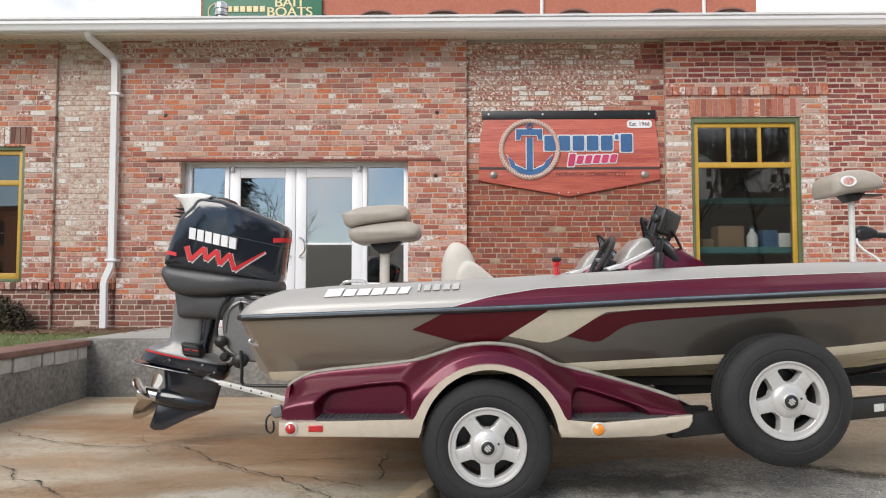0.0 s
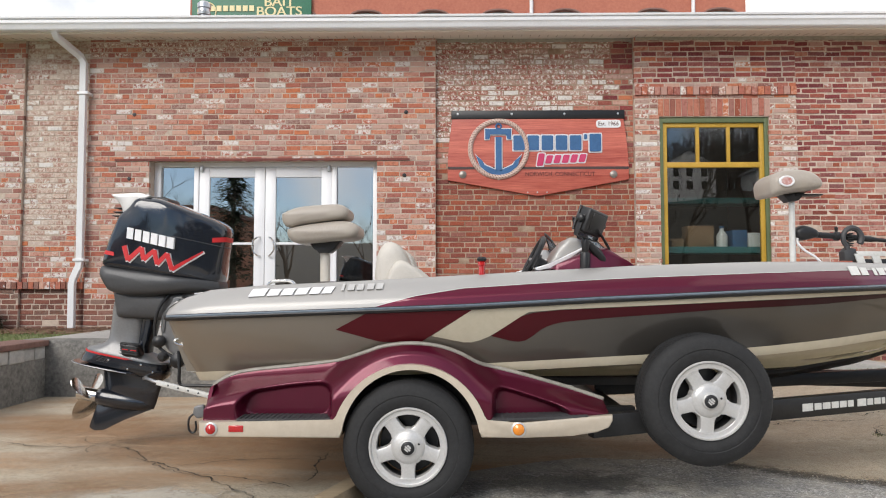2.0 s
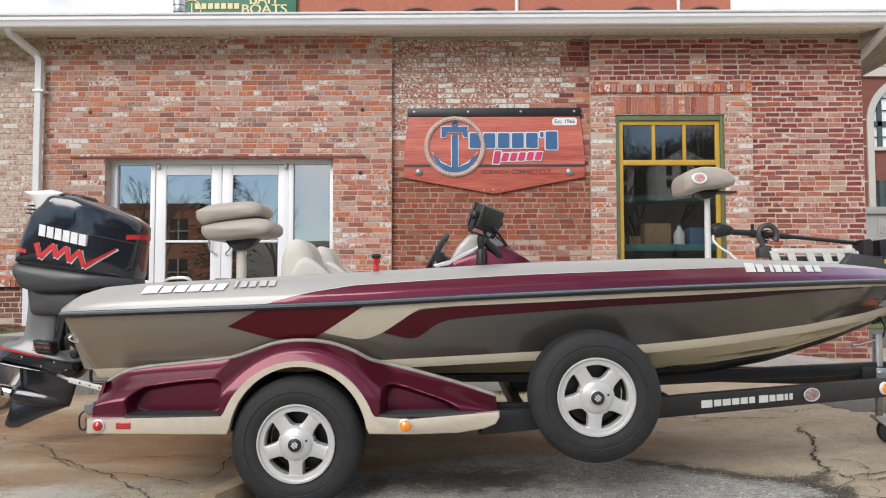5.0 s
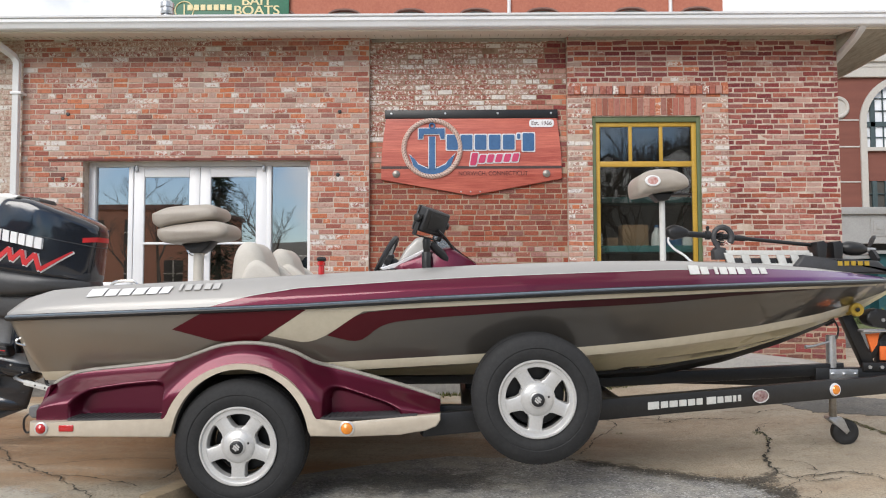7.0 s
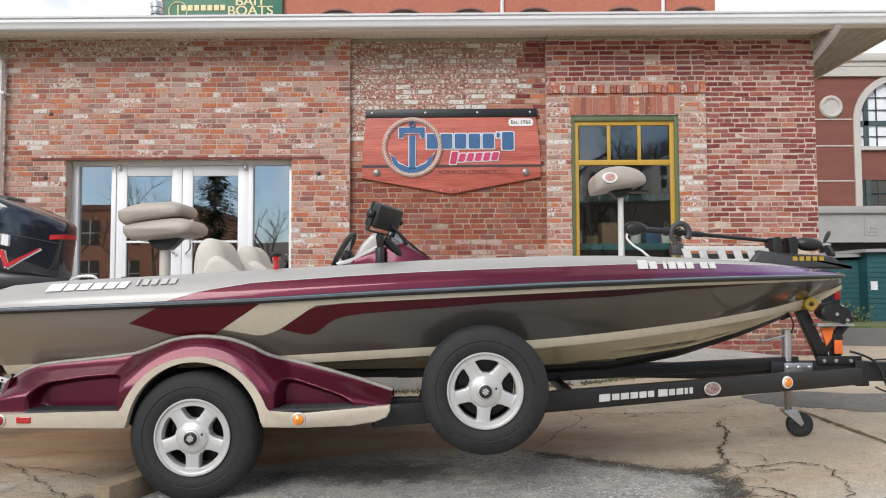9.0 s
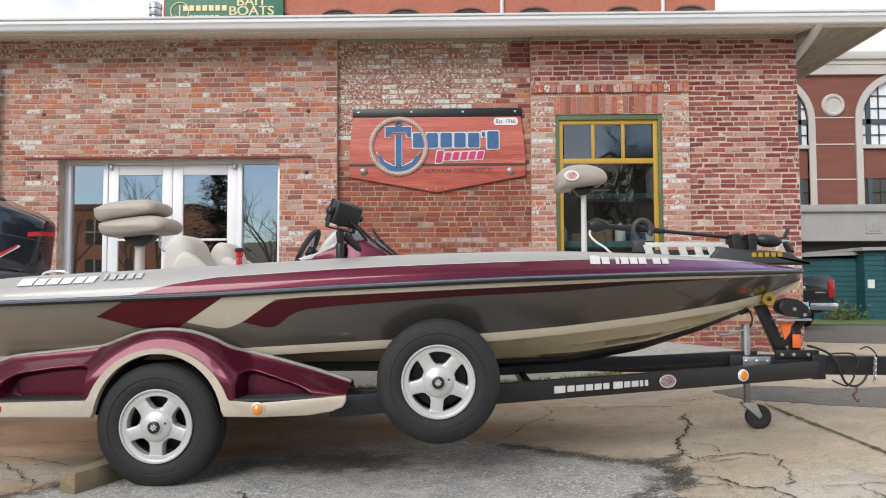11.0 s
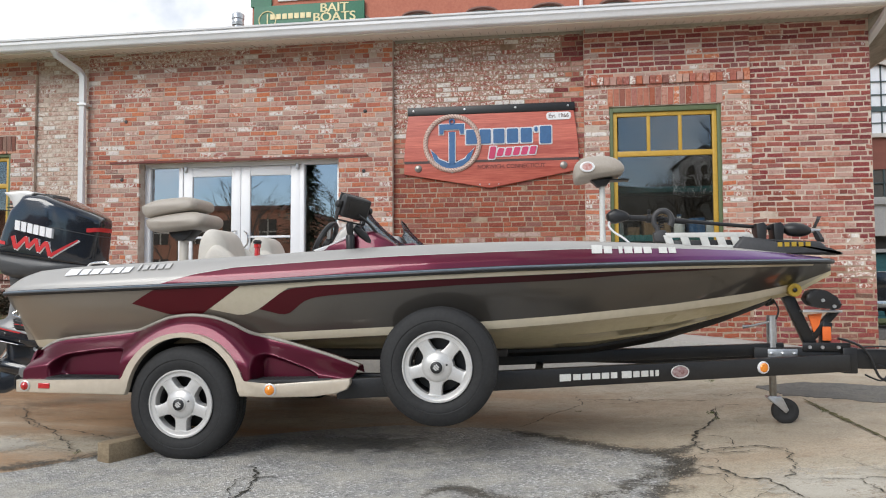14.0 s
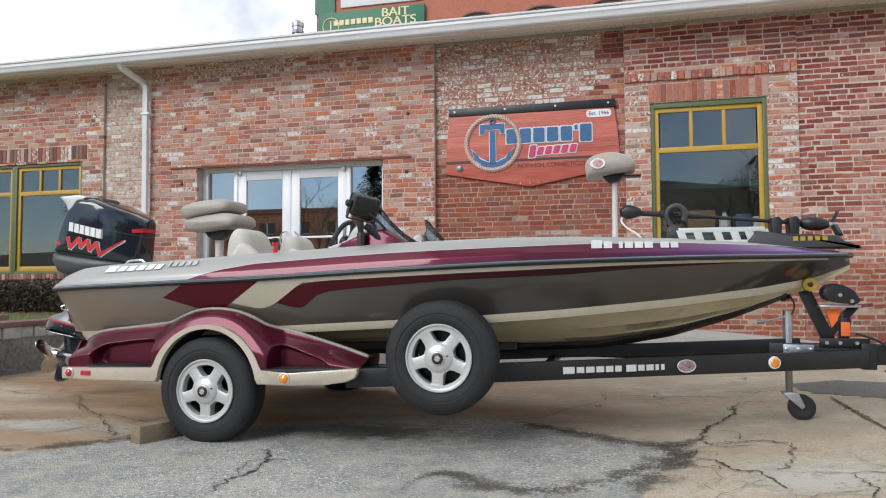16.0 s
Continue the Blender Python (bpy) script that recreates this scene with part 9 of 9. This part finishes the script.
conifer(-16.0, -42, 0, 10.8, 3)
for i, (x, y, z, h) in enumerate(((9.5, -50, 1, 10), (-11.5, -40, 0, 9.5), (-22, -41, 0, 10), (-26, -40, 0, 9), (-18.5, -38, 0, 9), (3, -44, 0, 11), (17, -52, 2, 12), (27, -54, 3, 13), (-6, -46, 0, 10), (12.5, -49, 2, 11.5), (14.6, -51, 3, 11), (19.5, -50, 3, 11), (15.6, -47, 1, 12), (7.2, -48, 0, 9), (11, -47, 0, 8.5), (33, -80, 11, 12), (42, -82, 11, 12), (22, -84, 11, 13), (30, -106, 17, 13), (45, -106, 17, 13), (56, -100, 16, 13))):
    bare_tree(x, y, z, h, 40 + i)


bm = B()
rr = random.Random(77)
for k in range(4200):
    x, y = rr.uniform(2, 95), rr.uniform(-135, -104)
    crest = lerp(x, [2, 12, 30, 46, 95], [9, 14, 25, 32, 36])
    top = crest * rr.uniform(0.35, 1.0) ** 0.6
    h, w = rr.uniform(5, 10), rr.uniform(0.07, 0.2)
    lean = rr.gauss(0, 0.5)
    bm.faces.new([bm.verts.new((x - w, y, top - h)), bm.verts.new((x + w, y, top - h)), bm.verts.new((x + lean, y + rr.gauss(0, 0.4), top))])
    for q in range(3):
        z = top - h * rr.uniform(0.1, 0.6)
        g = rr.choice((-1, 1)) * rr.uniform(0.6, 1.6)
        bm.faces.new([bm.verts.new((x, y, z)), bm.verts.new((x, y, z - 0.16)), bm.verts.new((x + lean * 0.5 + g, y, z + abs(g)))])
tagged(part("bare_woods", bm, BARK), "bare winter woods on the hillside across the street", "woods", "", "stuff")


# ---- bricks, laid one by one ----
CH, BL, BH, JT = 0.0716, 0.194, 0.0568, 0.0145
MESHES = {}


def brick_verts(x0, x1, z0, z1, y, back, c=0.003):
    return ([(x0, back, z0), (x1, back, z0), (x1, back, z1), (x0, back, z1), (x0, y + c, z0), (x1, y + c, z0), (x1, y + c, z1), (x0, y + c, z1),
             (x0 + c, y, z0 + c), (x1 - c, y, z0 + c), (x1 - c, y, z1 - c), (x0 + c, y, z1 - c)])


BRICK_FACES = [(0, 1, 5, 4), (1, 2, 6, 5), (2, 3, 7, 6), (3, 0, 4, 7), (4, 5, 9, 8), (5, 6, 10, 9), (6, 7, 11, 10), (7, 4, 8, 11), (8, 9, 10, 11)]


def shared_brick(w, h, mat):
    key = (round(w, 3), round(h, 3), mat.name)
    if key not in MESHES:
        me = bpy.data.meshes.new("brick")
        me.from_pydata(brick_verts(-w / 2, w / 2, -h / 2, h / 2, 0.0, 0.05), [], BRICK_FACES)
        me.materials.append(mat)
        MESHES[key] = me
    return MESHES[key]


def zone(name, x, z, r):
    """Which kind of brick lies at a place of the front."""
    n1 = noise.noise(Vector((x * 0.8, z * 0.8, 3))) + 0.25 * r.uniform(-1, 1)
    if name == "wall_pier":
        return BRICK_WASH if z > 1.75 + 0.3 * n1 else BRICK_LOW if z < 1.13 else BRICK
    if name == "wall_west":
        return BRICK_LOW if z < 1.13 else (BRICK_PALE if n1 > 0.38 else BRICK)
    if name == "wall_door":
        return BRICK_LOW if z < 1.0 and x < -4.0 else BRICK_PALE if z > 4.25 and n1 > 0.0 else BRICK
    if name == "wall_sign":
        if z > 3.05 + 0.35 * n1 and x < 2.1 - 0.5 * (z < 3.6) + 0.6 * n1 + 0.4 * (z > 3.8):
            return BRICK_PALE
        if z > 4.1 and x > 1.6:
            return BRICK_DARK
        if z < 1.75 + 0.25 * n1 and x > 0.9 and r.random() < 0.55:
            return BRICK_BLOOM
        return BRICK_RED if z < 2.75 + 0.3 * n1 else BRICK_DARK if x > 2.2 and n1 > 0 else BRICK
    if name == "wall_window":
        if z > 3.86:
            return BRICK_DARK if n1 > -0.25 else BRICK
        if z < 0.95:
            return BRICK_RED
        return BRICK_PALE if (x < 3.0 or x > 4.47) and r.random() < 0.3 else BRICK
    if 0.85 < z < 1.65 and r.random() < 0.75 * clamp((x - 5.55) / 0.6):
        return BRICK_PALE if r.random() < 0.7 else BRICK_SALMON
    if x > 6.0 and r.random() < 0.75:
        return BRICK_DARK
    if z < 1.2:
        return BRICK_RED if n1 > 0.15 else BRICK_DARK if n1 > -0.15 else BRICK_LOW
    warm = 0.75 * math.exp(-((x - 5.75) / 0.33) ** 2) * clamp((4.35 - z) / 0.5) + 0.25 * clamp((3.6 - z) / 1.0)
    if r.random() < warm + 0.5 * n1:
        return BRICK_SALMON
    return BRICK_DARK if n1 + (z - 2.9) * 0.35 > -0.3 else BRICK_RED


def lay(name, x0, x1, y, z0, z1, holes, single):
    """Courses over one stretch of wall; single: the heights at which bricks are parts of their own."""
    r = random.Random(name)
    wall = bpy.data.objects[name]
    joined, count = {}, 0
    row = 0
    z = z0
    thin = 0.0055 if name in ("wall_window", "wall_east_bay") else 0.0
    while z + BH * 0.6 < z1:
        h = min(BH - thin, z1 - z)
        header = row % 8 == 5
        ln = (BL - JT) / 2 if header else BL
        x = x0 + r.uniform(-1, 0) * 0.02 - (ln * 0.5 if row % 2 else 0)
        spans = []
        while x < x1 - 0.01:
            lv = ln * (0.48 if not header and r.random() < 0.07 else 1.0) + r.gauss(0, 0.004) * (r.random() < 0.7)
            a, b = max(x, x0 + 0.002), min(x + lv, x1 - 0.002)
            x += lv + JT
            if b - a > 0.025:
                spans.append((a, b))
        for a, b in spans:
            pieces = [(a, b)]
            for hx0, hx1, hz0, hz1 in holes:
                if z + h * 0.5 > hz0 and z + h * 0.5 < hz1:
                    pieces = [q for p in pieces for q in ((p[0], min(p[1], hx0)), (max(p[0], hx1), p[1])) if q[1] - q[0] > 0.02]
            for p, q in pieces:
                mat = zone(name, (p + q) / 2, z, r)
                j = [r.gauss(0, 0.0018 + thin * 0.35) for _ in range(3)]
                dy = r.gauss(0, 0.002)
                edge = q > x1 - 0.01 or p < x0 + 0.01
                if single[0] < z < single[1] and count < 300 and abs(q - p - ln) < 0.011 and not edge:
                    ob = bpy.data.objects.new("brick", shared_brick(ln, BH - thin, mat))
                    scene.collection.objects.link(ob)
                    ob.parent = wall
                    ob.scale.x = (q - p) / ln
                    ob.location = ((p + q) / 2 + j[0], y + dy, z + h / 2 + j[1])
                    ob.rotation_euler = (r.gauss(0, 0.01), r.gauss(0, 0.006), r.gauss(0, 0.01))
                    count += 1
                else:
                    vs, fs = joined.setdefault(mat.name, ([], []))
                    k = len(vs)
                    tilt = r.gauss(0, 0.002 + thin * 0.3)
                    back = y + 0.05
                    v = brick_verts(p + j[0], q + j[1], z + j[2], z + h + j[2], y + dy, back)
                    vs.extend([(vx, vy, vz + tilt * (1 if vx > (p + q) / 2 else -1)) for vx, vy, vz in v])
                    fs.extend([tuple(i + k for i in f) for f in BRICK_FACES])
        z += CH
        row += 1
    for mname, (vs, fs) in joined.items():
        me = bpy.data.meshes.new("brickwork")
        me.from_pydata(vs, [], fs)
        me.materials.append(bpy.data.materials[mname])
        ob = new("brickwork", me)
        ob.parent = wall
        ob["kind"] = "stuff"


def upright_bricks(name, x0, x1, y, z0, z1, mats, w=0.066):
    """A row of bricks on end, as over an opening."""
    wall = bpy.data.objects[name]
    r = random.Random(name + "arch")
    n = max(1, round((x1 - x0) / (w + 0.008)))
    st = (x1 - x0) / n
    for k in range(n):
        ob = bpy.data.objects.new("brick", shared_brick(round(st - 0.008, 3), z1 - z0, r.choice(mats)))
        scene.collection.objects.link(ob)
        ob.parent = wall
        ob.location = (x0 + st * (k + 0.5), y + r.gauss(0, 0.002), (z0 + z1) / 2 + r.gauss(0, 0.002))
        ob.rotation_euler = (0, r.gauss(0, 0.008), r.gauss(0, 0.01))


ARCH_W = (2.99, 4.49, 3.445, 3.685)
ARCH_L = (-8.95, -5.94, 3.11, 3.345)
COURSE = (2.68, 4.84, 3.735, 3.845)
LEDGE = (WEST, -4.735, 1.13, 1.225)
HOLES = [DOOR, WIN, LWIN, ARCH_W, ARCH_L, COURSE, LEDGE]
for name, x0, x1, y in SECTIONS:
    if name == "wall_west":
        lay(name, -12.0, x1, y, 0.5, EAVE - 0.005, HOLES, (2.0, 3.1))
    else:
        lay(name, x0, x1, y, 0.12 if x0 > -0.1 else 0.5, EAVE + 0.0 if y < 0.02 else EAVE, HOLES, {"wall_sign": (1.2, 3.2), "wall_door": (2.9, 4.1), "wall_window": (1.0, 4.4), "wall_east_bay": (1.3, 4.4), "wall_pier": (1.3, 4.4)}[name])
upright_bricks("wall_window", ARCH_W[0], ARCH_W[1], -0.004, ARCH_W[2] + 0.004, ARCH_W[3], [BRICK, BRICK_RED, BRICK_SALMON, BRICK_SALMON], 0.07)
upright_bricks("wall_window", COURSE[0], COURSE[1], -0.032, COURSE[2], COURSE[3], [BRICK, BRICK_PALE, BRICK_SALMON, BRICK], 0.08)
upright_bricks("wall_west", ARCH_L[0], ARCH_L[1], -0.004, ARCH_L[2] + 0.004, ARCH_L[3], [BRICK, BRICK_LOW, BRICK_PALE])
upright_bricks("wall_west", -9.5, -5.63, -0.03, LEDGE[2], LEDGE[3], [BRICK_LOW, BRICK])
upright_bricks("wall_pier", -5.62, -4.74, -0.03, LEDGE[2], LEDGE[3], [BRICK_LOW, BRICK])
# dark holes and iron anchors left in the wall
for x, z in ((-4.15, 2.62), (-0.42, 2.66), (-0.4, 3.52), (-4.1, 3.5)):
    bm = B()
    lathe(bm, [(0.028, 0), (0.024, 0.012), (0.0001, 0.014)], (x, 0.0, z), (0, -1, 0), 10)
    tagged(part("wall_anchor", bm, BLACK_STEEL), "small rusty iron anchor in the brick wall", "wall anchor", "anchors in the wall")
